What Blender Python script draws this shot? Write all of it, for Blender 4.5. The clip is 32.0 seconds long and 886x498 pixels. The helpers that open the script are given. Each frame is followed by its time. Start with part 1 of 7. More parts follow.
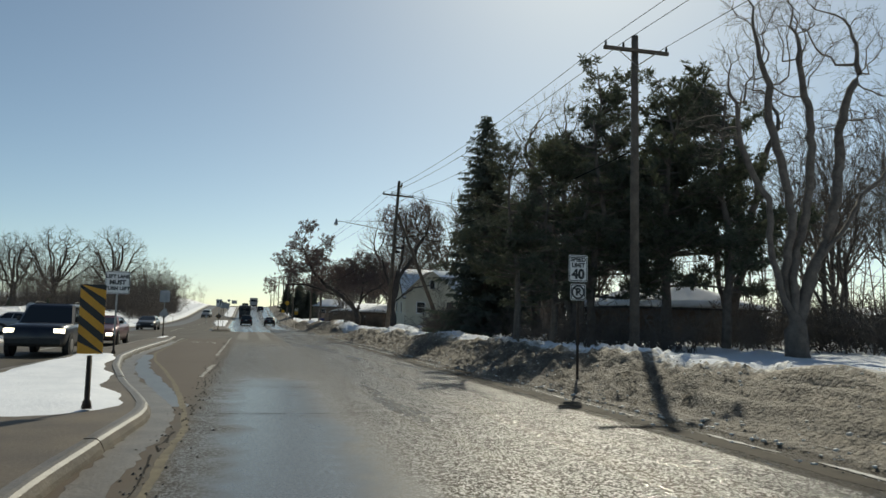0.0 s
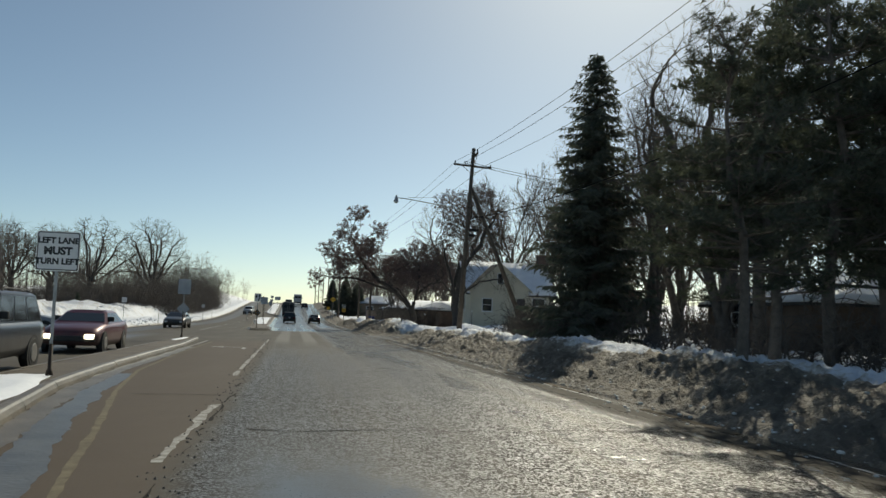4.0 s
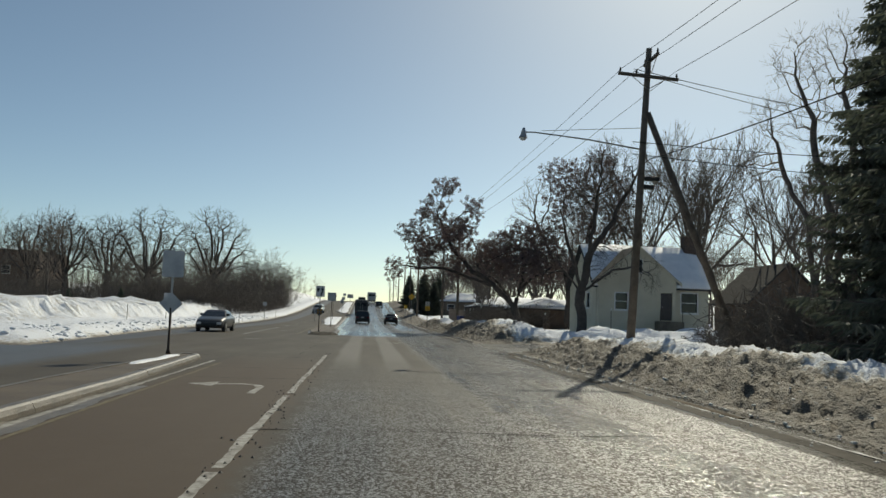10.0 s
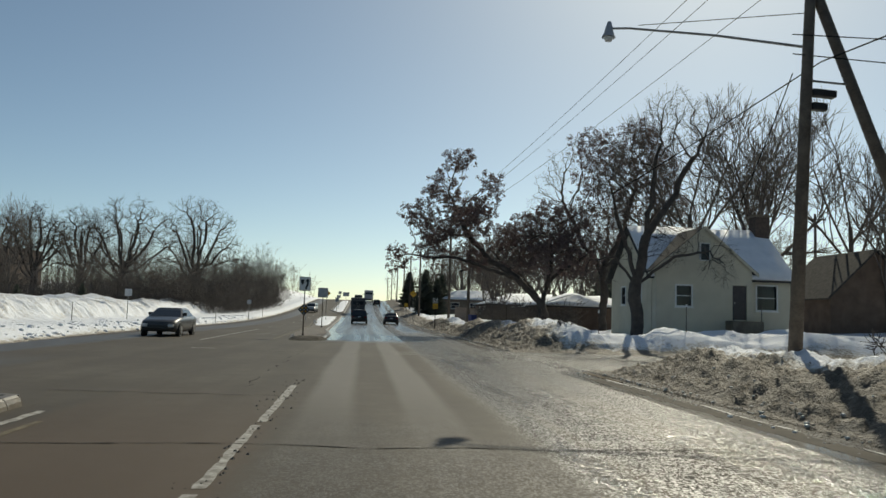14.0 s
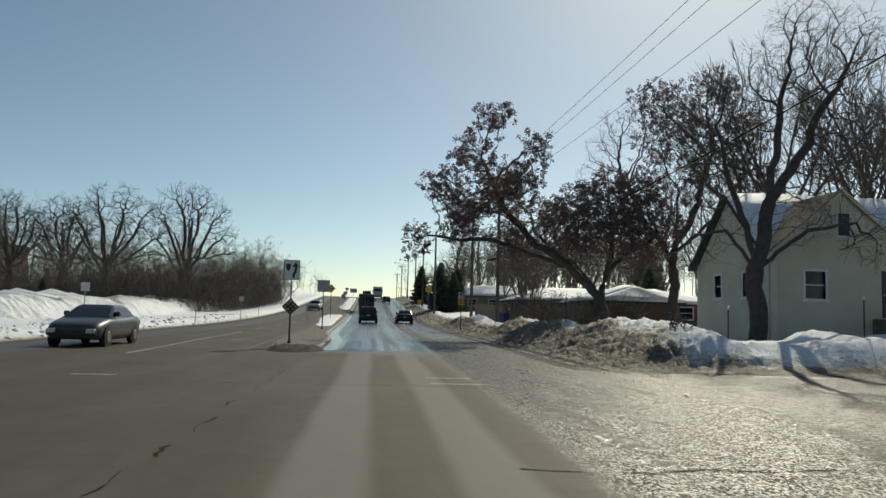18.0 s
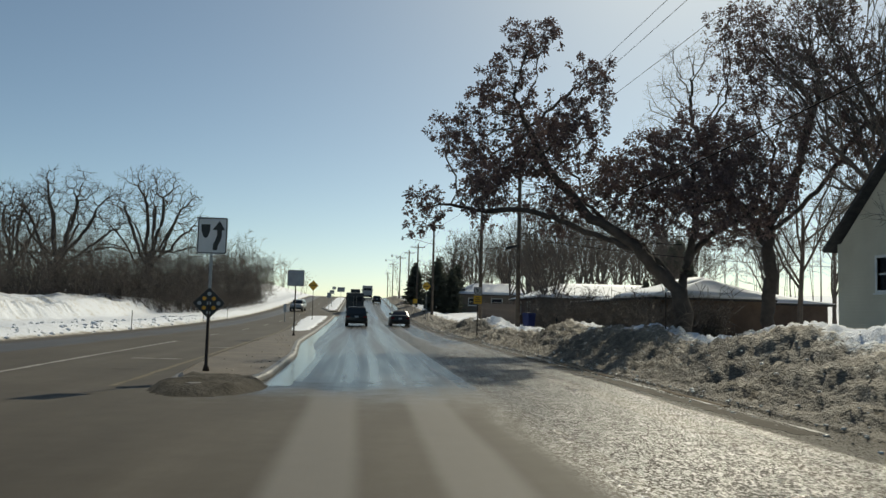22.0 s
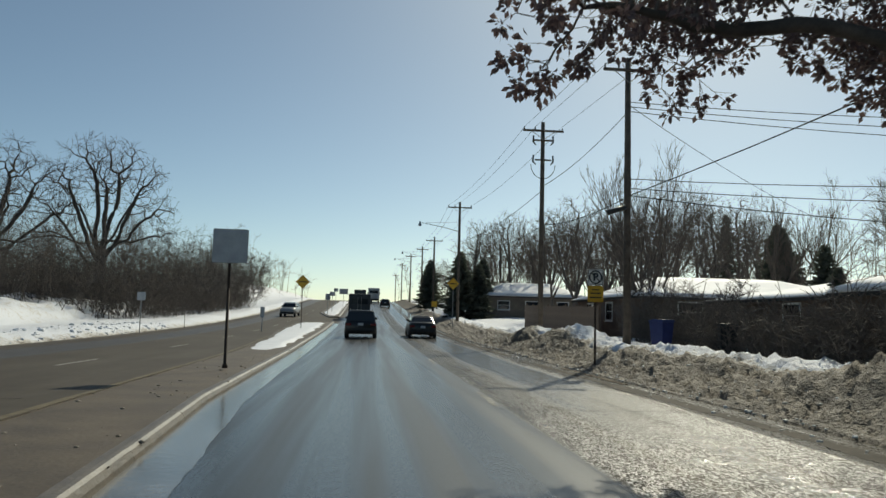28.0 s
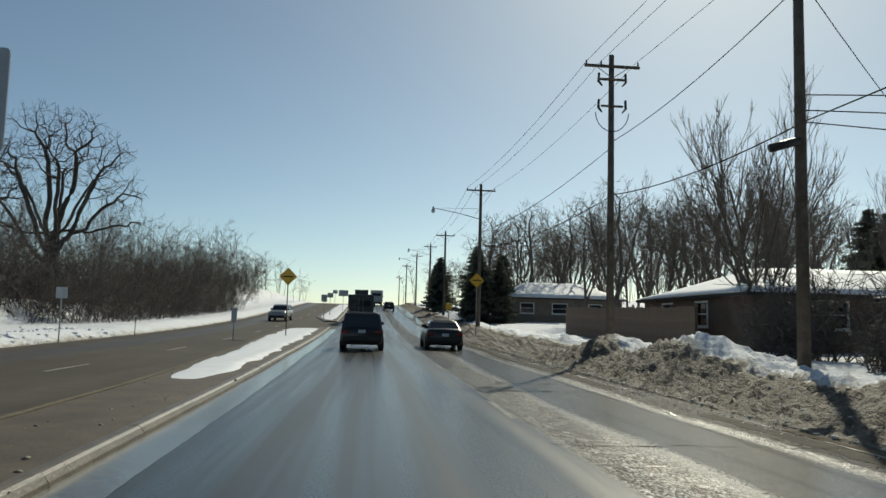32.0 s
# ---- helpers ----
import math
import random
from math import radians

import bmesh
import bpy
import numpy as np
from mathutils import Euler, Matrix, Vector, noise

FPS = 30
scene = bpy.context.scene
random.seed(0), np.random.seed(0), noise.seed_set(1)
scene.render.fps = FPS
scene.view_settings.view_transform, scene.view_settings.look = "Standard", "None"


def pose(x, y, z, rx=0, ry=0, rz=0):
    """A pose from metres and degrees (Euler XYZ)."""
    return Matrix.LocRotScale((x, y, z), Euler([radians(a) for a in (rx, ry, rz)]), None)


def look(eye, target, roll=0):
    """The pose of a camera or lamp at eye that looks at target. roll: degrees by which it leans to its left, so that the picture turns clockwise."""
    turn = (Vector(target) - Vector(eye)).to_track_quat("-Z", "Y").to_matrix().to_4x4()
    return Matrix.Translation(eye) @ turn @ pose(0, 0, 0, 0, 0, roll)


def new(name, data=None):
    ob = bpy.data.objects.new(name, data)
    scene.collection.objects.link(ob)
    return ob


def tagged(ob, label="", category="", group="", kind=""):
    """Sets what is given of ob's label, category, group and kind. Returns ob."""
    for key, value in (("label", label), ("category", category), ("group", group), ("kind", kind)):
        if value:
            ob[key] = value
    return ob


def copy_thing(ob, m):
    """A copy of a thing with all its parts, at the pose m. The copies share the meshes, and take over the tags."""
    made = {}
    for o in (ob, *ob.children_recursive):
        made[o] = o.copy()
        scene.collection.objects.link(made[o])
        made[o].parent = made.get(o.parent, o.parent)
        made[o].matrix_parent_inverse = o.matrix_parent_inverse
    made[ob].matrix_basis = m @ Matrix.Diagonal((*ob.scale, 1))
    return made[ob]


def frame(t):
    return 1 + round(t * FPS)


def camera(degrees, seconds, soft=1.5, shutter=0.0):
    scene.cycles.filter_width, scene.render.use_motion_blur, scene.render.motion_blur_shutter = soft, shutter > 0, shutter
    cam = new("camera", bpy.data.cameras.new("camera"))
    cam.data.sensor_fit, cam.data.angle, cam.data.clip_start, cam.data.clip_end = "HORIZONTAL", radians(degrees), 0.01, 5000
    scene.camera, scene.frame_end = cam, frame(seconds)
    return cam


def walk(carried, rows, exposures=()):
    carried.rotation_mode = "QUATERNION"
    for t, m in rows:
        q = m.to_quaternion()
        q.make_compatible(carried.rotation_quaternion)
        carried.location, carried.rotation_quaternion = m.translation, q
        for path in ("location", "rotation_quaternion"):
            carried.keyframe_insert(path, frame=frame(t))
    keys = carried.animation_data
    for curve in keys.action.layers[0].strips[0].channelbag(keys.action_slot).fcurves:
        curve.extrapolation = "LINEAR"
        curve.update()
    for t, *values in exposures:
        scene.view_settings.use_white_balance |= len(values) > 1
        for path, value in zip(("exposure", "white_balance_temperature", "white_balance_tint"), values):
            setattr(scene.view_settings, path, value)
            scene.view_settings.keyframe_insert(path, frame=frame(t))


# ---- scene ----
cam = camera(58.95, 32.0, 1.5, 0.3)
ROWS = [
    (0.0, -0.014, 0.000, 1.448, -13.93, 5.36, -1.38),
    (0.5, 0.153, 1.549, 1.450, -13.55, 5.40, -1.43),
    (1.0, 0.210, 3.060, 1.450, -13.24, 5.38, -1.49),
    (1.5, 0.213, 4.556, 1.449, -13.05, 5.37, -1.54),
    (2.0, 0.228, 6.086, 1.447, -12.71, 5.34, -1.59),
    (2.5, 0.260, 7.549, 1.446, -12.59, 5.41, -1.63),
    (3.0, 0.273, 9.067, 1.445, -12.19, 5.37, -1.68),
    (3.5, 0.240, 10.553, 1.446, -11.51, 5.26, -1.76),
    (5.5, -0.010, 16.346, 1.453, -8.85, 4.97, -2.18),
    (6.0, 0.000, 17.890, 1.456, -8.10, 4.90, -2.25),
    (6.5, 0.112, 19.468, 1.459, -7.63, 4.90, -2.29),
    (7.0, 0.209, 21.179, 1.462, -7.12, 4.90, -2.26),
    (7.5, 0.267, 22.902, 1.465, -6.68, 4.88, -2.20),
    (8.0, 0.283, 24.522, 1.467, -6.43, 4.87, -2.12),
    (8.5, 0.289, 26.016, 1.469, -6.35, 4.91, -2.04),
    (9.0, 0.264, 27.635, 1.470, -5.99, 4.94, -1.99),
    (9.5, 0.260, 29.283, 1.469, -5.72, 4.92, -1.96),
    (10.0, 0.233, 30.831, 1.467, -5.57, 4.94, -1.95),
    (10.5, 0.267, 32.221, 1.463, -5.46, 4.92, -1.96),
    (11.0, 0.292, 33.790, 1.457, -5.55, 4.93, -1.98),
    (11.5, 0.282, 35.363, 1.449, -5.62, 4.96, -2.02),
    (12.0, 0.301, 36.880, 1.440, -5.66, 4.93, -2.08),
    (12.5, 0.247, 38.188, 1.435, -5.70, 4.91, -2.08),
    (13.0, 0.227, 39.739, 1.432, -5.66, 4.85, -2.03),
    (13.5, 0.208, 41.336, 1.434, -5.78, 4.88, -1.90),
    (14.0, 0.175, 42.849, 1.437, -5.81, 4.88, -1.78),
    (14.5, 0.206, 44.178, 1.440, -5.68, 4.83, -1.73),
    (16.5, 0.074, 50.617, 1.454, -5.46, 4.78, -1.78),
    (17.0, 0.058, 52.318, 1.454, -5.35, 4.71, -1.73),
    (17.5, 0.063, 53.997, 1.453, -5.24, 4.69, -1.62),
    (18.0, 0.049, 55.594, 1.451, -5.22, 4.67, -1.53),
    (18.5, 0.043, 57.126, 1.449, -5.32, 4.70, -1.49),
    (19.0, 0.038, 58.764, 1.446, -5.47, 4.70, -1.46),
    (19.5, 0.075, 60.441, 1.444, -5.65, 4.69, -1.39),
    (20.0, 0.108, 62.111, 1.443, -5.70, 4.70, -1.30),
    (20.5, 0.119, 63.715, 1.442, -5.70, 4.71, -1.22),
    (21.0, 0.118, 65.459, 1.440, -5.77, 4.71, -1.24),
    (21.5, 0.111, 67.389, 1.440, -5.86, 4.69, -1.34),
    (22.0, 0.097, 69.227, 1.441, -5.98, 4.74, -1.46),
    (22.5, 0.039, 70.872, 1.443, -5.96, 4.83, -1.54),
    (23.0, 0.053, 72.606, 1.443, -5.92, 4.88, -1.62),
    (23.5, 0.060, 74.365, 1.442, -5.80, 4.91, -1.67),
    (24.0, 0.090, 76.049, 1.439, -5.75, 4.92, -1.70),
    (24.5, 0.080, 77.478, 1.435, -5.72, 4.92, -1.68),
    (25.0, 0.147, 79.173, 1.435, -5.67, 4.98, -1.62),
    (25.5, 0.188, 81.053, 1.437, -5.64, 4.99, -1.59),
    (27.5, 0.079, 88.841, 1.446, -5.61, 5.13, -1.48),
    (28.0, 0.061, 90.621, 1.447, -5.58, 5.13, -1.47),
    (28.5, 0.019, 92.219, 1.450, -5.60, 5.19, -1.45),
    (29.0, 0.017, 93.886, 1.452, -5.68, 5.23, -1.46),
    (29.5, 0.018, 95.591, 1.453, -5.67, 5.25, -1.49),
    (30.0, 0.029, 97.213, 1.454, -5.60, 5.28, -1.51),
    (30.5, 0.071, 98.680, 1.453, -5.62, 5.34, -1.54),
    (31.0, 0.070, 100.250, 1.452, -5.49, 5.37, -1.57),
    (31.5, 0.050, 101.907, 1.450, -5.43, 5.42, -1.57),
    (32.0, -0.000, 103.636, 1.448, -5.45, 5.46, -1.52),
]
walk(cam, [(t, pose(x, y, z, 90 + pitch, roll, yaw)) for t, x, y, z, yaw, pitch, roll in ROWS], [(0.0, -0.05, 8000, -1), (20.0, -0.05, 8200, -1), (32.0, -0.1, 8000, -3)])

# ---- light: low winter sun ahead and to the right, clear sky ----
SUN_AZ, SUN_EL = 25.5, 36.8
world = bpy.data.worlds.new("winter_sky")
scene.world = world
world.use_nodes = True
wn = world.node_tree
wn.nodes.clear()
sky = wn.nodes.new("ShaderNodeTexSky")
sky.sky_type = "NISHITA"
sky.sun_disc = False
sky.sun_elevation = radians(SUN_EL)
sky.sun_rotation = radians(SUN_AZ)
sky.air_density, sky.dust_density, sky.ozone_density = 0.8, 1.8, 2.5
sky.altitude = 1500.0
wbg = wn.nodes.new("ShaderNodeBackground")
wbg.inputs["Strength"].default_value = 0.105
wout = wn.nodes.new("ShaderNodeOutputWorld")
tint = wn.nodes.new("ShaderNodeMix")
tint.data_type, tint.blend_type = "RGBA", "MULTIPLY"
tint.inputs[0].default_value = 1.0
tint.inputs[7].default_value = (0.925, 0.985, 1.015, 1)
wn.links.new(sky.outputs[0], tint.inputs[6])
wn.links.new(tint.outputs[2], wbg.inputs[0])
wn.links.new(wbg.outputs[0], wout.inputs[0])
sun_data = bpy.data.lights.new("sun", "SUN")
sun_data.energy, sun_data.angle, sun_data.color = 3.2, radians(0.55), (1.0, 0.985, 0.99)
sun = new("sun", sun_data)
sa, se = radians(SUN_AZ), radians(SUN_EL)
SUN_DIR = Vector((math.sin(sa) * math.cos(se), math.cos(sa) * math.cos(se), math.sin(se)))
sun.matrix_world = look(SUN_DIR * 60, (0, 0, 0))

# ---- materials ----
def ramp(nt, fac, stops):
    n = nt.nodes.new("ShaderNodeValToRGB")
    while len(n.color_ramp.elements) < len(stops):
        n.color_ramp.elements.new(0.5)
    for e, (p, c) in zip(n.color_ramp.elements, stops):
        e.position = p
        e.color = (*c, 1) if len(c) == 3 else c
    nt.links.new(fac, n.inputs[0])
    return n.outputs[0]


def noise_node(nt, co, scale, detail=4.0, rough=0.55, dist=0.0):
    n = nt.nodes.new("ShaderNodeTexNoise")
    n.inputs["Scale"].default_value = scale
    n.inputs["Detail"].default_value = detail
    n.inputs["Roughness"].default_value = rough
    n.inputs["Distortion"].default_value = dist
    nt.links.new(co, n.inputs["Vector"])
    return n.outputs["Fac"]


def mathn(nt, op, a, b=None, clamp=False):
    n = nt.nodes.new("ShaderNodeMath")
    n.operation = op
    n.use_clamp = clamp
    for i, v in enumerate((a, b)):
        if v is None:
            continue
        if isinstance(v, (int, float)):
            n.inputs[i].default_value = v
        else:
            nt.links.new(v, n.inputs[i])
    return n.outputs[0]


def span(nt, v, lo, hi):
    n = nt.nodes.new("ShaderNodeMapRange")
    n.interpolation_type = "SMOOTHSTEP"
    n.inputs["From Min"].default_value = lo
    n.inputs["From Max"].default_value = hi
    nt.links.new(v, n.inputs["Value"])
    return n.outputs["Result"]


def mixc(nt, fac, a, b):
    n = nt.nodes.new("ShaderNodeMix")
    n.data_type = "RGBA"
    for sock, v in ((n.inputs[0], fac), (n.inputs[6], a), (n.inputs[7], b)):
        if isinstance(v, (int, float)):
            sock.default_value = v
        elif isinstance(v, tuple):
            sock.default_value = (*v, 1)
        else:
            nt.links.new(v, sock)
    return n.outputs[2]


def base_mat(name):
    m = bpy.data.materials.new(name)
    m.use_nodes = True
    nt = m.node_tree
    return m, nt, nt.nodes["Principled BSDF"]


def coords(nt, kind="Object"):
    n = nt.nodes.new("ShaderNodeTexCoord")
    return n.outputs[kind]


def world_pos(nt):
    n = nt.nodes.new("ShaderNodeNewGeometry")
    return n.outputs["Position"]


def bump(nt, bs, height, strength=0.3, dist=0.02):
    n = nt.nodes.new("ShaderNodeBump")
    n.inputs["Strength"].default_value = strength
    n.inputs["Distance"].default_value = dist
    nt.links.new(height, n.inputs["Height"])
    nt.links.new(n.outputs[0], bs.inputs["Normal"])


def simple(name, c1, c2, scale=6.0, rough=0.7, metal=0.0, bumps=0.2, bump_scale=40.0, dist=0.005, kind="Object", coat=0.0, spec=0.5):
    """Two tones of noise at two scales, with a fine relief."""
    m, nt, bs = base_mat(name)
    co = coords(nt, kind)
    big = noise_node(nt, co, scale, 5)
    fine = noise_node(nt, co, bump_scale, 4)
    f = mathn(nt, "ADD", mathn(nt, "MULTIPLY", big, 0.7), mathn(nt, "MULTIPLY", fine, 0.3))
    nt.links.new(ramp(nt, f, [(0.35, c1), (0.65, c2)]), bs.inputs["Base Color"])
    bs.inputs["Roughness"].default_value = rough
    bs.inputs["Metallic"].default_value = metal
    bs.inputs["Coat Weight"].default_value = coat
    bs.inputs["Specular IOR Level"].default_value = spec
    if bumps:
        bump(nt, bs, fine, bumps, dist)
    return m


def road_mat():
    """Worn winter asphalt: smooth brown lanes, coarse wet stone in the worn lanes, standing meltwater further on."""
    m, nt, bs = base_mat("wet_asphalt")
    co = world_pos(nt)
    sep = nt.nodes.new("ShaderNodeSeparateXYZ")
    nt.links.new(co, sep.inputs[0])
    X, Y = sep.outputs[0], sep.outputs[1]

    def stretched(k, scale, detail=4):
        mp = nt.nodes.new("ShaderNodeMapping")
        mp.inputs["Scale"].default_value = (1.0, k, 1.0)
        nt.links.new(co, mp.inputs[0])
        return noise_node(nt, mp.outputs[0], scale, detail, 0.5)

    def mul(*a):
        out = a[0]
        for v in a[1:]:
            out = mathn(nt, "MULTIPLY", out, v)
        return out

    def inv(v):
        return mathn(nt, "SUBTRACT", 1.0, v, True)

    def shifted(v, n, amount):
        return mathn(nt, "ADD", v, mul(mathn(nt, "SUBTRACT", n, 0.5), amount))

    streak = stretched(0.12, 0.9)
    ruts = stretched(0.018, 1.7, 3)
    tyre = stretched(0.02, 7.0, 3)
    big = noise_node(nt, co, 0.22, 4, 0.55, 0.6)
    mid = noise_node(nt, co, 2.2, 5, 0.6)
    grain = noise_node(nt, co, 30.0, 4, 0.8)
    Xw, Xm = shifted(X, streak, 0.9), shifted(X, mid, 0.5)
    clot = noise_node(nt, co, 11.0, 3, 0.6)
    # where the binder is worn off and coarse wet stone shows
    late = span(nt, Y, 79.0, 86.0)
    Xc = shifted(X, mid, 0.16)
    right = mathn(nt, "ADD", mul(span(nt, Xw, 1.9, 2.6), inv(late)), mul(span(nt, Xc, 2.36, 2.50), late))
    early = mul(span(nt, Xm, -0.85, -0.55), inv(span(nt, shifted(Y, big, 14.0), 38.0, 56.0)))
    Xp, Yp = shifted(shifted(X, big, 1.6), mid, 0.9), shifted(shifted(Y, big, 10.0), mid, 4.0)
    patch = mul(span(nt, Xp, -0.7, 0.1), inv(span(nt, Xp, 0.8, 1.9)), inv(span(nt, Yp, 16.5, 24.0)))
    lane_wear = mathn(nt, "ADD", 0.45, mul(span(nt, ruts, 0.36, 0.56), 0.55))
    worn = mathn(nt, "MAXIMUM", right, mul(early, 0.8, inv(patch)))
    stony = mul(worn, lane_wear)
    core = mul(span(nt, Xw, 3.2, 3.7), inv(span(nt, Xw, 5.0, 5.4)), span(nt, shifted(Y, streak, 16.0), 98.0, 110.0))
    stony = mul(stony, inv(mul(core, 0.92)))
    worn = mul(worn, inv(mul(core, 0.92)))
    # smooth brown film
    tone = mathn(nt, "ADD", mul(streak, 0.45), mathn(nt, "ADD", mul(mid, 0.25), mul(big, 0.3)))
    col = ramp(nt, tone, [(0.32, (0.054, 0.045, 0.035)), (0.52, (0.090, 0.076, 0.059)), (0.70, (0.132, 0.115, 0.093))])
    col = mixc(nt, mul(span(nt, tyre, 0.5, 0.75), 0.22), col, (0.07, 0.056, 0.042))
    col = mixc(nt, mul(grain, 0.35), col, (0.08, 0.064, 0.048))
    # the turning lane is a redder, later surface
    turn = mul(inv(span(nt, Xm, -1.05, -0.75)), span(nt, X, -4.0, -3.7), inv(span(nt, Y, 50.0, 60.0)))
    col = mixc(nt, mul(turn, 0.6), col, (0.108, 0.075, 0.052))
    # single stones, each with its own tone and polish
    vor = nt.nodes.new("ShaderNodeTexVoronoi")
    vor.inputs["Scale"].default_value = 52.0
    nt.links.new(co, vor.inputs["Vector"])
    vsep = nt.nodes.new("ShaderNodeSeparateXYZ")
    nt.links.new(vor.outputs["Color"], vsep.inputs[0])
    stone = vsep.outputs[0]
    col = mixc(nt, mul(stony, 0.88), col, (0.042, 0.041, 0.040))
    col = mixc(nt, mul(span(nt, stone, 0.62, 0.95), stony, 0.22), col, (0.30, 0.29, 0.275))
    col = mixc(nt, mul(span(nt, vsep.outputs[1], 0.6, 0.95), stony, 0.55), col, (0.045, 0.037, 0.03))
    # polished wheel paths in our lane before the crossing, sheen painted in pale
    band = None
    for cx, hw in ((-0.30, 0.5), (1.2, 0.45)):
        dd = mathn(nt, "ABSOLUTE", mathn(nt, "SUBTRACT", shifted(X, streak, 0.25), cx))
        b_ = inv(span(nt, dd, hw * 0.5, hw))
        band = b_ if band is None else mathn(nt, "MAXIMUM", band, b_)
    before = mul(span(nt, Y, 48.0, 60.0), inv(span(nt, Y, 82.0, 86.0)))
    col = mixc(nt, mul(band, before, 0.5), col, (0.25, 0.235, 0.215))
    # meltwater past the crossing, in dips of the worn lane and along the gutters
    wet_y = span(nt, shifted(mathn(nt, "ADD", Y, mul(big, 7.0)), mid, 5.0), 84.0, 90.0)
    in_lane = mul(span(nt, Xm, -3.2, -2.3), inv(span(nt, Xc, 2.36, 2.50)))
    tracks = span(nt, ruts, 0.42, 0.64)
    pool = mul(wet_y, in_lane, inv(mul(tracks, 0.28)))
    dips = mul(right, span(nt, mathn(nt, "ADD", streak, mul(mid, 0.4)), 0.74, 0.90), 0.7)
    street = mul(span(nt, Y, 62.5, 65.0), inv(span(nt, Y, 76.0, 78.5)))
    gut = mul(span(nt, shifted(X, streak, 0.6), 5.45, 5.6), inv(street))
    gut = mathn(nt, "MAXIMUM", gut, mul(inv(span(nt, mathn(nt, "ADD", X, 10.6), 0.0, 0.7)), span(nt, X, -13.0, -12.0), 0.6))
    left_wet = mul(inv(span(nt, Xw, -8.6, -7.4)), span(nt, Y, 36.0, 44.0), inv(span(nt, Y, 58.0, 68.0)), 0.8)
    water = mathn(nt, "MAXIMUM", mathn(nt, "MAXIMUM", pool, dips), gut, True)
    wet = mathn(nt, "MAXIMUM", water, mathn(nt, "MAXIMUM", mathn(nt, "MAXIMUM", patch, left_wet), mul(core, 0.7)), True)
    dark = mixc(nt, mul(wet, 0.45), col, (0.04, 0.039, 0.036))
    dark = mixc(nt, mul(pool, 0.75), dark, (0.020, 0.025, 0.026))
    dark = mixc(nt, mul(core, right, 0.85), dark, (0.03, 0.028, 0.026))
    dark = mixc(nt, mul(gut, 0.85), dark, (0.060, 0.049, 0.037))
    nt.links.new(dark, bs.inputs["Base Color"])
    r = mathn(nt, "ADD", 0.62, mul(grain, 0.15))
    glint = span(nt, shifted(shifted(stone, mid, 0.4), clot, 0.7), 0.56, 0.70)
    r = mathn(nt, "SUBTRACT", r, mul(worn, mathn(nt, "SUBTRACT", mul(glint, 0.42), 0.04)))
    r = mathn(nt, "SUBTRACT", r, mul(wet, 0.32))
    r = mathn(nt, "SUBTRACT", r, mul(pool, 0.10))
    r = mathn(nt, "SUBTRACT", r, mul(gut, 0.04))
    r = mathn(nt, "SUBTRACT", r, mul(patch, 0.1))
    r = mathn(nt, "SUBTRACT", r, mul(core, right, 0.22))
    deep = mul(pool, inv(span(nt, shifted(Y, mid, 5.0), 92.0, 100.0)))
    r = mathn(nt, "SUBTRACT", r, mul(deep, 0.05))
    nt.links.new(mathn(nt, "MAXIMUM", r, 0.07), bs.inputs["Roughness"])
    sp = mathn(nt, "ADD", mul(inv(mul(worn, 0.7)), 0.14), mathn(nt, "MAXIMUM", mul(worn, glint, 1.0), mathn(nt, "MAXIMUM", mul(wet, inv(right), 0.27), mul(core, right, 0.3))))
    nt.links.new(sp, bs.inputs["Specular IOR Level"])
    h = mathn(nt, "SUBTRACT", mul(grain, 0.4), mul(vor.outputs["Distance"], 0.6))
    h = mul(h, mathn(nt, "ADD", 0.10, mul(worn, 0.55)))
    h = mathn(nt, "ADD", h, mul(clot, worn, 0.25))
    h = mathn(nt, "ADD", h, mul(mid, mathn(nt, "ADD", 0.12, mul(stony, 0.15))))
    h = mul(h, inv(mul(gut, 0.97)))
    h = mul(h, inv(mul(pool, 0.65)))
    h = mul(h, inv(mul(deep, 0.8)))
    h = mul(h, inv(mul(patch, 0.7)))
    h = mul(h, inv(mul(core, right, 0.85)))
    bump(nt, bs, h, 1.0, 0.014)
    return m


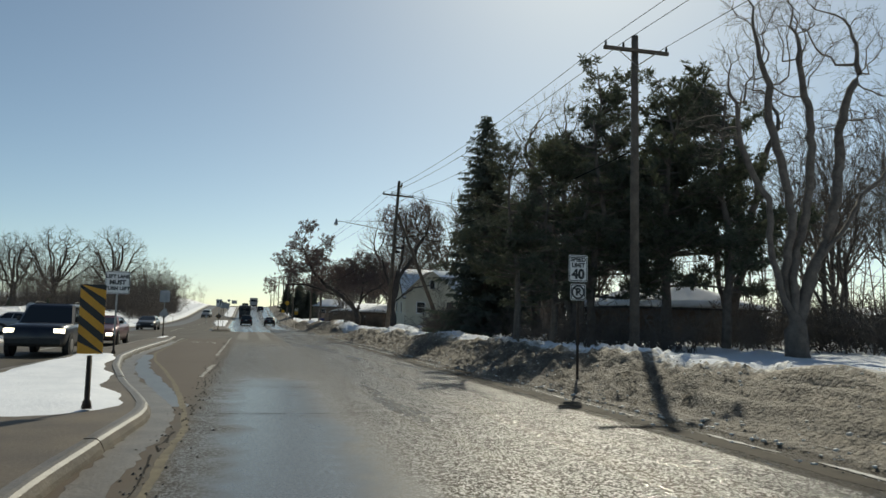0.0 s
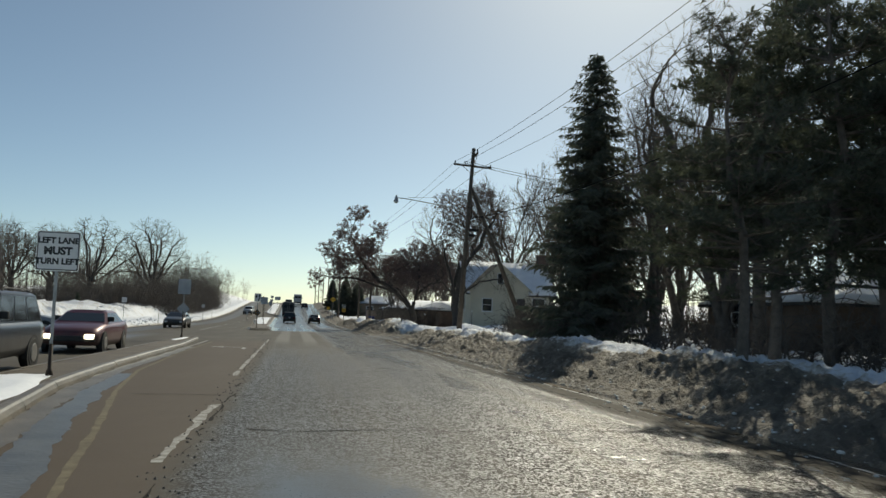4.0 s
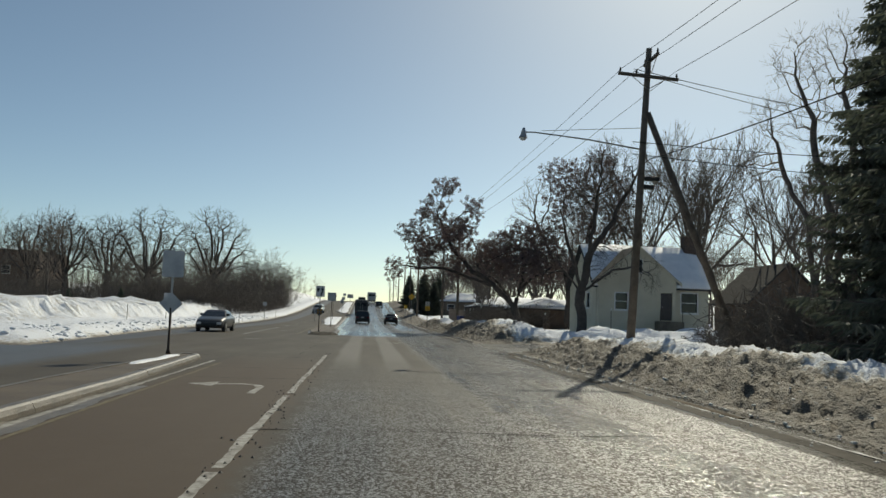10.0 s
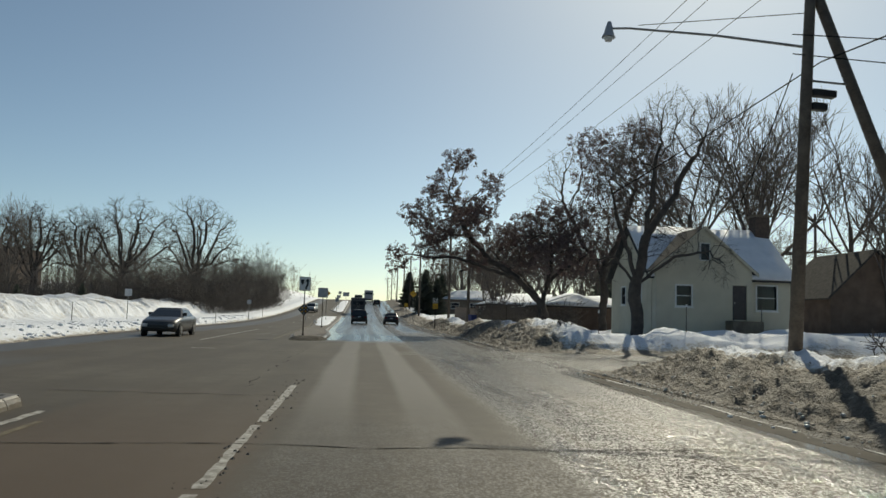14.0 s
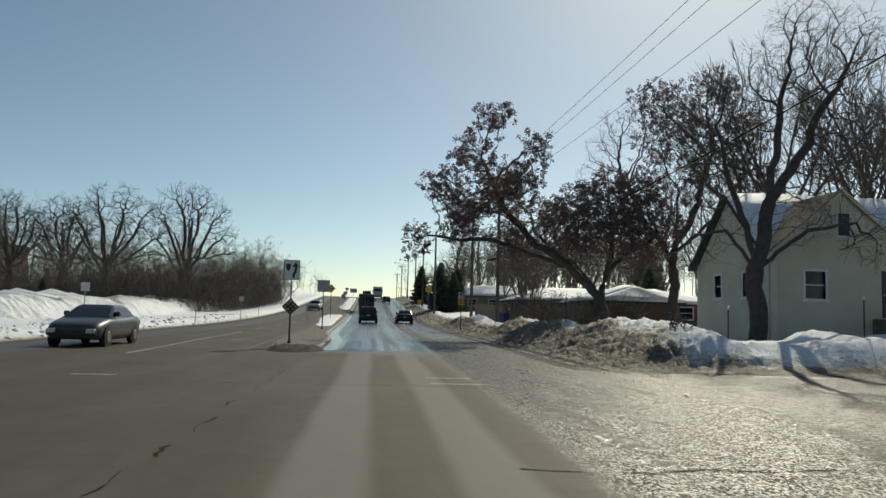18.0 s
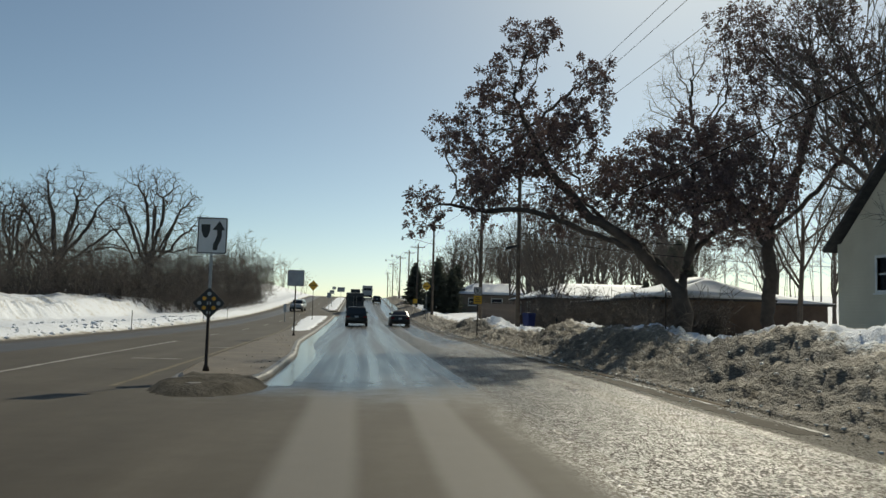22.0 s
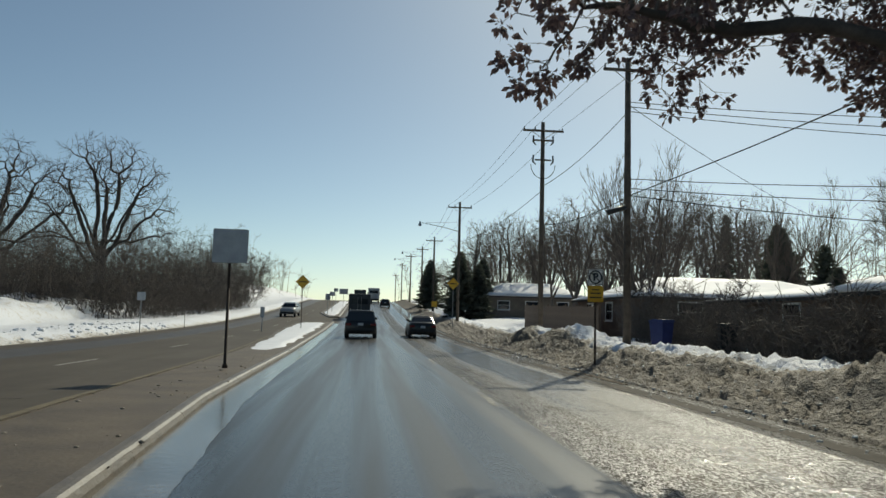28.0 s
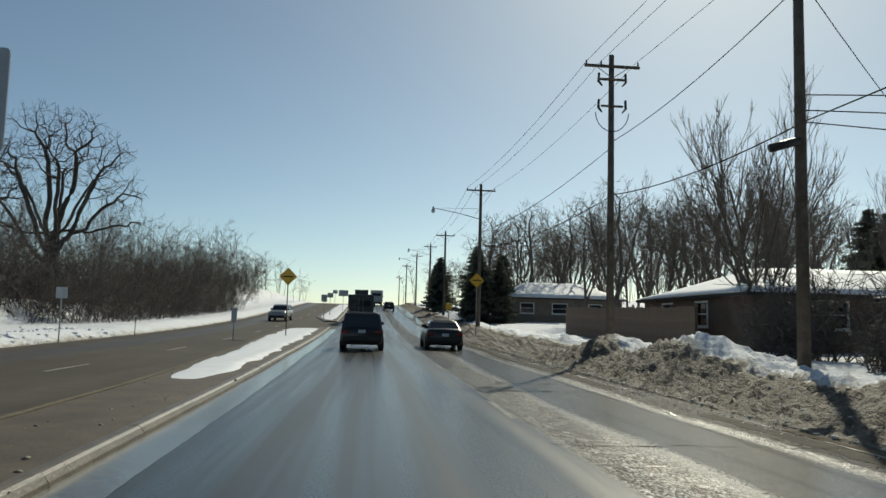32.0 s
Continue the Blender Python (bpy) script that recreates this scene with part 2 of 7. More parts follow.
def snow_mat():
    """Snow: clean and blue-white away from the road, ploughed brown slush beside it, left ridge toned down for shade.
    """
    m, nt, bs = base_mat("snow_ground")
    co = world_pos(nt)
    at = nt.nodes.new("ShaderNodeAttribute")
    at.attribute_name = "dirt"
    n1 = noise_node(nt, co, 0.9, 6, 0.65)
    n2 = noise_node(nt, co, 7.0, 5, 0.7)
    n3 = noise_node(nt, co, 30.0, 3, 0.7)
    d = mathn(nt, "ADD", at.outputs["Fac"], mathn(nt, "MULTIPLY", mathn(nt, "SUBTRACT", n1, 0.5), 1.1))
    d = mathn(nt, "ADD", d, mathn(nt, "MULTIPLY", mathn(nt, "SUBTRACT", n2, 0.5), 1.2))
    col = ramp(nt, d, [(0.16, (0.80, 0.82, 0.86)), (0.40, (0.58, 0.55, 0.50)), (0.58, (0.235, 0.195, 0.147)), (0.92, (0.105, 0.084, 0.061))])
    nt.links.new(col, bs.inputs["Base Color"])
    bs.inputs["Roughness"].default_value = 0.75
    vor = nt.nodes.new("ShaderNodeTexVoronoi")
    vor.inputs["Scale"].default_value = 8.0
    nt.links.new(co, vor.inputs["Vector"])
    lumps = mathn(nt, "MULTIPLY", mathn(nt, "SUBTRACT", 1.0, vor.outputs["Distance"]), at.outputs["Fac"])
    h = mathn(nt, "ADD", mathn(nt, "MULTIPLY", n2, 0.7), mathn(nt, "MULTIPLY", n3, 0.4))
    h = mathn(nt, "ADD", h, mathn(nt, "MULTIPLY", lumps, 0.7))
    vor2 = nt.nodes.new("ShaderNodeTexVoronoi")
    vor2.inputs["Scale"].default_value = 21.0
    nt.links.new(co, vor2.inputs["Vector"])
    h = mathn(nt, "SUBTRACT", h, mathn(nt, "MULTIPLY", mathn(nt, "MULTIPLY", vor2.outputs["Distance"], at.outputs["Fac"]), 0.5))
    bump(nt, bs, h, 1.0, 0.055)
    return m


M_ROAD = road_mat()
M_SNOW = snow_mat()
M_CLEAN_SNOW = simple("roof_snow", (0.74, 0.76, 0.80), (0.86, 0.87, 0.90), 1.5, 0.7, 0, 0.5, 14, 0.03)
M_CONC = simple("kerb_concrete", (0.075, 0.058, 0.040), (0.18, 0.147, 0.107), 1.6, 0.45, 0, 0.6, 22, 0.015, "Object")
M_WHITE = simple("worn_white_paint", (0.16, 0.145, 0.125), (0.50, 0.48, 0.44), 7.0, 0.75, 0, 0.3, 30, 0.004, spec=0.15)
M_YELLOW = simple("worn_yellow_paint", (0.115, 0.094, 0.064), (0.21, 0.175, 0.115), 5.0, 0.75, 0, 0.3, 30, 0.004, spec=0.15)
M_TAR = simple("tar_crack", (0.02, 0.018, 0.016), (0.05, 0.045, 0.04), 9.0, 0.9, spec=0.05)
M_POLE = simple("weathered_pole_wood", (0.075, 0.058, 0.046), (0.15, 0.12, 0.095), 3.0, 0.85, 0, 0.6, 24, 0.01)
M_BARK = simple("bark", (0.085, 0.070, 0.060), (0.165, 0.138, 0.118), 3.0, 0.9, 0, 0.8, 18, 0.02)
M_TWIG = simple("twig_bark", (0.105, 0.086, 0.074), (0.18, 0.148, 0.128), 3.0, 0.9, 0, 0)
M_WET = simple("wet_gutter", (0.075, 0.073, 0.066), (0.17, 0.162, 0.148), 1.3, 0.16, 0, 0.3, 9, 0.012)
M_DAMP = simple("damp_gutter", (0.05, 0.046, 0.04), (0.12, 0.11, 0.096), 2.2, 0.36, 0, 0.5, 16, 0.015)
M_OAK_BARK = simple("dark_oak_bark", (0.045, 0.037, 0.032), (0.09, 0.074, 0.064), 3.0, 0.9, 0, 0.5, 18, 0.02)
M_BRUSH = simple("brush_twigs", (0.085, 0.072, 0.064), (0.15, 0.128, 0.112), 3.0, 0.9, 0, 0)
M_METAL = simple("galvanised_steel", (0.25, 0.25, 0.25), (0.38, 0.38, 0.38), 5.0, 0.5, 0.8, 0.1)
M_DARK_METAL = simple("rusty_post_steel", (0.035, 0.024, 0.018), (0.075, 0.05, 0.036), 5.0, 0.7, 0.3, 0.2)
M_SIGN_WHITE = simple("sign_white_sheeting", (0.66, 0.66, 0.65), (0.75, 0.75, 0.74), 4.0, 0.45, 0, 0.0)
M_SIGN_BACK = simple("sign_back_aluminium", (0.30, 0.31, 0.33), (0.40, 0.41, 0.43), 3.0, 0.5, 0.5, 0.1)
M_BLACK = simple("black_enamel", (0.012, 0.012, 0.012), (0.022, 0.022, 0.022), 6.0, 0.45, 0, 0.0)
M_SIGN_YELLOW = simple("sign_yellow_sheeting", (0.62, 0.33, 0.02), (0.70, 0.39, 0.03), 4.0, 0.45, 0, 0.0)
M_ORANGE = simple("hazard_orange_sheeting", (0.66, 0.30, 0.02), (0.74, 0.36, 0.03), 4.0, 0.45, 0, 0.0)
M_WIRE = simple("black_cable", (0.015, 0.015, 0.015), (0.025, 0.025, 0.025), 6.0, 0.95, 0, 0, spec=0.03)
M_RUBBER = simple("tyre_rubber", (0.012, 0.012, 0.012), (0.03, 0.029, 0.027), 8.0, 0.85, 0, 0.3)
M_RIM = simple("wheel_alloy", (0.22, 0.21, 0.20), (0.36, 0.35, 0.33), 8.0, 0.4, 0.7, 0)
M_TRIM = simple("black_plastic_trim", (0.014, 0.014, 0.014), (0.03, 0.03, 0.03), 8.0, 0.6, 0, 0.1)

# ---- mesh helpers ----
def mesh_ob(name, bm, mat, smooth=False):
    me = bpy.data.meshes.new(name)
    bm.normal_update()
    bm.to_mesh(me)
    bm.free()
    me.materials.append(mat)
    if smooth:
        me.polygons.foreach_set("use_smooth", [True] * len(me.polygons))
    return new(name, me)


def part(name, bm, mat, parent, label="", smooth=False):
    ob = mesh_ob(name, bm, mat, smooth)
    ob.parent = parent
    if label:
        ob["label"] = label
    return ob


def thing(name, m, label, category, group="", kind=""):
    ob = new(name)
    ob.empty_display_size = 0.2
    ob.matrix_basis = m
    return tagged(ob, label, category, group, kind)


def box(bm, x0, x1, y0, y1, z0, z1, m=None, bev=0.0):
    r = bmesh.ops.create_cube(bm, size=1)
    vs = r["verts"]
    t = Matrix.Translation(((x0 + x1) / 2, (y0 + y1) / 2, (z0 + z1) / 2)) @ Matrix.Diagonal((abs(x1 - x0), abs(y1 - y0), abs(z1 - z0), 1))
    bmesh.ops.transform(bm, matrix=(m @ t) if m else t, verts=vs)
    if bev:
        es = list({e for v in vs for e in v.link_edges})
        bmesh.ops.bevel(bm, geom=es, offset=bev, segments=2, affect="EDGES", profile=0.6)
    return bm


def tube(bm, pts, radii, n=6, cap=True):
    """A round bar along points."""
    rings = []
    pts = [Vector(p) for p in pts]
    side = None
    for i, p in enumerate(pts):
        d = (pts[min(i + 1, len(pts) - 1)] - pts[max(i - 1, 0)])
        if d.length < 1e-9:
            d = Vector((0, 0, 1))
        d.normalize()
        if side is None:
            side = d.cross(Vector((0, 0, 1)) if abs(d.z) < 0.9 else Vector((1, 0, 0))).normalized()
        else:
            side = (side - d * side.dot(d))
            side = side.normalized() if side.length > 1e-6 else d.orthogonal().normalized()
        up = d.cross(side)
        r = radii[i] if isinstance(radii, (list, tuple)) else radii
        rings.append([bm.verts.new(p + (side * math.cos(a) + up * math.sin(a)) * r) for a in (2 * math.pi * k / n for k in range(n))])
    for a, b in zip(rings, rings[1:]):
        for k in range(n):
            bm.faces.new((a[k], a[(k + 1) % n], b[(k + 1) % n], b[k]))
    if cap:
        bm.faces.new(rings[0][::-1])
        bm.faces.new(rings[-1])
    return bm


def prism(bm, outline, d0, d1, m=None):
    """An outline of (u, w) pushed from d0 to d1; m takes (u, depth, w) to the thing's frame."""
    a = [bm.verts.new((u, d0, w)) for u, w in outline]
    b = [bm.verts.new((u, d1, w)) for u, w in outline]
    fs = [bm.faces.new(a), bm.faces.new(b[::-1])]
    n = len(a)
    for i in range(n):
        fs.append(bm.faces.new((a[i], b[i], b[(i + 1) % n], a[(i + 1) % n])))
    if m:
        bmesh.ops.transform(bm, matrix=m, verts=a + b)
    bmesh.ops.recalc_face_normals(bm, faces=fs)
    return bm


def smooth01(v, lo, hi):
    t = max(0.0, min(1.0, (v - lo) / (hi - lo)))
    return t * t * (3 - 2 * t)


def lerp_tab(tab, v):
    return float(np.interp(v, [a for a, _ in tab], [b for _, b in tab]))


# ---- the lie of the land ----
def prof(y):
    """The road climbs gently past the second crossing and crests far off."""
    if y < 115:
        return 0.0
    if y < 205:
        return 2.5e-4 * (y - 115) ** 2
    if y < 275:
        return 2.025 + 0.045 * (y - 205)
    return 5.175 + 0.6 * (1 - math.exp(-(y - 275) / 18))


LEFT_EDGE = [(-60, -10.9), (40, -10.9), (62, -11.2), (85, -12.9), (130, -13.5), (200, -13.2), (420, -12.4)]
RIGHT_EDGE = [(-60, 6.2), (60, 6.2), (140, 6.2), (250, 6.4), (420, 6.4)]


def gap(y, a, b, soft=1.6):
    """1 inside a mouth between a and b, falling to 0 outside."""
    return smooth01(y, a - soft, a) * (1 - smooth01(y, b, b + soft))


def ground_height(x, y):
    z = prof(y)
    re, le = lerp_tab(RIGHT_EDGE, y), lerp_tab(LEFT_EDGE, y)
    n1 = noise.noise(Vector((x * 0.35, y * 0.22, 3.1)))
    n2 = noise.noise(Vector((x * 1.1, y * 0.8, 9.2)))
    n3 = noise.noise(Vector((x * 3.0, y * 2.6, 1.7)))
    dirt = 0.0
    if le - 0.25 < x < re + 0.25:
        return z - 0.12, 0.8
    if x >= re:
        d = x - re
        open_ = max(gap(y, 64.5, 76.5), 0.0)
        tail = max(open_, 0.75 * gap(y, 117.5, 121.0, 1.2))
        n4 = noise.noise(Vector((x * 0.9, y * 0.55, 7.4)))
        far = smooth01(y, 77, 80) * (1 - smooth01(y, 100, 106))
        mounds = smooth01(y, 118, 120) * (1 - smooth01(y, 133, 136))
        lump = 0.37 + 0.16 * n1 + 0.16 * n4 + far * (0.42 + 0.25 * n1) - 0.16 * smooth01(y, 102, 108)
        lump += mounds * (0.10 + 0.42 * max(0.0, math.sin((y - 118) * 0.95 + 0.6 * n1)))
        berm = lump * smooth01(d, 0.0, 2.5) * (1 - smooth01(d, 3.2, 6.0)) * (1 - tail)
        lawn = (0.34 + 0.12 * n1 + 0.02 * d) * smooth01(d, 0.7, 3.8)
        lawn *= 1 - 0.92 * open_ * (1 - smooth01(d, 40, 60))
        crust = abs(n2) * 0.18 + abs(n3) * 0.19 + 0.20 * abs(noise.noise(Vector((x * 5.5, y * 4.5, 4.4)))) + 0.06 * noise.noise(Vector((x * 11.0, y * 9.0, 6.1)))
        rough = (crust - 0.11) * smooth01(d, 0.1, 0.7) * (1 - 0.7 * smooth01(d, 4.5, 8)) * (1 - 0.7 * open_)
        z += berm + lawn + rough + 0.015 * smooth01(d, 0.0, 0.2)
        dirt = (1.0 - smooth01(d, 2.2, 3.7)) * 0.9
        if far:
            dirt *= 1 - far * (0.05 + 0.3 * smooth01(d, 1.3, 2.8))
        dirt = max(dirt, 0.72 * open_ * (1 - smooth01(d, 14, 26)))
        z -= 0.24 * gap(y, 66.0, 75.2, 1.2) * (1 - smooth01(d, 44, 50))
        heap = max(0.0, noise.noise(Vector((x * 0.42, y * 0.30, 12.7))) + 0.1) + 0.4 * max(0.0, n4)
        z += 0.75 * heap * smooth01(d, 4.5, 6.5) * (1 - smooth01(d, 18, 22)) * smooth01(y, 77, 79.5) * (1 - smooth01(y, 84.5, 87))
        z += 1.2 * smooth01(d, 20, 60)
    else:
        d = le - x
        open_ = gap(y, 44.0, 60.0)
        n5 = noise.noise(Vector((x * 0.3, y * 0.13, 5.5)))
        n6 = noise.noise(Vector((x * 0.8, y * 0.5, 8.1)))
        berm = (0.16 + 0.14 * n1) * smooth01(d, 0.2, 1.2) * (1 - smooth01(d, 1.8, 3.4)) * (1 - open_)
        lawn = (0.28 + 0.06 * n1) * smooth01(d, 0.3, 2.0) * (1 - 0.9 * open_)
        ridge = (1.35 + 0.55 * n5 + 0.4 * n6) * smooth01(d, 8.6 + 1.8 * n5 + n6, 10.8 + 1.8 * n5 + n6) * (1 - 0.5 * smooth01(d, 14, 20)) * (0.4 * (1 - smooth01(y, 28, 38)) + smooth01(y, 74, 92)) * (1 - 0.6 * smooth01(y, 150, 190))
        hill = 2.0 * smooth01(d, 5, 13) * smooth01(y, 195, 228)
        rough = (0.10 * abs(n2) + 0.07 * abs(n3) + smooth01(d, 7.5, 10) * (0.6 * abs(n2) + 0.3 * abs(n3)) - 0.03) * smooth01(d, 0.4, 1.4) * (1 - 0.7 * smooth01(d, 13, 18)) * (1 - open_)
        z += berm + lawn + ridge + hill + rough + 0.015 * smooth01(d, 0.0, 0.2)
        # Roadside dirt, plus shade painted onto the ridge as a darker snow tone.
        dirt = (1.0 - smooth01(d, 0.2, 0.9)) * 0.6 + 0.06 + 0.12 * smooth01(d, 7.5, 10)
        dirt = max(dirt, 0.6 * open_)
        z -= 0.24 * gap(y, 45.5, 58.5, 1.2) * (1 - smooth01(d, 44, 50))
    return z, dirt


def seq(*stops):
    out = []
    for a, b, s in stops:
        n = max(1, int(round((b - a) / s)))
        out += [a + (b - a) * i / n for i in range(n)]
    out.append(stops[-1][1])
    return out


def build_ground():
    xs = seq((-900, -200, 70), (-200, -60, 14), (-60, -24, 3), (-24, -13.5, 0.5), (-13.5, -10.6, 0.3), (-10.6, 5.9, 4.2), (5.9, 9.7, 0.085), (9.7, 12, 0.25), (12, 27, 0.42), (27, 34, 2), (34, 80, 8), (80, 200, 20), (200, 900, 70))
    ys = seq((-300, -40, 40), (-40, 0, 4), (0, 12, 0.8), (12, 136, 0.125), (136, 240, 1.2), (240, 420, 12), (420, 2400, 180))
    nx = len(xs)
    vs, dirt = [], []
    for y in ys:
        for x in xs:
            z, d = ground_height(x, y)
            vs.append((x, y, z))
            dirt.append(d)
    fs = [(j * nx + i, j * nx + i + 1, (j + 1) * nx + i + 1, (j + 1) * nx + i) for j in range(len(ys) - 1) for i in range(nx - 1)]
    me = bpy.data.meshes.new("ground")
    me.from_pydata(vs, [], fs)
    at = me.attributes.new("dirt", "FLOAT", "POINT")
    at.data.foreach_set("value", dirt)
    me.materials.append(M_SNOW)
    me.polygons.foreach_set("use_smooth", [True] * len(fs))
    return tagged(new("ground", me), "snow-covered verge with dirty ploughed banks beside the road", "ground", kind="structure")


build_ground()


def build_road():
    ys = seq((-40, 110, 2.5), (110, 300, 2.5), (300, 420, 20))
    vs, fs = [], []
    for y in ys:
        le, re = lerp_tab(LEFT_EDGE, y), lerp_tab(RIGHT_EDGE, y)
        for k in range(13):
            vs.append((le - 0.4 + (re - le + 0.8) * k / 12, y, prof(y)))
    for j in range(len(ys) - 1):
        for k in range(12):
            a = j * 13 + k
            fs.append((a, a + 1, a + 14, a + 13))
    me = bpy.data.meshes.new("road")
    me.from_pydata(vs, [], fs)
    me.materials.append(M_ROAD)
    me.polygons.foreach_set("use_smooth", [True] * len(fs))
    return tagged(new("road", me), "wet worn asphalt road with salt film and meltwater", "road", kind="structure")


build_road()


def side_street(name, x0, x1, y0, y1):
    bm = bmesh.new()
    n = 16
    rows = []
    for i in range(n + 1):
        x = x0 + (x1 - x0) * i / n
        flare = 3.2 * math.exp(-abs(x - x0) / 2.6)
        rows.append([bm.verts.new((x, y0 - flare + (y1 - y0 + 2 * flare) * k / 8, -0.004)) for k in range(9)])
    for r0, r1 in zip(rows, rows[1:]):
        for k in range(8):
            bm.faces.new((r0[k], r1[k], r1[k + 1], r0[k + 1]))
    bmesh.ops.recalc_face_normals(bm, faces=bm.faces[:])
    if bm.faces[0].normal.z < 0:
        bmesh.ops.reverse_faces(bm, faces=bm.faces[:])
    return tagged(mesh_ob(name, bm, M_ROAD, True), "wet side street of worn asphalt joining the road", "road", kind="structure")


side_street("side_road_east", 6.6, 55.0, 65.5, 75.8)
side_street("side_road_west", -11.3, -58.0, 45.0, 59.0)

# ---- road: islands, kerbs, lines ----
road_ob = bpy.data.objects["road"]
M_SLAB = simple("island_concrete", (0.045, 0.031, 0.020), (0.115, 0.084, 0.054), 0.9, 0.72, 0, 0.5, 22, 0.015)


def island(name, label, right, left, y0, y1, hgt, step, snow_spans, low=1.0):
    """A raised island: slab, kerb pieces of about 3 m, snow lying on it."""
    root = thing(name, pose(0, 0, 0), label, "traffic island", kind="structure")
    n = int((y1 - y0) / 0.6)
    bm = bmesh.new()
    rows = []
    for i in range(n + 1):
        y = y0 + (y1 - y0) * i / n
        a, b = lerp_tab(left, y) + 0.16, lerp_tab(right, y) - 0.16
        rows.append([bm.verts.new((a + (b - a) * k / 4, y, prof(y) + hgt - 0.015 + 0.012 * noise.noise(Vector((k * 2.1, y * 0.7, 2))))) for k in range(5)])
    for r0, r1 in zip(rows, rows[1:]):
        for k in range(4):
            bm.faces.new((r0[k], r0[k + 1], r1[k + 1], r1[k]))
    part("slab", bm, M_SLAB, root, "dirty concrete island surface")
    sec = [(0.05, -0.05), (0.02, hgt * 0.35), (-0.015, hgt * 0.78), (-0.05, hgt * 0.96), (-0.09, hgt), (-0.18, hgt * 0.98), (-0.18, -0.05)]
    for side, tab, sg in (("r", right, 1), ("l", left, -1)):
        y = y0
        while y < y1 - 0.2:
            e = min(y + step, y1)
            bm = bmesh.new()
            prev = None
            m = max(2, int((e - y) / 0.7))
            dz = random.uniform(-0.008, 0.008)
            for i in range(m + 1):
                yy = y + 0.008 + (e - y - 0.016) * i / m
                x = lerp_tab(tab, yy)
                lf = low if sg < 0 else 1.0
                cur = [bm.verts.new((x + sg * u, yy, prof(yy) + w * (lf if u > -0.1 else 1.0) + (dz if w > 0 else 0))) for u, w in sec]
                if prev:
                    for k in range(len(sec)):
                        j = (k + 1) % len(sec)
                        bm.faces.new((prev[k], prev[j], cur[j], cur[k]) if sg < 0 else (prev[k], cur[k], cur[j], prev[j]))
                else:
                    bm.faces.new(cur if sg > 0 else cur[::-1])
                prev = cur
            bm.faces.new(prev[::-1] if sg > 0 else prev)
            part("kerb_stone", bm, M_CONC, root)
            y = e
    for yb in (y0, y1):
        a, b = lerp_tab(left, yb), lerp_tab(right, yb)
        bm = bmesh.new()
        sg = -1 if yb == y0 else 1
        c, w = (a + b) / 2, (b - a) / 2
        o = [(c + w * math.cos(math.pi * k / 10), 0.55 * sg * w * math.sin(math.pi * k / 10)) for k in range(11)]
        lo = [bm.verts.new((u, yb + v, prof(yb) - 0.05)) for u, v in o]
        mi = [bm.verts.new((u, yb + v, prof(yb) + hgt * 0.6)) for u, v in o]
        hi = [bm.verts.new((c + (u - c) * 0.93, yb + v * 0.9, prof(yb) + hgt)) for u, v in o]
        for r0, r1 in ((lo, mi), (mi, hi)):
            for k in range(10):
                bm.faces.new((r0[k], r0[k + 1], r1[k + 1], r1[k]))
        bm.faces.new(hi)
        bmesh.ops.recalc_face_normals(bm, faces=bm.faces[:])
        part("island_nose", bm, M_CONC, root)
    for k, (sy0, sy1, u0, u1, th) in enumerate(snow_spans):
        bm = bmesh.new()
        ny, nx = max(6, int((sy1 - sy0) / 0.45)), 12
        rows = []
        for i in range(ny + 1):
            y = sy0 + (sy1 - sy0) * i / ny
            a, b = lerp_tab(left, y) + 0.12, lerp_tab(right, y) - 0.2
            ends = smooth01(i / ny, 0, 0.12) * (1 - smooth01(i / ny, 0.88, 1))
            row = []
            for j in range(nx + 1):
                f = j / nx
                wob = 0.09 * noise.noise(Vector((k * 3.1, y * 0.6, 7.7)))
                lo, hi = u0 + wob, u1 + 1.3 * wob
                c = (lo + hi) / 2
                g = c + (lo + (hi - lo) * f - c) * (0.35 + 0.65 * math.sqrt(max(ends, 0)))
                edge = smooth01(f, 0, 0.16) * (1 - smooth01(f, 0.84, 1))
                row.append(bm.verts.new((a + (b - a) * g, y, prof(y) + hgt - 0.03 + (th * (0.8 + 0.7 * noise.noise(Vector((a + (b - a) * g * 1.2, y * 0.9, 1)))) + 0.03) * edge * ends)))
            rows.append(row)
        for r0, r1 in zip(rows, rows[1:]):
            for j in range(nx):
                bm.faces.new((r0[j], r0[j + 1], r1[j + 1], r1[j]))
        part("snow_cover", bm, M_CLEAN_SNOW, root, "thin crusted snow on the island", True)
    return root


A_R = [(-40, -1.6), (7, -1.55), (9.5, -1.42), (11.6, -1.3), (12.6, -1.38), (14, -1.65), (17, -2.3), (22, -3.2), (27, -3.85), (32, -4.1), (46, -4.2), (54.5, -4.55)]
A_L = [(-40, -5.5), (30, -5.5), (46, -5.55), (54.5, -5.25)]
B_R = [(83.6, -1.95), (86, -1.75), (94, -1.85), (104, -2.5), (112, -2.65), (125, -2.85), (134, -3.0), (172, -3.2)]
B_L = [(83.6, -3.1), (86, -3.7), (92, -4.15), (108, -4.55), (121, -4.8), (135, -5.4), (150, -6.4), (165, -6.6), (172, -5.0)]
C_R = [(188, -3.2), (270, -3.4)]
C_L = [(188, -4.6), (200, -6.2), (270, -6.2)]
island("median_south", "raised concrete island with kerb and crusted snow", A_R, A_L, -30, 54.5, 0.15, 3.0, [(-28, 9.5, 0.03, 0.62, 0.05), (10.5, 29.5, 0.03, 0.97, 0.06), (49.5, 54.0, 0.1, 0.5, 0.03)])
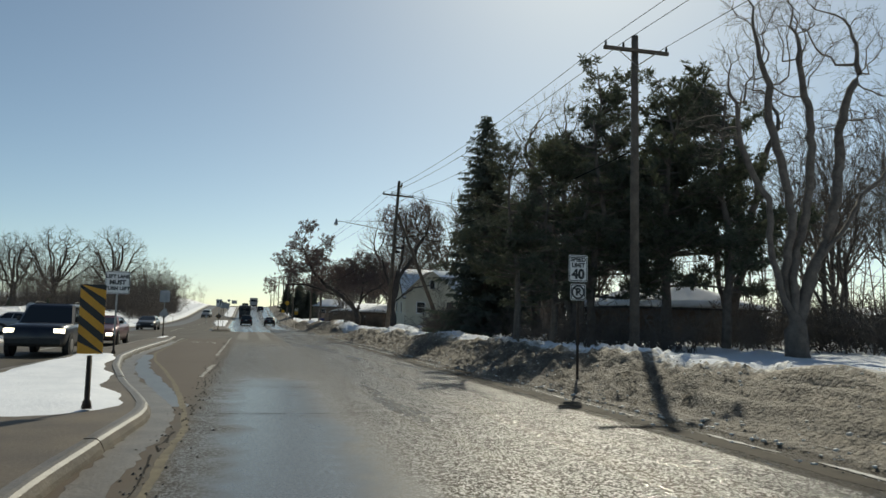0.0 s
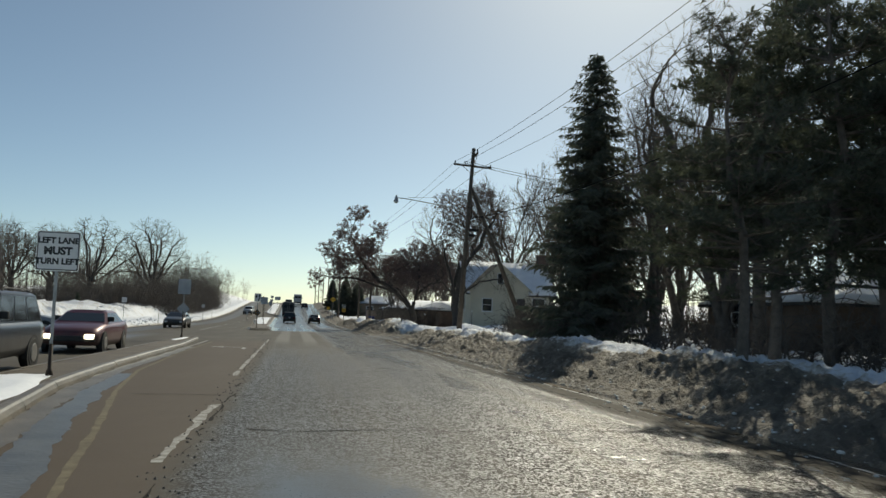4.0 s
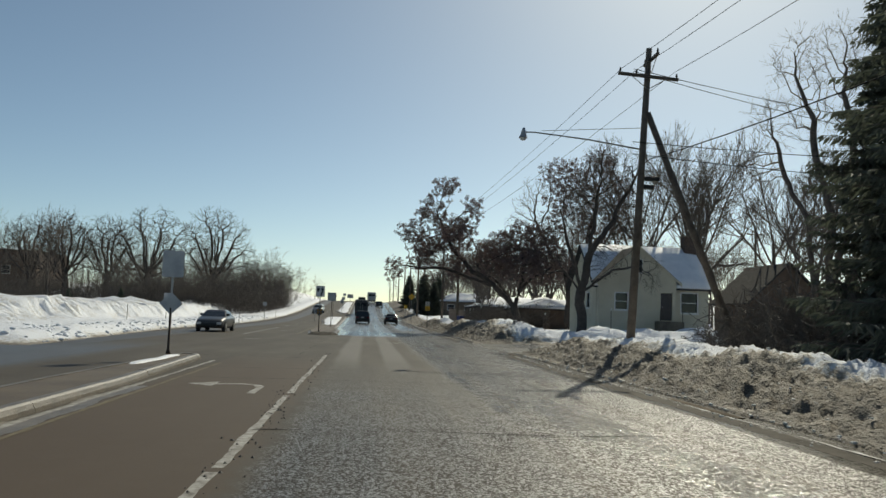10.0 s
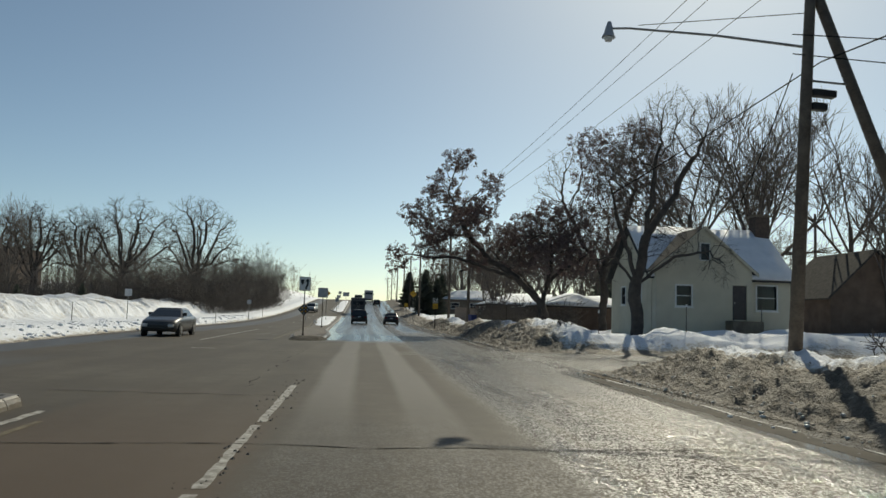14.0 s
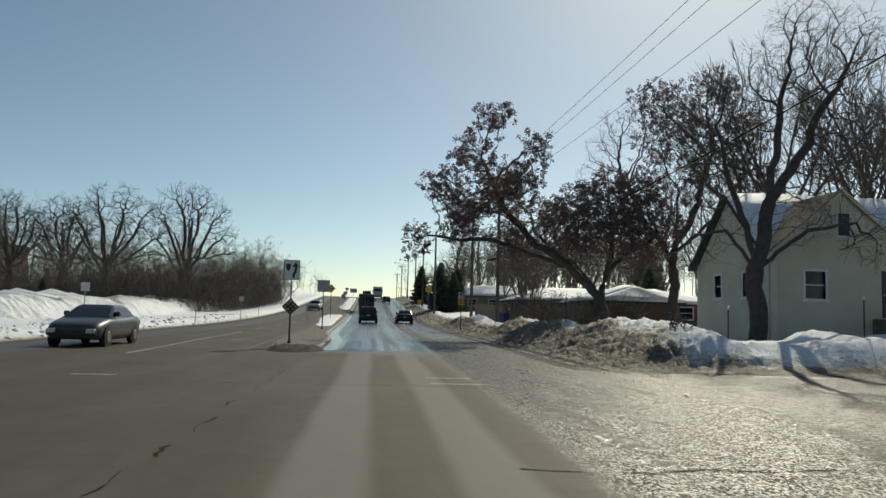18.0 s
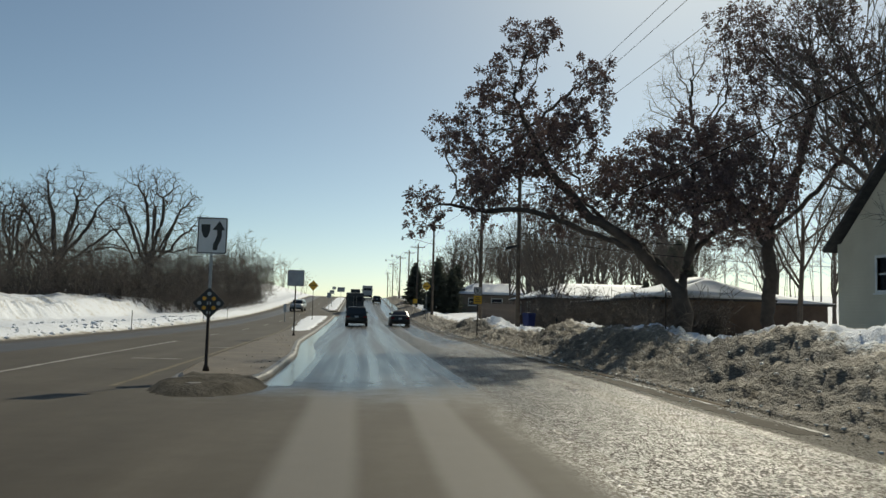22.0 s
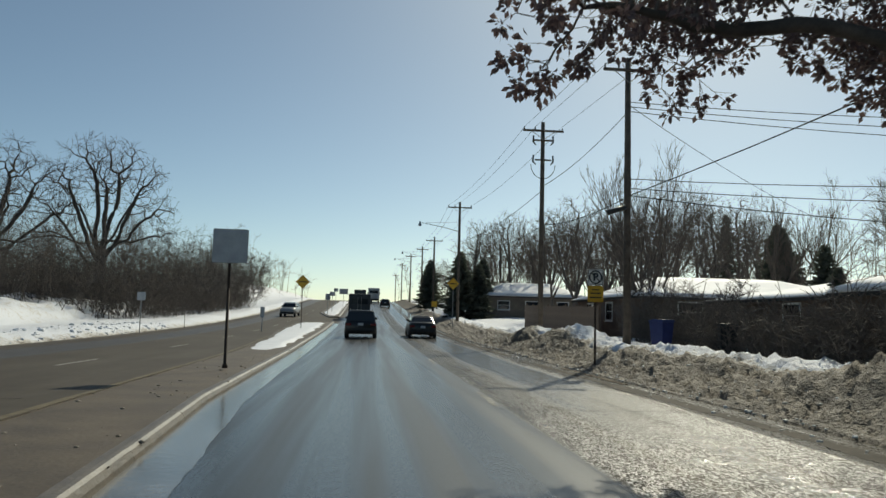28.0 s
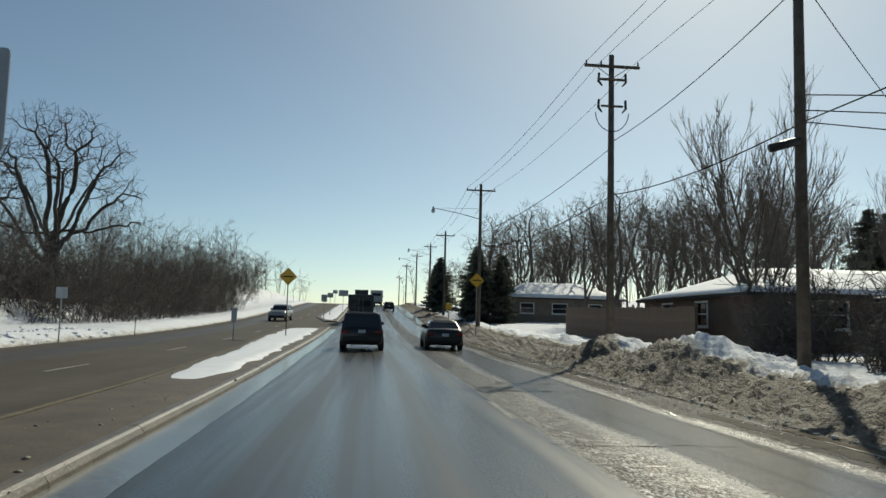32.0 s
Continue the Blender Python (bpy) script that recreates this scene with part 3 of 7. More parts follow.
island("median_middle", "low worn concrete island with snow at its far end", B_R, B_L, 83.6, 172, 0.13, 3.0, [(119.5, 170, 0.08, 0.86, 0.07)], 0.3)
island("median_north", "distant raised island with snow on top", C_R, C_L, 188, 270, 0.14, 8.0, [(189, 268, 0.1, 0.9, 0.08)])


def strip(name, pts, w, mat, ragged=0.0, lift=0.004, label=""):
    """A painted or sealed strip that follows points (x, y), slightly ragged."""
    bm = bmesh.new()
    prev = None
    out = []
    for (xa, ya), (xb, yb) in zip(pts, pts[1:]):
        n = max(1, int(math.hypot(xb - xa, yb - ya) / (0.14 if ragged and ya < 140 else 0.35)))
        out += [(xa + (xb - xa) * i / n, ya + (yb - ya) * i / n) for i in range(n)]
    out.append(pts[-1])
    for i, (x, y) in enumerate(out):
        x2, y2 = out[min(i + 1, len(out) - 1)]
        x1, y1 = out[max(i - 1, 0)]
        d = Vector((x2 - x1, y2 - y1))
        d = d.normalized() if d.length else Vector((0, 1))
        s = Vector((d.y, -d.x))
        a, b = (max(0.004, w / 2 + ragged * (1.5 * noise.noise(Vector((x * 3 + sd, y * 0.8, sd))) + noise.noise(Vector((sd, y * 3.7 + x * 5, 3))) + random.uniform(-0.4, 0.4))) for sd in (1.5, 8.2))
        cur = [bm.verts.new((x - s.x * a, y - s.y * a, prof(y) + lift)), bm.verts.new((x + s.x * b, y + s.y * b, prof(y) + lift))]
        if prev:
            bm.faces.new((prev[0], prev[1], cur[1], cur[0]))
        prev = cur
    bmesh.ops.recalc_face_normals(bm, faces=bm.faces[:])
    for f in bm.faces:
        if f.normal.z < 0:
            f.normal_flip()
    return part(name, bm, mat, road_ob, label)


M_GUTTER = simple("brown_gutter_melt", (0.04, 0.033, 0.025), (0.085, 0.07, 0.054), 1.6, 0.8, 0, 0.4, 14, 0.01, spec=0.1)
M_ICE_EDGE = simple("gutter_ice", (0.20, 0.18, 0.15), (0.62, 0.61, 0.58), 3.5, 0.7, 0, 0.6, 24, 0.015)
rc_ = random.Random(12)
for ya, yb in ((31, 32.6), (33.1, 35.4), (35.6, 38.2), (38.4, 44.9), (45.3, 49.2), (49.4, 53), (53.3, 58.5)):
    strip("lane_line", [(-1.08, ya), (-1.1, yb)], 0.115, M_WHITE, 0.018, label="worn white lane line")
strip("lane_line", [(-1.05, 20), (-0.95, 25)], 0.10, M_WHITE, 0.04)
strip("edge_line", [(-0.8, 5.0), (-0.75, 11.0), (-0.98, 13.6), (-1.33, 16.7), (-2.05, 22), (-2.83, 26.8), (-3.4, 32), (-3.62, 40), (-3.7, 53)], 0.09, M_YELLOW, 0.02, label="worn yellow edge line")
strip("edge_line", [(-3.95, 30), (-4.0, 44), (-4.05, 54)], 0.10, M_WHITE, 0.03, label="salt-white edge line")
strip("gutter_pan", [(-1.3, 3), (-1.25, 8), (-1.12, 11.6), (-1.32, 13.6), (-2.0, 16.7), (-2.5, 18.8), (-3.0, 22), (-3.62, 27), (-3.85, 32), (-3.93, 46)], 0.36, M_CONC, 0.05, 0.0035, "pale concrete gutter")
strip("damp_strip", [(-1.02, 13.4), (-1.3, 14.6), (-1.64, 16.7), (-2.05, 19), (-2.6, 22), (-3.2, 26.8), (-3.5, 31)], 0.40, M_DAMP, 0.05, 0.0025, "strip of damp grey slush water")
strip("gutter_pan", [(-1.5, 84.5), (-1.55, 94), (-2.2, 104), (-2.37, 112), (-2.55, 125), (-2.7, 134), (-2.9, 170)], 0.62, M_WET, 0.018, 0.0035, "wet gutter with standing meltwater")
strip("edge_line", [(-4.3, 84), (-4.55, 96), (-4.85, 108), (-5.1, 121), (-5.9, 140)], 0.12, M_YELLOW, 0.02)
strip("lane_line", [(-7.2, 80), (-7.5, 92), (-7.7, 104)], 0.13, M_WHITE, 0.02)
for y in list(range(10, 44, 12)) + list(range(112, 230, 12)):
    strip("lane_dash", [(-7.9, y), (-7.9, y + 3.2)], 0.12, M_WHITE, 0.03)
for y in range(104, 240, 12):
    strip("lane_dash", [(2.35, y), (2.35, y + 2.6)], 0.10, M_WHITE, 0.045)
for x, y, w in ((-5.6, 72.5, 0.9), (1.9, 71.8, 1.2), (1.8, 73.2, 1.0), (-5.5, 92, 1.4), (-4.9, 99, 1.0)):
    strip("short_bar", [(x - w / 2, y), (x + w / 2, y)], 0.16, M_WHITE, 0.04)
for ya, yb in ((4, 62), (79, 117), (122, 160)):
    strip("gutter_pan", [(5.92, ya + (yb - ya) * k / 12) for k in range(13)], 0.34, M_GUTTER, 0.05, 0.003, "dark wet gutter below the snow bank")
    y = ya
    while y < yb - 1:
        e = min(yb, y + rc_.uniform(1.5, 6.0))
        strip("ice_edge", [(6.2, y), (6.17 + rc_.uniform(-0.04, 0.04), (y + e) / 2), (6.2, e)], rc_.uniform(0.02, 0.06), M_ICE_EDGE, 0.04, 0.007, "ragged line of pale ice along the kerb")
        y = e + rc_.uniform(0.3, 2.5)
# arrow in the turning lane
strip("turn_arrow", [(-1.75, 46.35), (-1.85, 46.7), (-2.15, 46.9), (-2.75, 46.75)], 0.18, M_WHITE, 0.01, label="worn white turn arrow")
strip("turn_arrow_shaft", [(-1.74, 45.1), (-1.74, 46.4)], 0.15, M_WHITE, 0.02)
bm = bmesh.new()
fv = [bm.verts.new((x, y, 0.005)) for x, y in ((-2.65, 46.3), (-2.65, 47.25), (-3.2, 46.75))]
bm.faces.new(fv)
part("turn_arrow_head", bm, M_WHITE, road_ob)
# sealed joints and cracks
rc = random.Random(3)
for y, a, b in ((12.4, -0.8, 6), (17.2, -0.5, 2.4), (22.2, -0.3, 6.0), (26.4, -2.5, 5.2), (33.2, -1.0, 6.1), (40.8, -1.1, 6.0), (48.3, -3.4, 6.0), (51.5, -5.0, 4.5), (56.6, -5.0, -1.2), (63.0, 1.5, 7.0), (71.2, -4, 2.2), (76, -7.5, -5), (88, -6.2, -4.9), (95, 2.3, 6), (103.5, 2.3, 6.2), (113.3, 2.3, 6.2), (121, 2.4, 6.2), (104, -8, -5.4)):
    n = 9
    strip("crack", [(a + (b - a) * k / n, y + rc.uniform(-0.12, 0.12)) for k in range(n + 1)], 0.026, M_TAR, 0.02, 0.0055)
for x, y0_, y1_ in ((-0.85, 4, 30), (-2.0, 58, 75)):
    yy = y0_
    while yy < y1_:
        L = rc.uniform(0.5, 2.2)
        xx = x + rc.uniform(-0.09, 0.09)
        strip("joint", [(xx + rc.uniform(-0.05, 0.05), yy + L * k / 4) for k in range(5)], rc.uniform(0.012, 0.03), M_TAR, rc.uniform(0.012, 0.03), 0.005)
        yy += L + rc.uniform(0.1, 1.6)
# broken asphalt crumbs along the joint of the turning lane
M_CRUMB = simple("asphalt_crumb", (0.05, 0.045, 0.04), (0.11, 0.10, 0.09), 9.0, 0.8, 0, 0.4)
acc_v, acc_f = [], []
for _ in range(900):
    y = rc.uniform(3, 60)
    x = -0.85 + rc.gauss(0, 0.14) - 0.25 * smooth01(y, 30, 45)
    if rc.random() < 0.35:
        x, y = rc.uniform(5.7, 6.35), rc.uniform(4, 140)
    r = rc.uniform(0.008, 0.028)
    b = len(acc_v)
    z = prof(y)
    acc_v += [(x - r, y, z), (x + r * 0.3, y - r, z), (x + r, y + r * 0.4, z), (x, y + r, z), (x + rc.uniform(-r, r) * 0.4, y, z + r * 0.9)]
    acc_f += [(b, b + 1, b + 4), (b + 1, b + 2, b + 4), (b + 2, b + 3, b + 4), (b + 3, b, b + 4)]
me = bpy.data.meshes.new("asphalt_crumbs")
me.from_pydata(acc_v, [], acc_f)
me.materials.append(M_CRUMB)
tagged(new("asphalt_crumbs", me), "loose asphalt crumbs along the road joint", "gravel", kind="stuff")

# right kerb: low, dirty, half buried
M_DULL = simple("dirty_buried_concrete", (0.07, 0.054, 0.036), (0.19, 0.15, 0.11), 1.3, 0.9, 0, 0.5, 22, 0.01, spec=0.05)
right_kerb = thing("right_kerb", pose(0, 0, 0), "low dirty concrete kerb below the snow bank", "kerb", kind="structure")
sec = [(0.0, -0.05), (0.0, 0.006), (0.03, 0.016), (0.13, 0.018), (0.13, -0.05)]
y = -20.0
while y < 200:
    e = y + 3.0
    if not (63.5 < (y + e) / 2 < 77.5 or 117 < (y + e) / 2 < 121.5) and noise.noise(Vector((y * 0.31, 0, 5))) > 0.05:
        bm = bmesh.new()
        ra = [[bm.verts.new((lerp_tab(RIGHT_EDGE, yy) + u, yy, prof(yy) + w)) for u, w in sec] for yy in (y + 0.01, e - 0.01)]
        for k in range(5):
            j = (k + 1) % 5
            bm.faces.new((ra[0][k], ra[0][j], ra[1][j], ra[1][k]))
        bm.faces.new(ra[0][::-1])
        bm.faces.new(ra[1])
        bmesh.ops.recalc_face_normals(bm, faces=bm.faces[:])
        part("kerb_stone", bm, M_DULL, right_kerb)
    y = e


# clods of ploughed snow and slush on the banks and in the gutters
def clods(n, seed, place, rmin, rmax, mat, label, name):
    rng = random.Random(seed)
    tmp = bmesh.new()
    bmesh.ops.create_icosphere(tmp, subdivisions=1, radius=1.0)
    base_v = [v.co.copy() for v in tmp.verts]
    base_f = [tuple(v.index for v in f.verts) for f in tmp.faces]
    tmp.free()
    v, f = [], []
    for _ in range(n):
        x, y, k = place(rng)
        z = ground_height(x, y)[0] if not -10.5 < x < 6.1 else prof(y) + (0.11 if x < -1.9 else 0.0)
        r = rmin + (rmax - rmin) * rng.random() ** 2.6
        r *= k
        sx, sy, sz = rng.uniform(0.7, 1.4), rng.uniform(0.7, 1.4), rng.uniform(0.45, 0.75)
        a = rng.uniform(0, 6.28)
        b = len(v)
        for p in base_v:
            j = 1 + rng.uniform(-0.24, 0.24)
            px, py = p.x * sx * r * j, p.y * sy * r * j
            v.append((x + px * math.cos(a) - py * math.sin(a), y + px * math.sin(a) + py * math.cos(a), z + p.z * sz * r * j + r * 0.2))
        f += [tuple(i + b for i in t) for t in base_f]
    me = bpy.data.meshes.new(name)
    me.from_pydata(v, [], f)
    me.materials.append(mat)
    me.polygons.foreach_set("use_smooth", [True] * len(f))
    return tagged(new(name, me), label, "snow clods", kind="stuff")


M_SLUSH = simple("brown_slush", (0.17, 0.14, 0.105), (0.34, 0.295, 0.235), 1.1, 0.7, 0, 0.6, 14, 0.02)
M_NOSE = simple("dirty_nose_slush", (0.035, 0.03, 0.024), (0.11, 0.097, 0.08), 2.2, 0.9, 0, 0.8, 16, 0.03, spec=0.1)
M_ICE = simple("pale_ice_crumbs", (0.42, 0.40, 0.36), (0.78, 0.77, 0.75), 2.0, 0.45, 0, 0.5, 18, 0.02)


def on_right_bank(rng):
    y = rng.uniform(6, 146)
    while 64 < y < 77.5:
        y = rng.uniform(6, 146)
    return 6.35 + abs(rng.gauss(0, 1.9)), y, 1.0


def at_right_edge(rng):
    y = rng.uniform(5, 150)
    return 6.3 + rng.gauss(0, 0.13), y, 0.9


def on_left_bank(rng):
    y = rng.uniform(20, 150)
    while 43 < y < 61:
        y = rng.uniform(20, 150)
    return lerp_tab(LEFT_EDGE, y) - 0.4 - abs(rng.gauss(0, 2.2)), y, 1.3


def on_island(rng):
    y = rng.uniform(84, 140)
    a, b = lerp_tab(B_L, y), lerp_tab(B_R, y)
    u = rng.random() ** 0.5
    return a + (b - a) * min(u, 1.03), y, 0.55


clods(4000, 31, on_right_bank, 0.008, 0.026, M_SLUSH, "brown frozen slush clods on the ploughed bank", "slush_clods")
clods(2500, 32, on_right_bank, 0.010, 0.045, M_ICE, "pale ice clods on the ploughed bank", "ice_clods")
clods(8000, 33, at_right_edge, 0.010, 0.05, M_ICE, "pale ice crumbs along the gutter", "ice_crumbs")
clods(900, 34, on_left_bank, 0.03, 0.12, M_CLEAN_SNOW, "white snow lumps on the ploughed bank", "snow_lumps")
clods(500, 35, on_island, 0.008, 0.07, M_SLUSH, "small dirt and slush crumbs on the island", "island_debris")

# ---- trees ----
class Acc:
    """Collects tubes and blades for one mesh."""
    def __init__(self):
        self.v, self.f = [], []

    def tube(self, pts, radii, n):
        b = len(self.v)
        for i, p in enumerate(pts):
            d = pts[min(i + 1, len(pts) - 1)] - pts[max(i - 1, 0)]
            d = d.normalized() if d.length > 1e-9 else Vector((0, 0, 1))
            s = d.cross(Vector((0.31, 0.17, 0.93)))
            if s.length < 0.05:
                s = d.cross(Vector((1, 0, 0)))
            s.normalize()
            u = d.cross(s)
            for k in range(n):
                a = 2 * math.pi * k / n
                self.v.append(tuple(p + (s * math.cos(a) + u * math.sin(a)) * radii[i]))
        for i in range(len(pts) - 1):
            for k in range(n):
                a, c = b + i * n + k, b + i * n + (k + 1) % n
                self.f.append((a, c, c + n, a + n))

    def blade(self, p, d, side, length, width, fold=0.0):
        """A folded leaf or needle spray: two faces along a mid line."""
        b = len(self.v)
        nrm = d.cross(side).normalized()
        q = p + d * length
        mid = p + d * length * 0.5
        self.v += [tuple(p), tuple(mid + side * width + nrm * fold), tuple(q), tuple(mid - side * width + nrm * fold)]
        self.f += [(b, b + 1, b + 2), (b, b + 2, b + 3)]

    def mesh(self, name, mat, smooth=True):
        me = bpy.data.meshes.new(name)
        me.from_pydata(self.v, [], self.f)
        me.materials.append(mat)
        if smooth:
            me.polygons.foreach_set("use_smooth", [True] * len(self.f))
        return me


def rand_dir(rng):
    while True:
        v = Vector((rng.uniform(-1, 1), rng.uniform(-1, 1), rng.uniform(-1, 1)))
        if 0.05 < v.length < 1:
            return v.normalized()


CAPS = (0.5, 0.06, 0.028, 0.015)


def grow(rng, accs, p, d, length, r, level, last, spec, tips):
    segs = 5 if level == 0 else (4 if level == 1 else (3 if level < last else spec.get("tip", 2)))
    pts, radii = [p.copy()], [r]
    q = p.copy()
    dd = d.copy()
    end_r = max(r * spec["taper"], spec["rmin"])
    for i in range(segs):
        dd = (dd + rand_dir(rng) * spec["wander"] * (0.5 if level == 0 else 1.0) + Vector((*spec.get("pull", (0, 0)), spec["lift"] * (0.4 if level == 0 else 1)))).normalized()
        q = q + dd * (length / segs)
        pts.append(q.copy())
        radii.append(r + ((end_r if level < last else 0.3 * r) - r) * (i + 1) / segs)
    if level == 0:
        radii[0] *= 1.35
    accs[0 if level <= 1 else 1].tube(pts, radii, 7 if level == 0 else (5 if level == 1 else (4 if level == 2 else 3)))
    if level == last:
        tips.append((pts[-1], dd))
        return
    n = spec["kids"][level]
    for k in range(n):
        t = spec["start"] + (1 - spec["start"]) * (k + rng.uniform(0.2, 0.9)) / n if level == 0 else rng.uniform(0.25, 1.0)
        if k == n - 1:
            t = 1.0
        x = t * segs
        i = min(int(x), segs - 1)
        at = pts[i].lerp(pts[i + 1], x - i)
        rr = radii[i] + (radii[i + 1] - radii[i]) * (x - i)
        ax = rand_dir(rng)
        side = (ax - dd * ax.dot(dd)).normalized()
        ang = radians(rng.uniform(*spec["angle"])) * (0.5 if k == n - 1 else 1)
        nd = (dd * math.cos(ang) + side * math.sin(ang)).normalized()
        if nd.z < -0.15 and level > 0:
            nd.z *= 0.3
            nd.normalize()
        grow(rng, accs, at, nd, length * spec["ratio"][level] * rng.uniform(0.75, 1.15) * (1.15 - 0.35 * t), max(min(rr * rng.uniform(0.5, 0.68), spec.get("caps", CAPS)[level]), spec["rmin"]), level + 1, last, spec, tips)


ELM = dict(tip=1, kids=(8, 6, 5, 4), ratio=(0.95, 0.56, 0.55, 0.66), angle=(22, 48), wander=0.16, lift=0.09, taper=0.55, rmin=0.011, start=0.35, trunk=0.38)
MANY = dict(kids=(11, 7, 5, 4), ratio=(2.3, 0.45, 0.5, 0.6), angle=(10, 40), wander=0.15, lift=0.14, taper=0.5, rmin=0.006, start=0.25, trunk=0.14, caps=(0.075, 0.032, 0.016, 0.009))


def tree_meshes(seed, height, spec, radius, lean=(0, 0), leaves=None, leaf_share=1.0):
    """Trunk-and-limb mesh, twig mesh, leaf mesh or None, scaled to the height."""
    rng = random.Random(seed)
    a, b = Acc(), Acc()
    tips = []
    grow(rng, (a, b), Vector((0, 0, -0.3)), Vector((lean[0], lean[1], 1)).normalized(), height * spec["trunk"], radius, 0, 4, spec, tips)
    top = max(v[2] for v in b.v)
    s = height / top
    for z, d, length, r in spec.get("boughs", ()):
        grow(rng, (a, b), Vector((lean[0] * z, lean[1] * z, z)) / s, Vector(d).normalized(), length / s, r / s, 1, 4, spec, tips)
    for acc in (a, b):
        acc.v = [(x * s, y * s, z * s) for x, y, z in acc.v]
    leaf = None
    if leaves:
        leaf = Acc()
        for p, d in tips:
            if rng.random() > leaf_share:
                continue
            for _ in range(leaves):
                o = rand_dir(rng)
                ld = (d * 0.4 + o + Vector((0, 0, -0.35))).normalized()
                sd = ld.cross(rand_dir(rng))
                sd = sd.normalized() if sd.length > 0.05 else ld.orthogonal().normalized()
                leaf.blade(p * s + o * rng.uniform(0, 0.28) - d * rng.uniform(0, 0.5), ld, sd, rng.uniform(0.07, 0.13), rng.uniform(0.024, 0.042), rng.uniform(-0.03, 0.03))
    return a, b, leaf


def leaf_mat(name, c1, c2, c3, through_=0.22):
    m, nt, bs = base_mat(name)
    g = nt.nodes.new("ShaderNodeNewGeometry")
    nt.links.new(ramp(nt, g.outputs["Random Per Island"], [(0.0, c1), (0.5, c2), (1.0, c3)]), bs.inputs["Base Color"])
    bs.inputs["Roughness"].default_value = 0.7
    bs.inputs["Transmission Weight"].default_value = 0.0
    tr = nt.nodes.new("ShaderNodeBsdfTranslucent")
    tr.inputs[0].default_value = (*c2, 1)
    mx = nt.nodes.new("ShaderNodeMixShader")
    mx.inputs[0].default_value = through_
    out = nt.nodes["Material Output"]
    nt.links.new(bs.outputs[0], mx.inputs[1])
    nt.links.new(tr.outputs[0], mx.inputs[2])
    nt.links.new(mx.outputs[0], out.inputs[0])
    return m


M_OAK_LEAF = leaf_mat("dry_oak_leaf", (0.115, 0.080, 0.080), (0.17, 0.118, 0.114), (0.24, 0.17, 0.155))
# Needle tones lightened to stand in for haze over the dark conifers.
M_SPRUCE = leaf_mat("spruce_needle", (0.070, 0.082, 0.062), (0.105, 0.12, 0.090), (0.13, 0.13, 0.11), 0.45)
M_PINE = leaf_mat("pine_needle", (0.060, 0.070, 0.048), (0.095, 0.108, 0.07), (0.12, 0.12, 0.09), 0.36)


def make_tree(name, meshes, m, label, mats=(M_BARK, M_TWIG), leaf_mat_=None, group=""):
    t = thing(name, m, label, "tree", group)
    a, b, leaf = meshes
    for nm, acc, mat in (("trunk", a, mats[0]), ("crown", b, mats[1]), ("foliage", leaf, leaf_mat_)):
        if acc:
            o = new(nm, acc.mesh(nm, mat, nm != "foliage"))
            o.parent = t
    return t


def spruce_meshes(seed, h, r, full=1.0):
    """A spruce: tiers of drooping boughs with hanging sprays, uneven from side to side."""
    rng = random.Random(seed)
    a, leaf = Acc(), Acc()
    a.tube([Vector((0, 0, -0.3)), Vector((0, 0, h * 0.5)), Vector((0, 0, h))], [0.018 * h, 0.010 * h, 0.02], 7)
    z = h * 0.07
    while z < h * 0.985:
        f = z / h
        rad = r * (1 - f) ** 0.66 * min(1.0, 0.72 + 2.2 * f) + 0.10
        n = 8 if f < 0.75 else 6
        off = rng.uniform(0, 6.28)
        for k in range(n):
            ang = off + 6.283 * k / n + rng.uniform(-0.4, 0.4)
            L = rad * rng.uniform(0.55, 1.2) * (0.82 + 0.36 * noise.noise(Vector((math.cos(ang) * 1.3, math.sin(ang) * 1.3, z * 0.45 + seed))))
            out = Vector((math.cos(ang), math.sin(ang), 0))
            side = Vector((-out.y, out.x, 0))
            droop = rng.uniform(-0.55, -0.15) * (1 - 0.6 * f) + 0.25 * max(0.0, f - 0.75)
            p0 = Vector((0, 0, z + rng.uniform(-0.16, 0.16)))
            p1 = p0 + out * L * 0.55 + Vector((0, 0, droop * L * 0.65))
            p2 = p0 + out * L + Vector((0, 0, droop * L * 0.55))
            a.tube([p0, p1, p2], [0.03, 0.02, 0.008], 3)
            m = max(7, int(L * 17 * full))
            for j in range(m):
                t = (j + rng.random()) / m
                if t < 0.1:
                    continue
                q = p0.lerp(p1, t / 0.55) if t < 0.55 else p1.lerp(p2, (t - 0.55) / 0.45)
                wide = 0.28 + 0.5 * min(t, 1.15 - t) * L / 2
                for sgn in (-1, 1):
                    d = (out * rng.uniform(0.2, 0.8) + side * sgn * rng.uniform(0.4, 1.0) + Vector((0, 0, rng.uniform(-0.9, 0.0)))).normalized()
                    w = (d.orthogonal().normalized() + rand_dir(rng) * 0.9).normalized()
                    leaf.blade(q, d, w, rng.uniform(0.6, 1.2) * wide, rng.uniform(0.04, 0.075), 0.02)
                d = (out * 0.3 + rand_dir(rng) * 0.5 + Vector((0, 0, -1))).normalized()
                leaf.blade(q, d, side, rng.uniform(0.15, 0.42), rng.uniform(0.035, 0.06), 0.02)
        z += max(0.15, (0.16 + 0.013 * h) * (1 - f * 0.45))
    return a, None, leaf


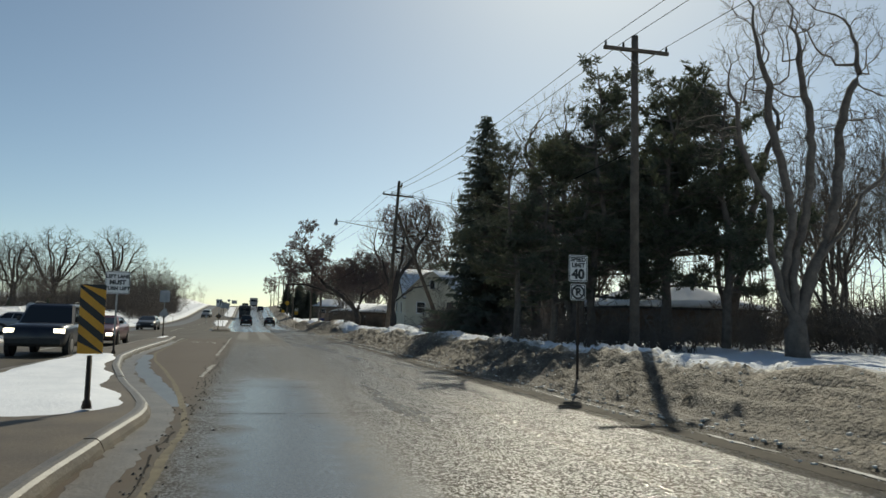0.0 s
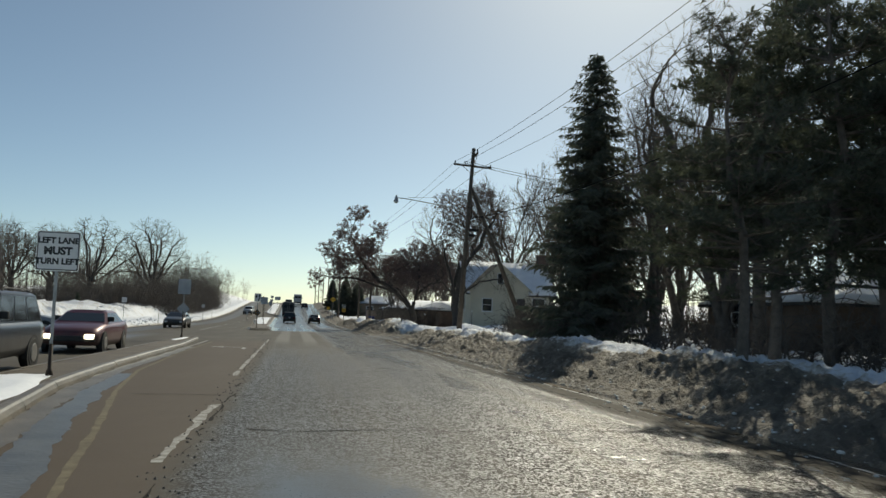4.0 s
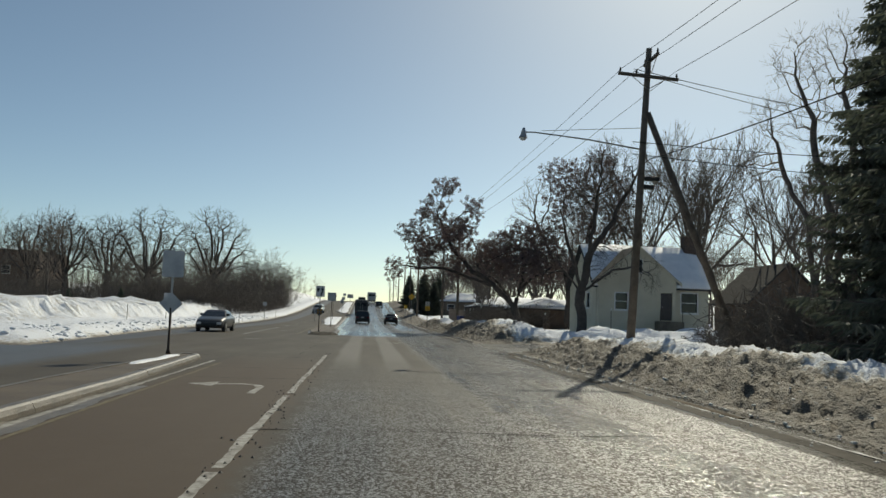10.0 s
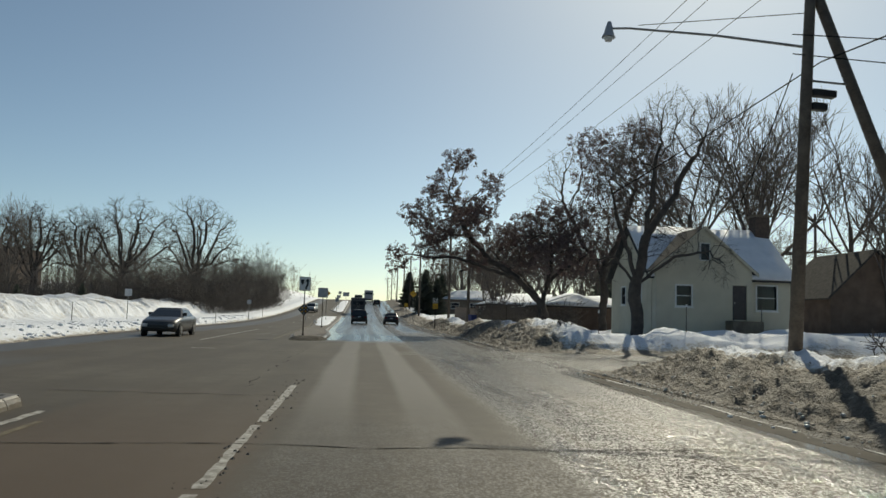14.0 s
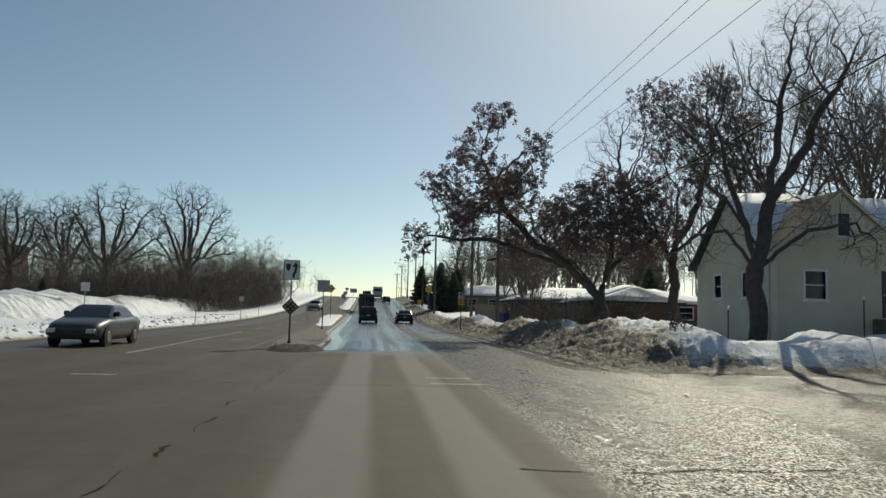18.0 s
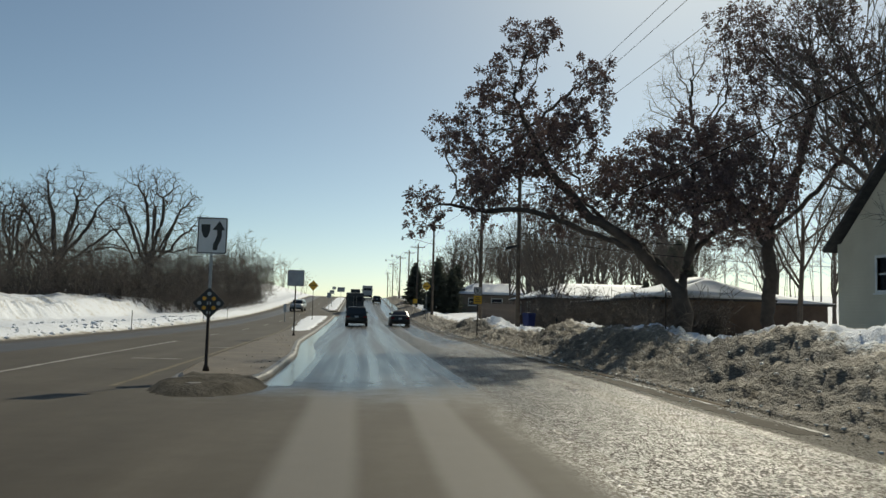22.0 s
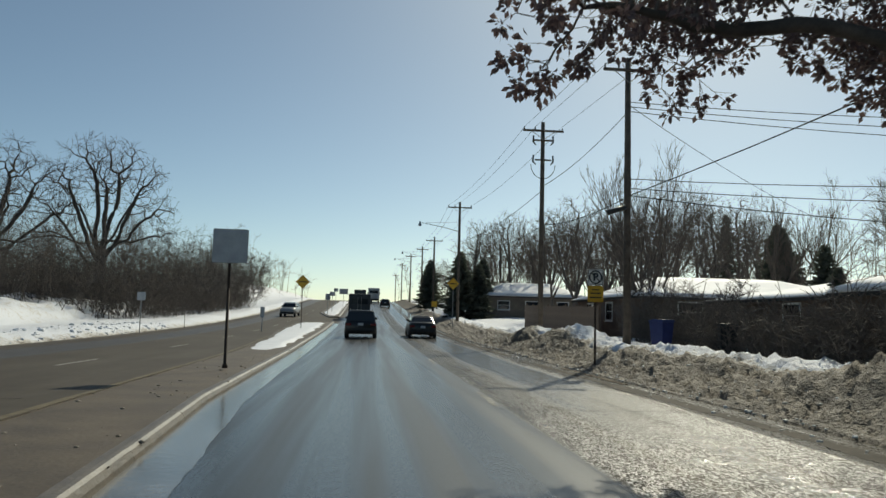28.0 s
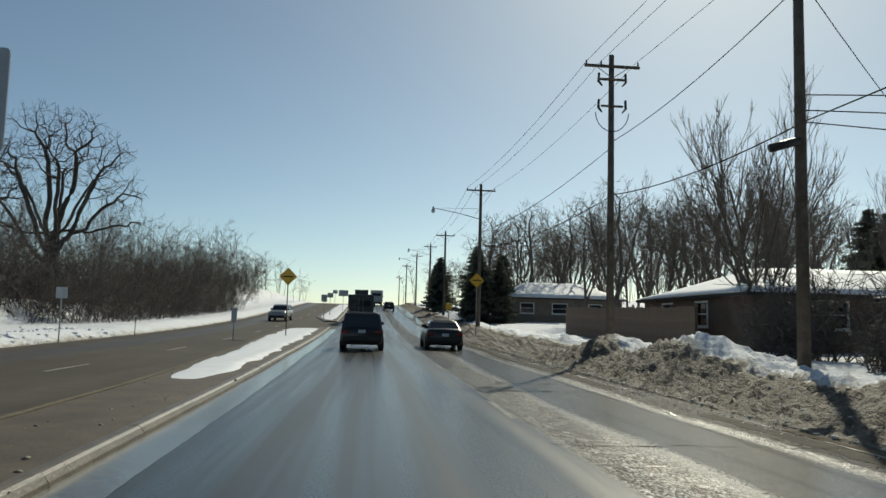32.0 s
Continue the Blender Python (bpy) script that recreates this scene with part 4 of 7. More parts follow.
def pine_meshes(seed, h, r):
    rng = random.Random(seed)
    a, b, leaf = Acc(), Acc(), Acc()
    pts = [Vector((rng.uniform(-0.2, 0.2) * i, rng.uniform(-0.2, 0.2) * i, h * i / 5 - (0.3 if i == 0 else 0))) for i in range(6)]
    a.tube(pts, [0.02 * h * (1 - 0.16 * i) for i in range(6)], 7)
    for k in range(44):
        f = rng.uniform(0.22, 1.0)
        x = f * 4.999
        p0 = pts[int(x)].lerp(pts[int(x) + 1], x - int(x))
        ang = rng.uniform(0, 6.283)
        L = r * (1.05 - 0.65 * max(0, f - 0.35) / 0.65) * rng.uniform(0.55, 1.1)
        out = Vector((math.cos(ang), math.sin(ang), rng.uniform(-0.1, 0.35) + 0.5 * max(0, f - 0.8) / 0.2))
        p1 = p0 + out * L * 0.5 + Vector((0, 0, rng.uniform(-0.2, 0.2)))
        p2 = p1 + out * L * 0.5 + Vector((0, 0, rng.uniform(0.0, 0.4)))
        a.tube([p0, p1, p2], [0.07, 0.045, 0.015], 4)
        for j in range(int(7 + L * 3.0)):
            t = rng.uniform(0.3, 1.0)
            q = p0.lerp(p1, t * 2) if t < 0.5 else p1.lerp(p2, t * 2 - 1)
            sd = (rand_dir(rng) + out * 0.5)
            sd.z = abs(sd.z) * 0.6 - 0.05
            e = q + sd.normalized() * rng.uniform(0.4, 1.1)
            b.tube([q, e], [0.018, 0.008], 3)
            for c in (q.lerp(e, 0.6), e):
                for _ in range(16):
                    d = (rand_dir(rng) + Vector((0, 0, 0.3)) + sd.normalized() * 0.3).normalized()
                    w = d.orthogonal().normalized()
                    leaf.blade(c, d, w, rng.uniform(0.2, 0.42), rng.uniform(0.022, 0.042))
    return a, b, leaf


def at_ground(x, y, rz=0.0, s=1.0, sink=0.0):
    return pose(x, y, ground_height(x, y)[0] - sink, 0, 0, rz) @ Matrix.Scale(s, 4)


def plant(kind, meshes, places, name, label, group, mats=(M_BARK, M_TWIG), lm=None):
    """One tree of the kind, then copies at (x, y, height, turn)."""
    first = None
    for x, y, s, rz in places:
        if first is None:
            first = make_tree(name, meshes, at_ground(x, y, rz), label, mats, lm, group)
            first.scale = (s, s, s)
        else:
            c = copy_thing(first, at_ground(x, y, rz))
            c.scale = (s, s, s)


ELMS = [tree_meshes(11, 14.0, ELM, 0.15), tree_meshes(23, 14.0, ELM, 0.13, (0.1, 0.02)), tree_meshes(37, 14.0, ELM, 0.16, (-0.08, 0.05))]
MULTI = tree_meshes(71, 11.5, MANY, 0.11)

right_bare = [(28.0, 26.5, 12), (31.5, 29, 12), (30, 36, 13), (34, 40, 14), (38, 44, 14), (27, 31, 10), (33, 34, 11), (40, 50, 14), (22, 49, 14), (24, 52, 15), (27, 58, 14), (27, 50, 14), (29, 55, 14),
              (24, 110, 16), (37, 95, 15), (30, 80.5, 14), (35, 84, 15), (41, 90, 14),
              (24, 152, 12), (30, 160, 14), (27, 172, 15), (33, 181, 15.5), (22, 206, 14.5), (28, 216, 15), (35, 203, 16), (18, 219, 13), (40, 171, 15), (46, 152, 14), (29, 190, 15), (24, 202, 15), (30, 206, 15), (38, 190, 16), (17, 208, 13.5), (21, 178, 13.5), (43, 185, 16), (20, 225, 13),
              (39, 141, 12), (15.5, 229, 10), (20, 241, 11), (33, 121, 12), (38, 114, 13), (29, 230, 11), (36, 222, 12), (16, 248, 9), (24, 256, 10), (44, 128, 13), (52, 140, 14), (34, 146, 12)]
left_bare = [(-24, 240, 9.5), (-48, 192, 14), (-50, 160, 16), (-58, 178, 17), (-66, 165, 17), (-55, 140, 15),
             (-70, 185, 18), (-78, 170, 17), (-84, 190, 18), (-62, 150, 15), (-48, 215, 15), (-40, 225, 14), (-30, 250, 11), (-22.5, 262, 8), (-90, 160, 17), (-75, 145, 14)]
rt = random.Random(5)
for i in range(3):
    plant("elm", ELMS[i], [(x, y, h / 14.0, rt.uniform(0, 360)) for x, y, h in right_bare[i::3]], "bare_tree",
          "tall bare grey-brown deciduous tree in snowy yard", "bare trees beside the road")
    plant("elm", ELMS[(i + 1) % 3], [(x, y, h / 14.0, rt.uniform(0, 360)) for x, y, h in left_bare[i::3]], "bare_tree",
          "bare deciduous tree at the edge of winter woods", "bare trees of the woods")
plant("multi", MULTI, [(16.2, 135.0, 1.0, 0), (31, 148, 0.95, 100), (20.5, 158, 0.85, 200)], "bare_yard_tree",
      "many-stemmed bare yard tree behind a wooden fence", "bare yard trees")


def colonize(rng, skeleton, lobes, step=0.45, kill=0.9, gnarl=0.35, dense=60):
    """Grow a branch net from a skeleton of polylines into lobes (x, y, z, radius); returns nodes and parents."""
    nodes, parent = [], []
    for line_ in skeleton:
        pts = [Vector(p) for p in line_]
        if nodes:
            prev = min(range(len(nodes)), key=lambda i: (nodes[i] - pts[0]).length)
            pts = [nodes[prev]] + pts[1:]
        else:
            nodes.append(pts[0])
            parent.append(-1)
            prev = 0
        for a, b in zip(pts, pts[1:]):
            n = max(1, int(round((b - a).length / step)))
            bow = rand_dir(rng) * 0.09 * (b - a).length
            for k in range(1, n + 1):
                f = k / n
                nodes.append(a.lerp(b, f) + bow * 4 * f * (1 - f) + rand_dir(rng) * 0.06)
                parent.append(prev)
                prev = len(nodes) - 1
    att = []
    for x, y, z, r in lobes:
        n = max(14, int(dense * r ** 2.3))
        for _ in range(n):
            att.append(Vector((x, y, z)) + rand_dir(rng) * r * rng.random() ** 0.45)
    att = np.array([tuple(a) for a in att])
    pos = np.array([tuple(p) for p in nodes])
    d2 = np.linalg.norm(att[:, None, :] - pos[None], axis=2)
    near, dist = d2.argmin(1), d2.min(1)
    for _ in range(90):
        keep = dist > kill
        att, near, dist = att[keep], near[keep], dist[keep]
        if len(att) == 0:
            break
        fresh, frm = [], []
        for i in np.unique(near):
            v = att[near == i] - pos[i]
            v = (v / np.linalg.norm(v, axis=1)[:, None]).mean(0)
            d = Vector(v) + rand_dir(rng) * gnarl
            d = d.normalized() if d.length > 1e-3 else rand_dir(rng)
            fresh.append(tuple(Vector(pos[i]) + d * step))
            frm.append(int(i))
        b = len(pos)
        new_pos = np.array(fresh)
        parent += frm
        pos = np.vstack([pos, new_pos])
        dn = np.linalg.norm(att[:, None, :] - new_pos[None], axis=2)
        best, bd = dn.argmin(1), dn.min(1)
        near = np.where(bd < dist, best + b, near)
        dist = np.minimum(dist, bd)
    return [Vector(p) for p in pos], parent


def net_tree(seed, skeleton, lobes, base_r, tip_r=0.011, leaves=0, twigs=3, twig_len=0.55, step=0.45, kill=0.9, gnarl=0.35, limb_r=0.05, leaf_size=1.0, leaf_lobes=None, dense=60):
    """Limb meshes, one twig mesh and a leaf mesh of a tree grown into its lobes."""
    rng = random.Random(seed)
    nodes, parent = colonize(rng, skeleton, lobes, step, kill, gnarl, dense)
    n = len(nodes)
    kids = [[] for _ in range(n)]
    for i, p in enumerate(parent):
        if p >= 0:
            kids[p].append(i)
    load = [0.0] * n
    for i in reversed(range(n)):
        load[i] = 1.0 + sum(load[k] for k in kids[i])
    e = math.log(load[0]) / math.log(base_r / tip_r)
    rad = [tip_r * l ** (1 / e) for l in load]
    limbs, twig, leaf = [], Acc(), Acc()
    todo = [(0, None)]
    while todo:
        i, frm = todo.pop()
        pts, rr = ([nodes[frm]], [min(rad[frm], rad[i] * 1.12)]) if frm is not None else ([], [])
        start_r = rad[i]
        if frm is None:
            pts, rr = [nodes[0]], [rad[0] * 1.3]
            i = kids[0][0]
            todo += [(k, 0) for k in kids[0][1:]]
        while True:
            pts.append(nodes[i])
            rr.append(rad[i])
            if not kids[i]:
                break
            best = max(kids[i], key=lambda k: load[k])
            todo += [(k, i) for k in kids[i] if k != best]
            i = best
        rr[-1] *= 0.45
        if start_r > limb_r:
            acc = Acc()
            acc.tube(pts, rr, 9 if start_r > 0.15 else 6)
            limbs.append(acc)
        else:
            twig.tube(pts, rr, 4 if start_r > 0.025 else 3)
    for i in range(1, n):
        if rad[i] > tip_r * 3.2:
            continue
        out = (nodes[i] - nodes[parent[i]]).normalized()
        end = not kids[i]
        leafy = leaves and (leaf_lobes is None or any((nodes[i] - Vector(q[:3])).length < q[3] * 1.15 for q in leaf_lobes))
        for _ in range(twigs if end else max(1, twigs - 1)):
            d = (out * 0.7 + rand_dir(rng) * 0.85 + Vector((0, 0, 0.12))).normalized()
            L = twig_len * rng.uniform(0.5, 1.2)
            m = nodes[i] + d * L * 0.5 + rand_dir(rng) * 0.04
            q = nodes[i] + d * L
            twig.tube([nodes[i], m, q], [tip_r * 0.8, tip_r * 0.62, tip_r * 0.4], 3)
            d2 = (d + rand_dir(rng) * 0.8).normalized()
            q2 = m + d2 * L * 0.55
            twig.tube([m, q2], [tip_r * 0.6, tip_r * 0.35], 3)
            if leafy:
                for c in (q, q2):
                    if rng.random() < 0.3:
                        continue
                    for _k in range(leaves):
                        o = rand_dir(rng)
                        ld = (d * 0.5 + o + Vector((0, 0, -0.45))).normalized()
                        sd = ld.cross(rand_dir(rng))
                        sd = sd.normalized() if sd.length > 0.05 else ld.orthogonal().normalized()
                        leaf.blade(c + o * rng.uniform(0, 0.13), ld, sd, leaf_size * rng.uniform(0.10, 0.17), leaf_size * rng.uniform(0.032, 0.055), rng.uniform(-0.03, 0.03))
    return limbs, twig, leaf if leaf.v else None


def plant_net(name, meshes, m, label, bark, twig_mat, leaf_m=None, group=""):
    """One tree with its trunk, each limb, its twigs and its leaves as parts."""
    t = thing(name, m, label, "tree", group)
    limbs, twig, leaf = meshes
    for k, acc in enumerate(limbs):
        nm = "trunk" if k == 0 else "limb"
        o = new(nm, acc.mesh(nm, bark, True))
        o.parent = t
    o = new("crown", twig.mesh("crown", twig_mat, True))
    o.parent = t
    if leaf:
        o = new("foliage", leaf.mesh("foliage", leaf_m, False))
        o.parent = t
    return t


def brush_mesh(places, seed, h0, h1, stems):
    rng = random.Random(seed)
    acc = Acc()
    for x, y, rx, ry in places:
        for _ in range(stems):
            px, py = x + rng.uniform(-rx, rx), y + rng.uniform(-ry, ry)
            p = Vector((px, py, ground_height(px, py)[0] - 0.1))
            h = (h0 + (h1 - h0) * rng.random() ** 1.8) * (0.75 + 0.5 * noise.noise(Vector((px * 0.16, py * 0.12, 2))))
            d = Vector((rng.gauss(0, 0.5), rng.gauss(0, 0.5), 1)).normalized()
            q = p + d * h * 0.5
            e = q + (d + rand_dir(rng) * 0.55).normalized() * h * 0.5
            acc.tube([p, q, e], [0.026, 0.018, 0.009], 3)
            for _k in range(13):
                t = rng.uniform(0.15, 1.0)
                s = p.lerp(q, t * 2) if t < 0.5 else q.lerp(e, t * 2 - 1)
                dd = (rand_dir(rng) * 1.1 + Vector((0, 0, 0.45))).normalized()
                L = rng.uniform(0.14, 0.36) * h
                acc.tube([s, s + dd * L], [0.015, 0.008], 3)
                s2 = s + dd * L * 0.5
                d2 = (dd + rand_dir(rng) * 0.8).normalized()
                acc.tube([s2, s2 + d2 * L * 0.6], [0.011, 0.007], 3)
    return acc


def brush(places, seed, h0, h1, stems, label, name="brush"):
    ob = new(name, brush_mesh(places, seed, h0, h1, stems).mesh(name, M_BRUSH))
    return tagged(ob, label, "brush", kind="stuff")


brush([(-25 - 0.6 * i, 258 - 7.2 * i, 3.5, 4.5) for i in range(13)] + [(-33 - 3.4 * i, 176 - 2.4 * i, 4.0, 6.0) for i in range(15)]
      + [(-32 + 1.4 * i, 138 + 3.4 * i, 2.5, 3.0) for i in range(8)] + [(-20.5 + 0.2 * i, 166 + 5.5 * i, 2.2, 3.6) for i in range(9)] + [(-27 + 0.2 * i, 162 + 7 * i, 3.0, 4.0) for i in range(7)]
      + [(-40 - 4.5 * i, 195 - 3 * i, 5.0, 7.0) for i in range(10)], 3, 3.8, 10.0, 62, "dense grey-brown leafless brush under the winter woods")
brush([(14.5, 30, 1.5, 5), (15.5, 41, 1.6, 6), (15.0, 53, 2.0, 4), (20, 32, 3, 6), (21, 45, 3, 7), (13.6, 55, 1.3, 2.6), (14.6, 59, 1.6, 2.6), (16.5, 62, 1.8, 2.0)], 8, 1.1, 2.9, 90, "brown leafless undergrowth below the pines")

brush([(12.6, 120.5, 0.9, 1.2), (12.6, 117.5, 0.9, 1.6), (12.8, 114, 1.0, 1.8), (12.3, 110, 0.8, 2.0), (12.2, 106, 0.7, 2.2), (12.5, 102.5, 0.6, 1.8)], 9, 1.4, 2.7, 100, "reddish-brown leafless shrubs at the fence")
brush([(29, 36, 3, 3), (33, 40, 3, 3), (37, 45, 3, 3), (23.5, 26, 1.5, 3.5), (25, 23, 2, 3), (28, 27, 2.5, 3), (27, 20, 2.5, 3), (31, 31, 3, 3), (23, 33, 1.5, 3.5), (25, 40, 2, 3.5), (26, 47, 2, 3.5), (25, 54, 2, 3.5), (28, 60, 3, 2.0)], 10, 1.6, 3.8, 110, "dense brown thicket behind the pines")
brush([(15.2, 109, 1.0, 1.5), (16.6, 106.2, 1.0, 1.2), (17.4, 117, 0.8, 2.0), (16.2, 113.5, 1.2, 2.0), (15.6, 124, 0.8, 3.0), (14.6, 129, 1.0, 1.5)], 15, 1.8, 4.0, 80, "tall leafless shrubs before the brown houses")
brush([(9.6, 79.5, 0.3, 0.3)], 14, 0.5, 1.0, 9, "small bare twiggy shrub standing in snow", "shrub")

# broad bare oaks at the edge of the woods
BROAD = [(-6.4, 0, 11.5, 2.2), (-4.6, 1, 15.0, 2.4), (-1.6, 0, 17.6, 2.4), (1.8, 1, 17.8, 2.4), (4.8, 0, 15.4, 2.4), (6.6, 0.5, 11.8, 2.2), (0, -3, 15.0, 2.2), (-3.2, -2.5, 12.0, 2.2), (3.4, -2.5, 12.4, 2.2), (0.5, 3.5, 14.5, 2.2), (-7.2, 0, 8.4, 1.4), (7.4, 0, 8.6, 1.4)]
broad_oaks = []
for sd, w in ((401, 1.1), (417, 0.82)):
    crown_lobes = [(x * w, y, z * 0.86, r) for x, y, z, r in BROAD]
    fan = [[(0, 0, -0.4), (0.1, 0, 2.6), (0, 0, 5.0), (0.2, 0, 7.0)]]
    for k, (x, y, z, r) in enumerate(crown_lobes):
        foot = Vector((0.1, 0, 3.6 + 0.28 * k))
        fan.append([tuple(foot), tuple(foot.lerp(Vector((x, y, z)), 0.45) + Vector((0, 0, -0.5))), tuple(foot.lerp(Vector((x, y, z)), 0.85))])
    broad_oaks.append(net_tree(sd, fan, crown_lobes, 0.60, 0.024, 0, 3, 1.1, 0.6, 0.9, 0.4, 0.12, dense=18))
for mesh_, x, y, turn, k in ((broad_oaks[0], -38.5, 173, 0, 1.0), (broad_oaks[1], -27.0, 173, 20, 1.0)):
    first = plant_net("bare_oak", mesh_, at_ground(x, y, turn, k), "large bare oak with a broad crooked crown of dark limbs", M_OAK_BARK, M_OAK_BARK, group="bare oaks of the woods")
    for dx, dy, rz in ((-16, 6, 70), (-27, 18, 150)) if x < -30 else ((-22, 12, 200),):
        copy_thing(first, at_ground(x + dx, y + dy, rz, 0.95))
# round-crowned bare trees of the far yards
ROUND = [(-3.2, 0, 7.4, 1.8), (-2.4, 1, 10.2, 1.9), (0, 0, 11.8, 2.0), (2.5, 0.5, 10.4, 1.9), (3.4, 0, 7.6, 1.8), (0, -2.4, 9.0, 1.9), (0.4, 2.4, 9.4, 1.9), (-1.6, -1.4, 6.4, 1.5), (1.8, 1.4, 6.4, 1.5)]
round_fan = [[(0, 0, -0.4), (0.1, 0, 2.0), (0.1, 0, 3.6)]]
for k, (x, y, z, r) in enumerate(ROUND):
    foot = Vector((0.1, 0, 2.0 + 0.18 * k))
    round_fan.append([tuple(foot), tuple(foot.lerp(Vector((x, y, z)), 0.75))])
round_tree = net_tree(433, round_fan, ROUND, 0.30, 0.017, 0, 3, 0.9, 0.55, 0.75, 0.3, 0.10, dense=30)
first = plant_net("bare_tree", round_tree, at_ground(22, 172), "round-crowned bare tree above snowy roofs", M_BARK, M_TWIG, group="bare trees beside the road")
for k, (x, y) in enumerate(((27, 178), (33, 184), (19, 196), (25, 199), (31, 206), (38, 191), (17, 212), (22, 220), (44, 200), (37, 172), (43, 178), (30, 168), (50, 186), (27, 215))):
    copy_thing(first, at_ground(x, y, 47 * k, 0.95 + 0.05 * (k % 4)))
# the great red oak: one low fork, a limb that reaches over the road and a dome above the yard
reach = [(2.6, 101, 5.9, 0.95), (4.0, 101.5, 9.0, 1.2), (4.8, 101, 6.9, 1.0), (6.0, 102, 11.0, 1.5), (7.0, 101.5, 13.2, 1.2), (9.3, 100.5, 11.3, 1.1),
         (6.6, 102.5, 8.6, 1.5), (8.3, 100, 9.1, 1.5), (8.4, 102, 6.5, 1.5), (5.6, 103.5, 6.6, 1.0), (5.6, 105, 8.2, 1.2), (8.0, 104.8, 9.6, 1.4)]
dome = [(12.3, 100.5, 8.0, 1.5), (14.2, 101.5, 9.0, 1.6), (15.9, 101.5, 8.7, 1.6), (12.0, 102, 6.2, 1.3), (14.9, 100.3, 6.8, 1.7), (17.2, 101.5, 7.0, 1.6), (11.3, 104.2, 7.6, 1.3), (16.6, 103.5, 6.0, 1.2), (13.2, 102.5, 7.4, 1.6), (15.5, 103, 7.6, 1.6), (13.4, 99.5, 6.2, 1.3), (10.6, 101, 7.4, 1.2)]
great_oak = net_tree(301, [[(0, 0, -0.4), (-0.15, 0, 1.3), (-0.35, 0, 2.2)],
                           [(-0.35, 0, 2.2), (-2.2, 0, 3.9), (-4.3, 0, 5.2), (-6.2, 0, 7.2), (-7.3, 0.3, 9.5)],
                           [(-2.2, 0, 3.9), (-5.5, -0.3, 4.9), (-8.6, -0.3, 5.3), (-10.8, -0.4, 5.5)],
                           [(-0.35, 0, 2.2), (0.3, 0.2, 4.4), (0.3, 0.1, 6.6)],
                           [(0.3, 0.2, 3.8), (2.0, 0.2, 5.2), (3.3, 0.2, 6.2)],
                           [(-0.35, 0, 2.2), (-1.8, 1.2, 4.4), (-4.0, 2.4, 6.4)]],
                     [(x - 14.0, y - 101.5, z - 0.6, r) for x, y, z, r in reach + dome], 0.36, 0.009, 12, 3, 0.5, 0.32, 0.45, 0.4, dense=85)
plant_net("red_oak", great_oak, at_ground(14.0, 101.5), "great low-forked oak that keeps its dry red-brown leaves", M_OAK_BARK, M_TWIG, M_OAK_LEAF)
# the tall oak behind it, half of its crown bare
tall_crown = [(18.3, 105, 15.6, 1.7), (20.3, 106, 15.3, 1.9), (22.4, 105, 16.2, 1.9), (18.7, 105, 13.0, 1.9), (21.0, 104.5, 12.8, 1.9), (24.0, 105, 13.8, 1.9), (20.3, 104.5, 10.2, 1.7), (18.2, 105, 10.1, 1.5), (22.8, 104.5, 10.2, 1.6), (25.5, 106, 11.2, 1.6)]
bare_side = [(15.6, 107, 12.6, 1.6), (16.8, 108, 14.6, 1.7), (14.6, 107, 10.8, 1.4), (16.5, 106.5, 10.6, 1.5)]
tall_oak = net_tree(318, [[(0, 0, -0.4), (0.1, 0, 3.0), (0.2, 0.2, 6.0), (0.4, 0.3, 9.0)], [(0.1, 0, 4.0), (-1.6, 1.0, 7.0), (-2.9, 1.6, 10.0)], [(0.2, 0.2, 5.5), (1.8, 0.3, 9.0), (2.8, 0.4, 12.0)], [(0.2, 0.2, 5.0), (3.2, 0.2, 8.0), (4.8, 0.2, 10.5)]],
                    [(x - 19.6, y - 105, z - 0.7, r) for x, y, z, r in tall_crown + bare_side], 0.32, 0.010, 9, 3, 0.6, 0.38, 0.55, 0.35, dense=75, leaf_lobes=[(x - 19.6, y - 105, z - 0.7, r) for x, y, z, r in tall_crown])
plant_net("red_oak", tall_oak, at_ground(19.6, 105.0), "tall oak with dry red-brown leaves and one bare side", M_OAK_BARK, M_TWIG, M_OAK_LEAF)
# the bare oak in the front yard
yard_crown = [(16.3, 86, 12.0, 1.6), (17.2, 85, 13.4, 1.6), (18.3, 86.5, 11.0, 1.7), (15.2, 86, 10.4, 1.7), (14.2, 86, 5.6, 1.3), (12.9, 86, 4.2, 0.9), (18.2, 86, 8.0, 1.5), (20.6, 86.5, 5.2, 1.2), (17.0, 84.5, 6.0, 1.2), (13.6, 86, 8.2, 1.5), (20.0, 86, 9.6, 1.5), (19.4, 85, 12.8, 1.4)]
yard_oak = net_tree(331, [[(0, 0, -0.4), (0, 0, 1.6), (0.1, 0, 3.2), (0.7, 0, 7.0), (1.1, 0, 10.0)], [(0.1, 0, 3.0), (-1.3, 0, 4.4), (-2.6, 0, 4.2)], [(0.1, 0, 3.0), (-0.8, 0.2, 6.0), (-1.4, 0.2, 8.0)], [(0.1, 0, 2.8), (2.4, 0.3, 4.6), (4.6, 0.4, 5.0)], [(0.4, 0, 5.4), (2.4, 0.2, 8.2), (3.6, 0, 10.5)]],
                    [(x - 15.5, y - 86, z - 0.8, r) for x, y, z, r in yard_crown], 0.36, 0.009, 0, 4, 0.75, 0.4, 0.5, 0.36, dense=75)
plant_net("yard_oak", yard_oak, at_ground(15.5, 86.0), "big dark bare oak with low boughs before the house", M_OAK_BARK, M_OAK_BARK)
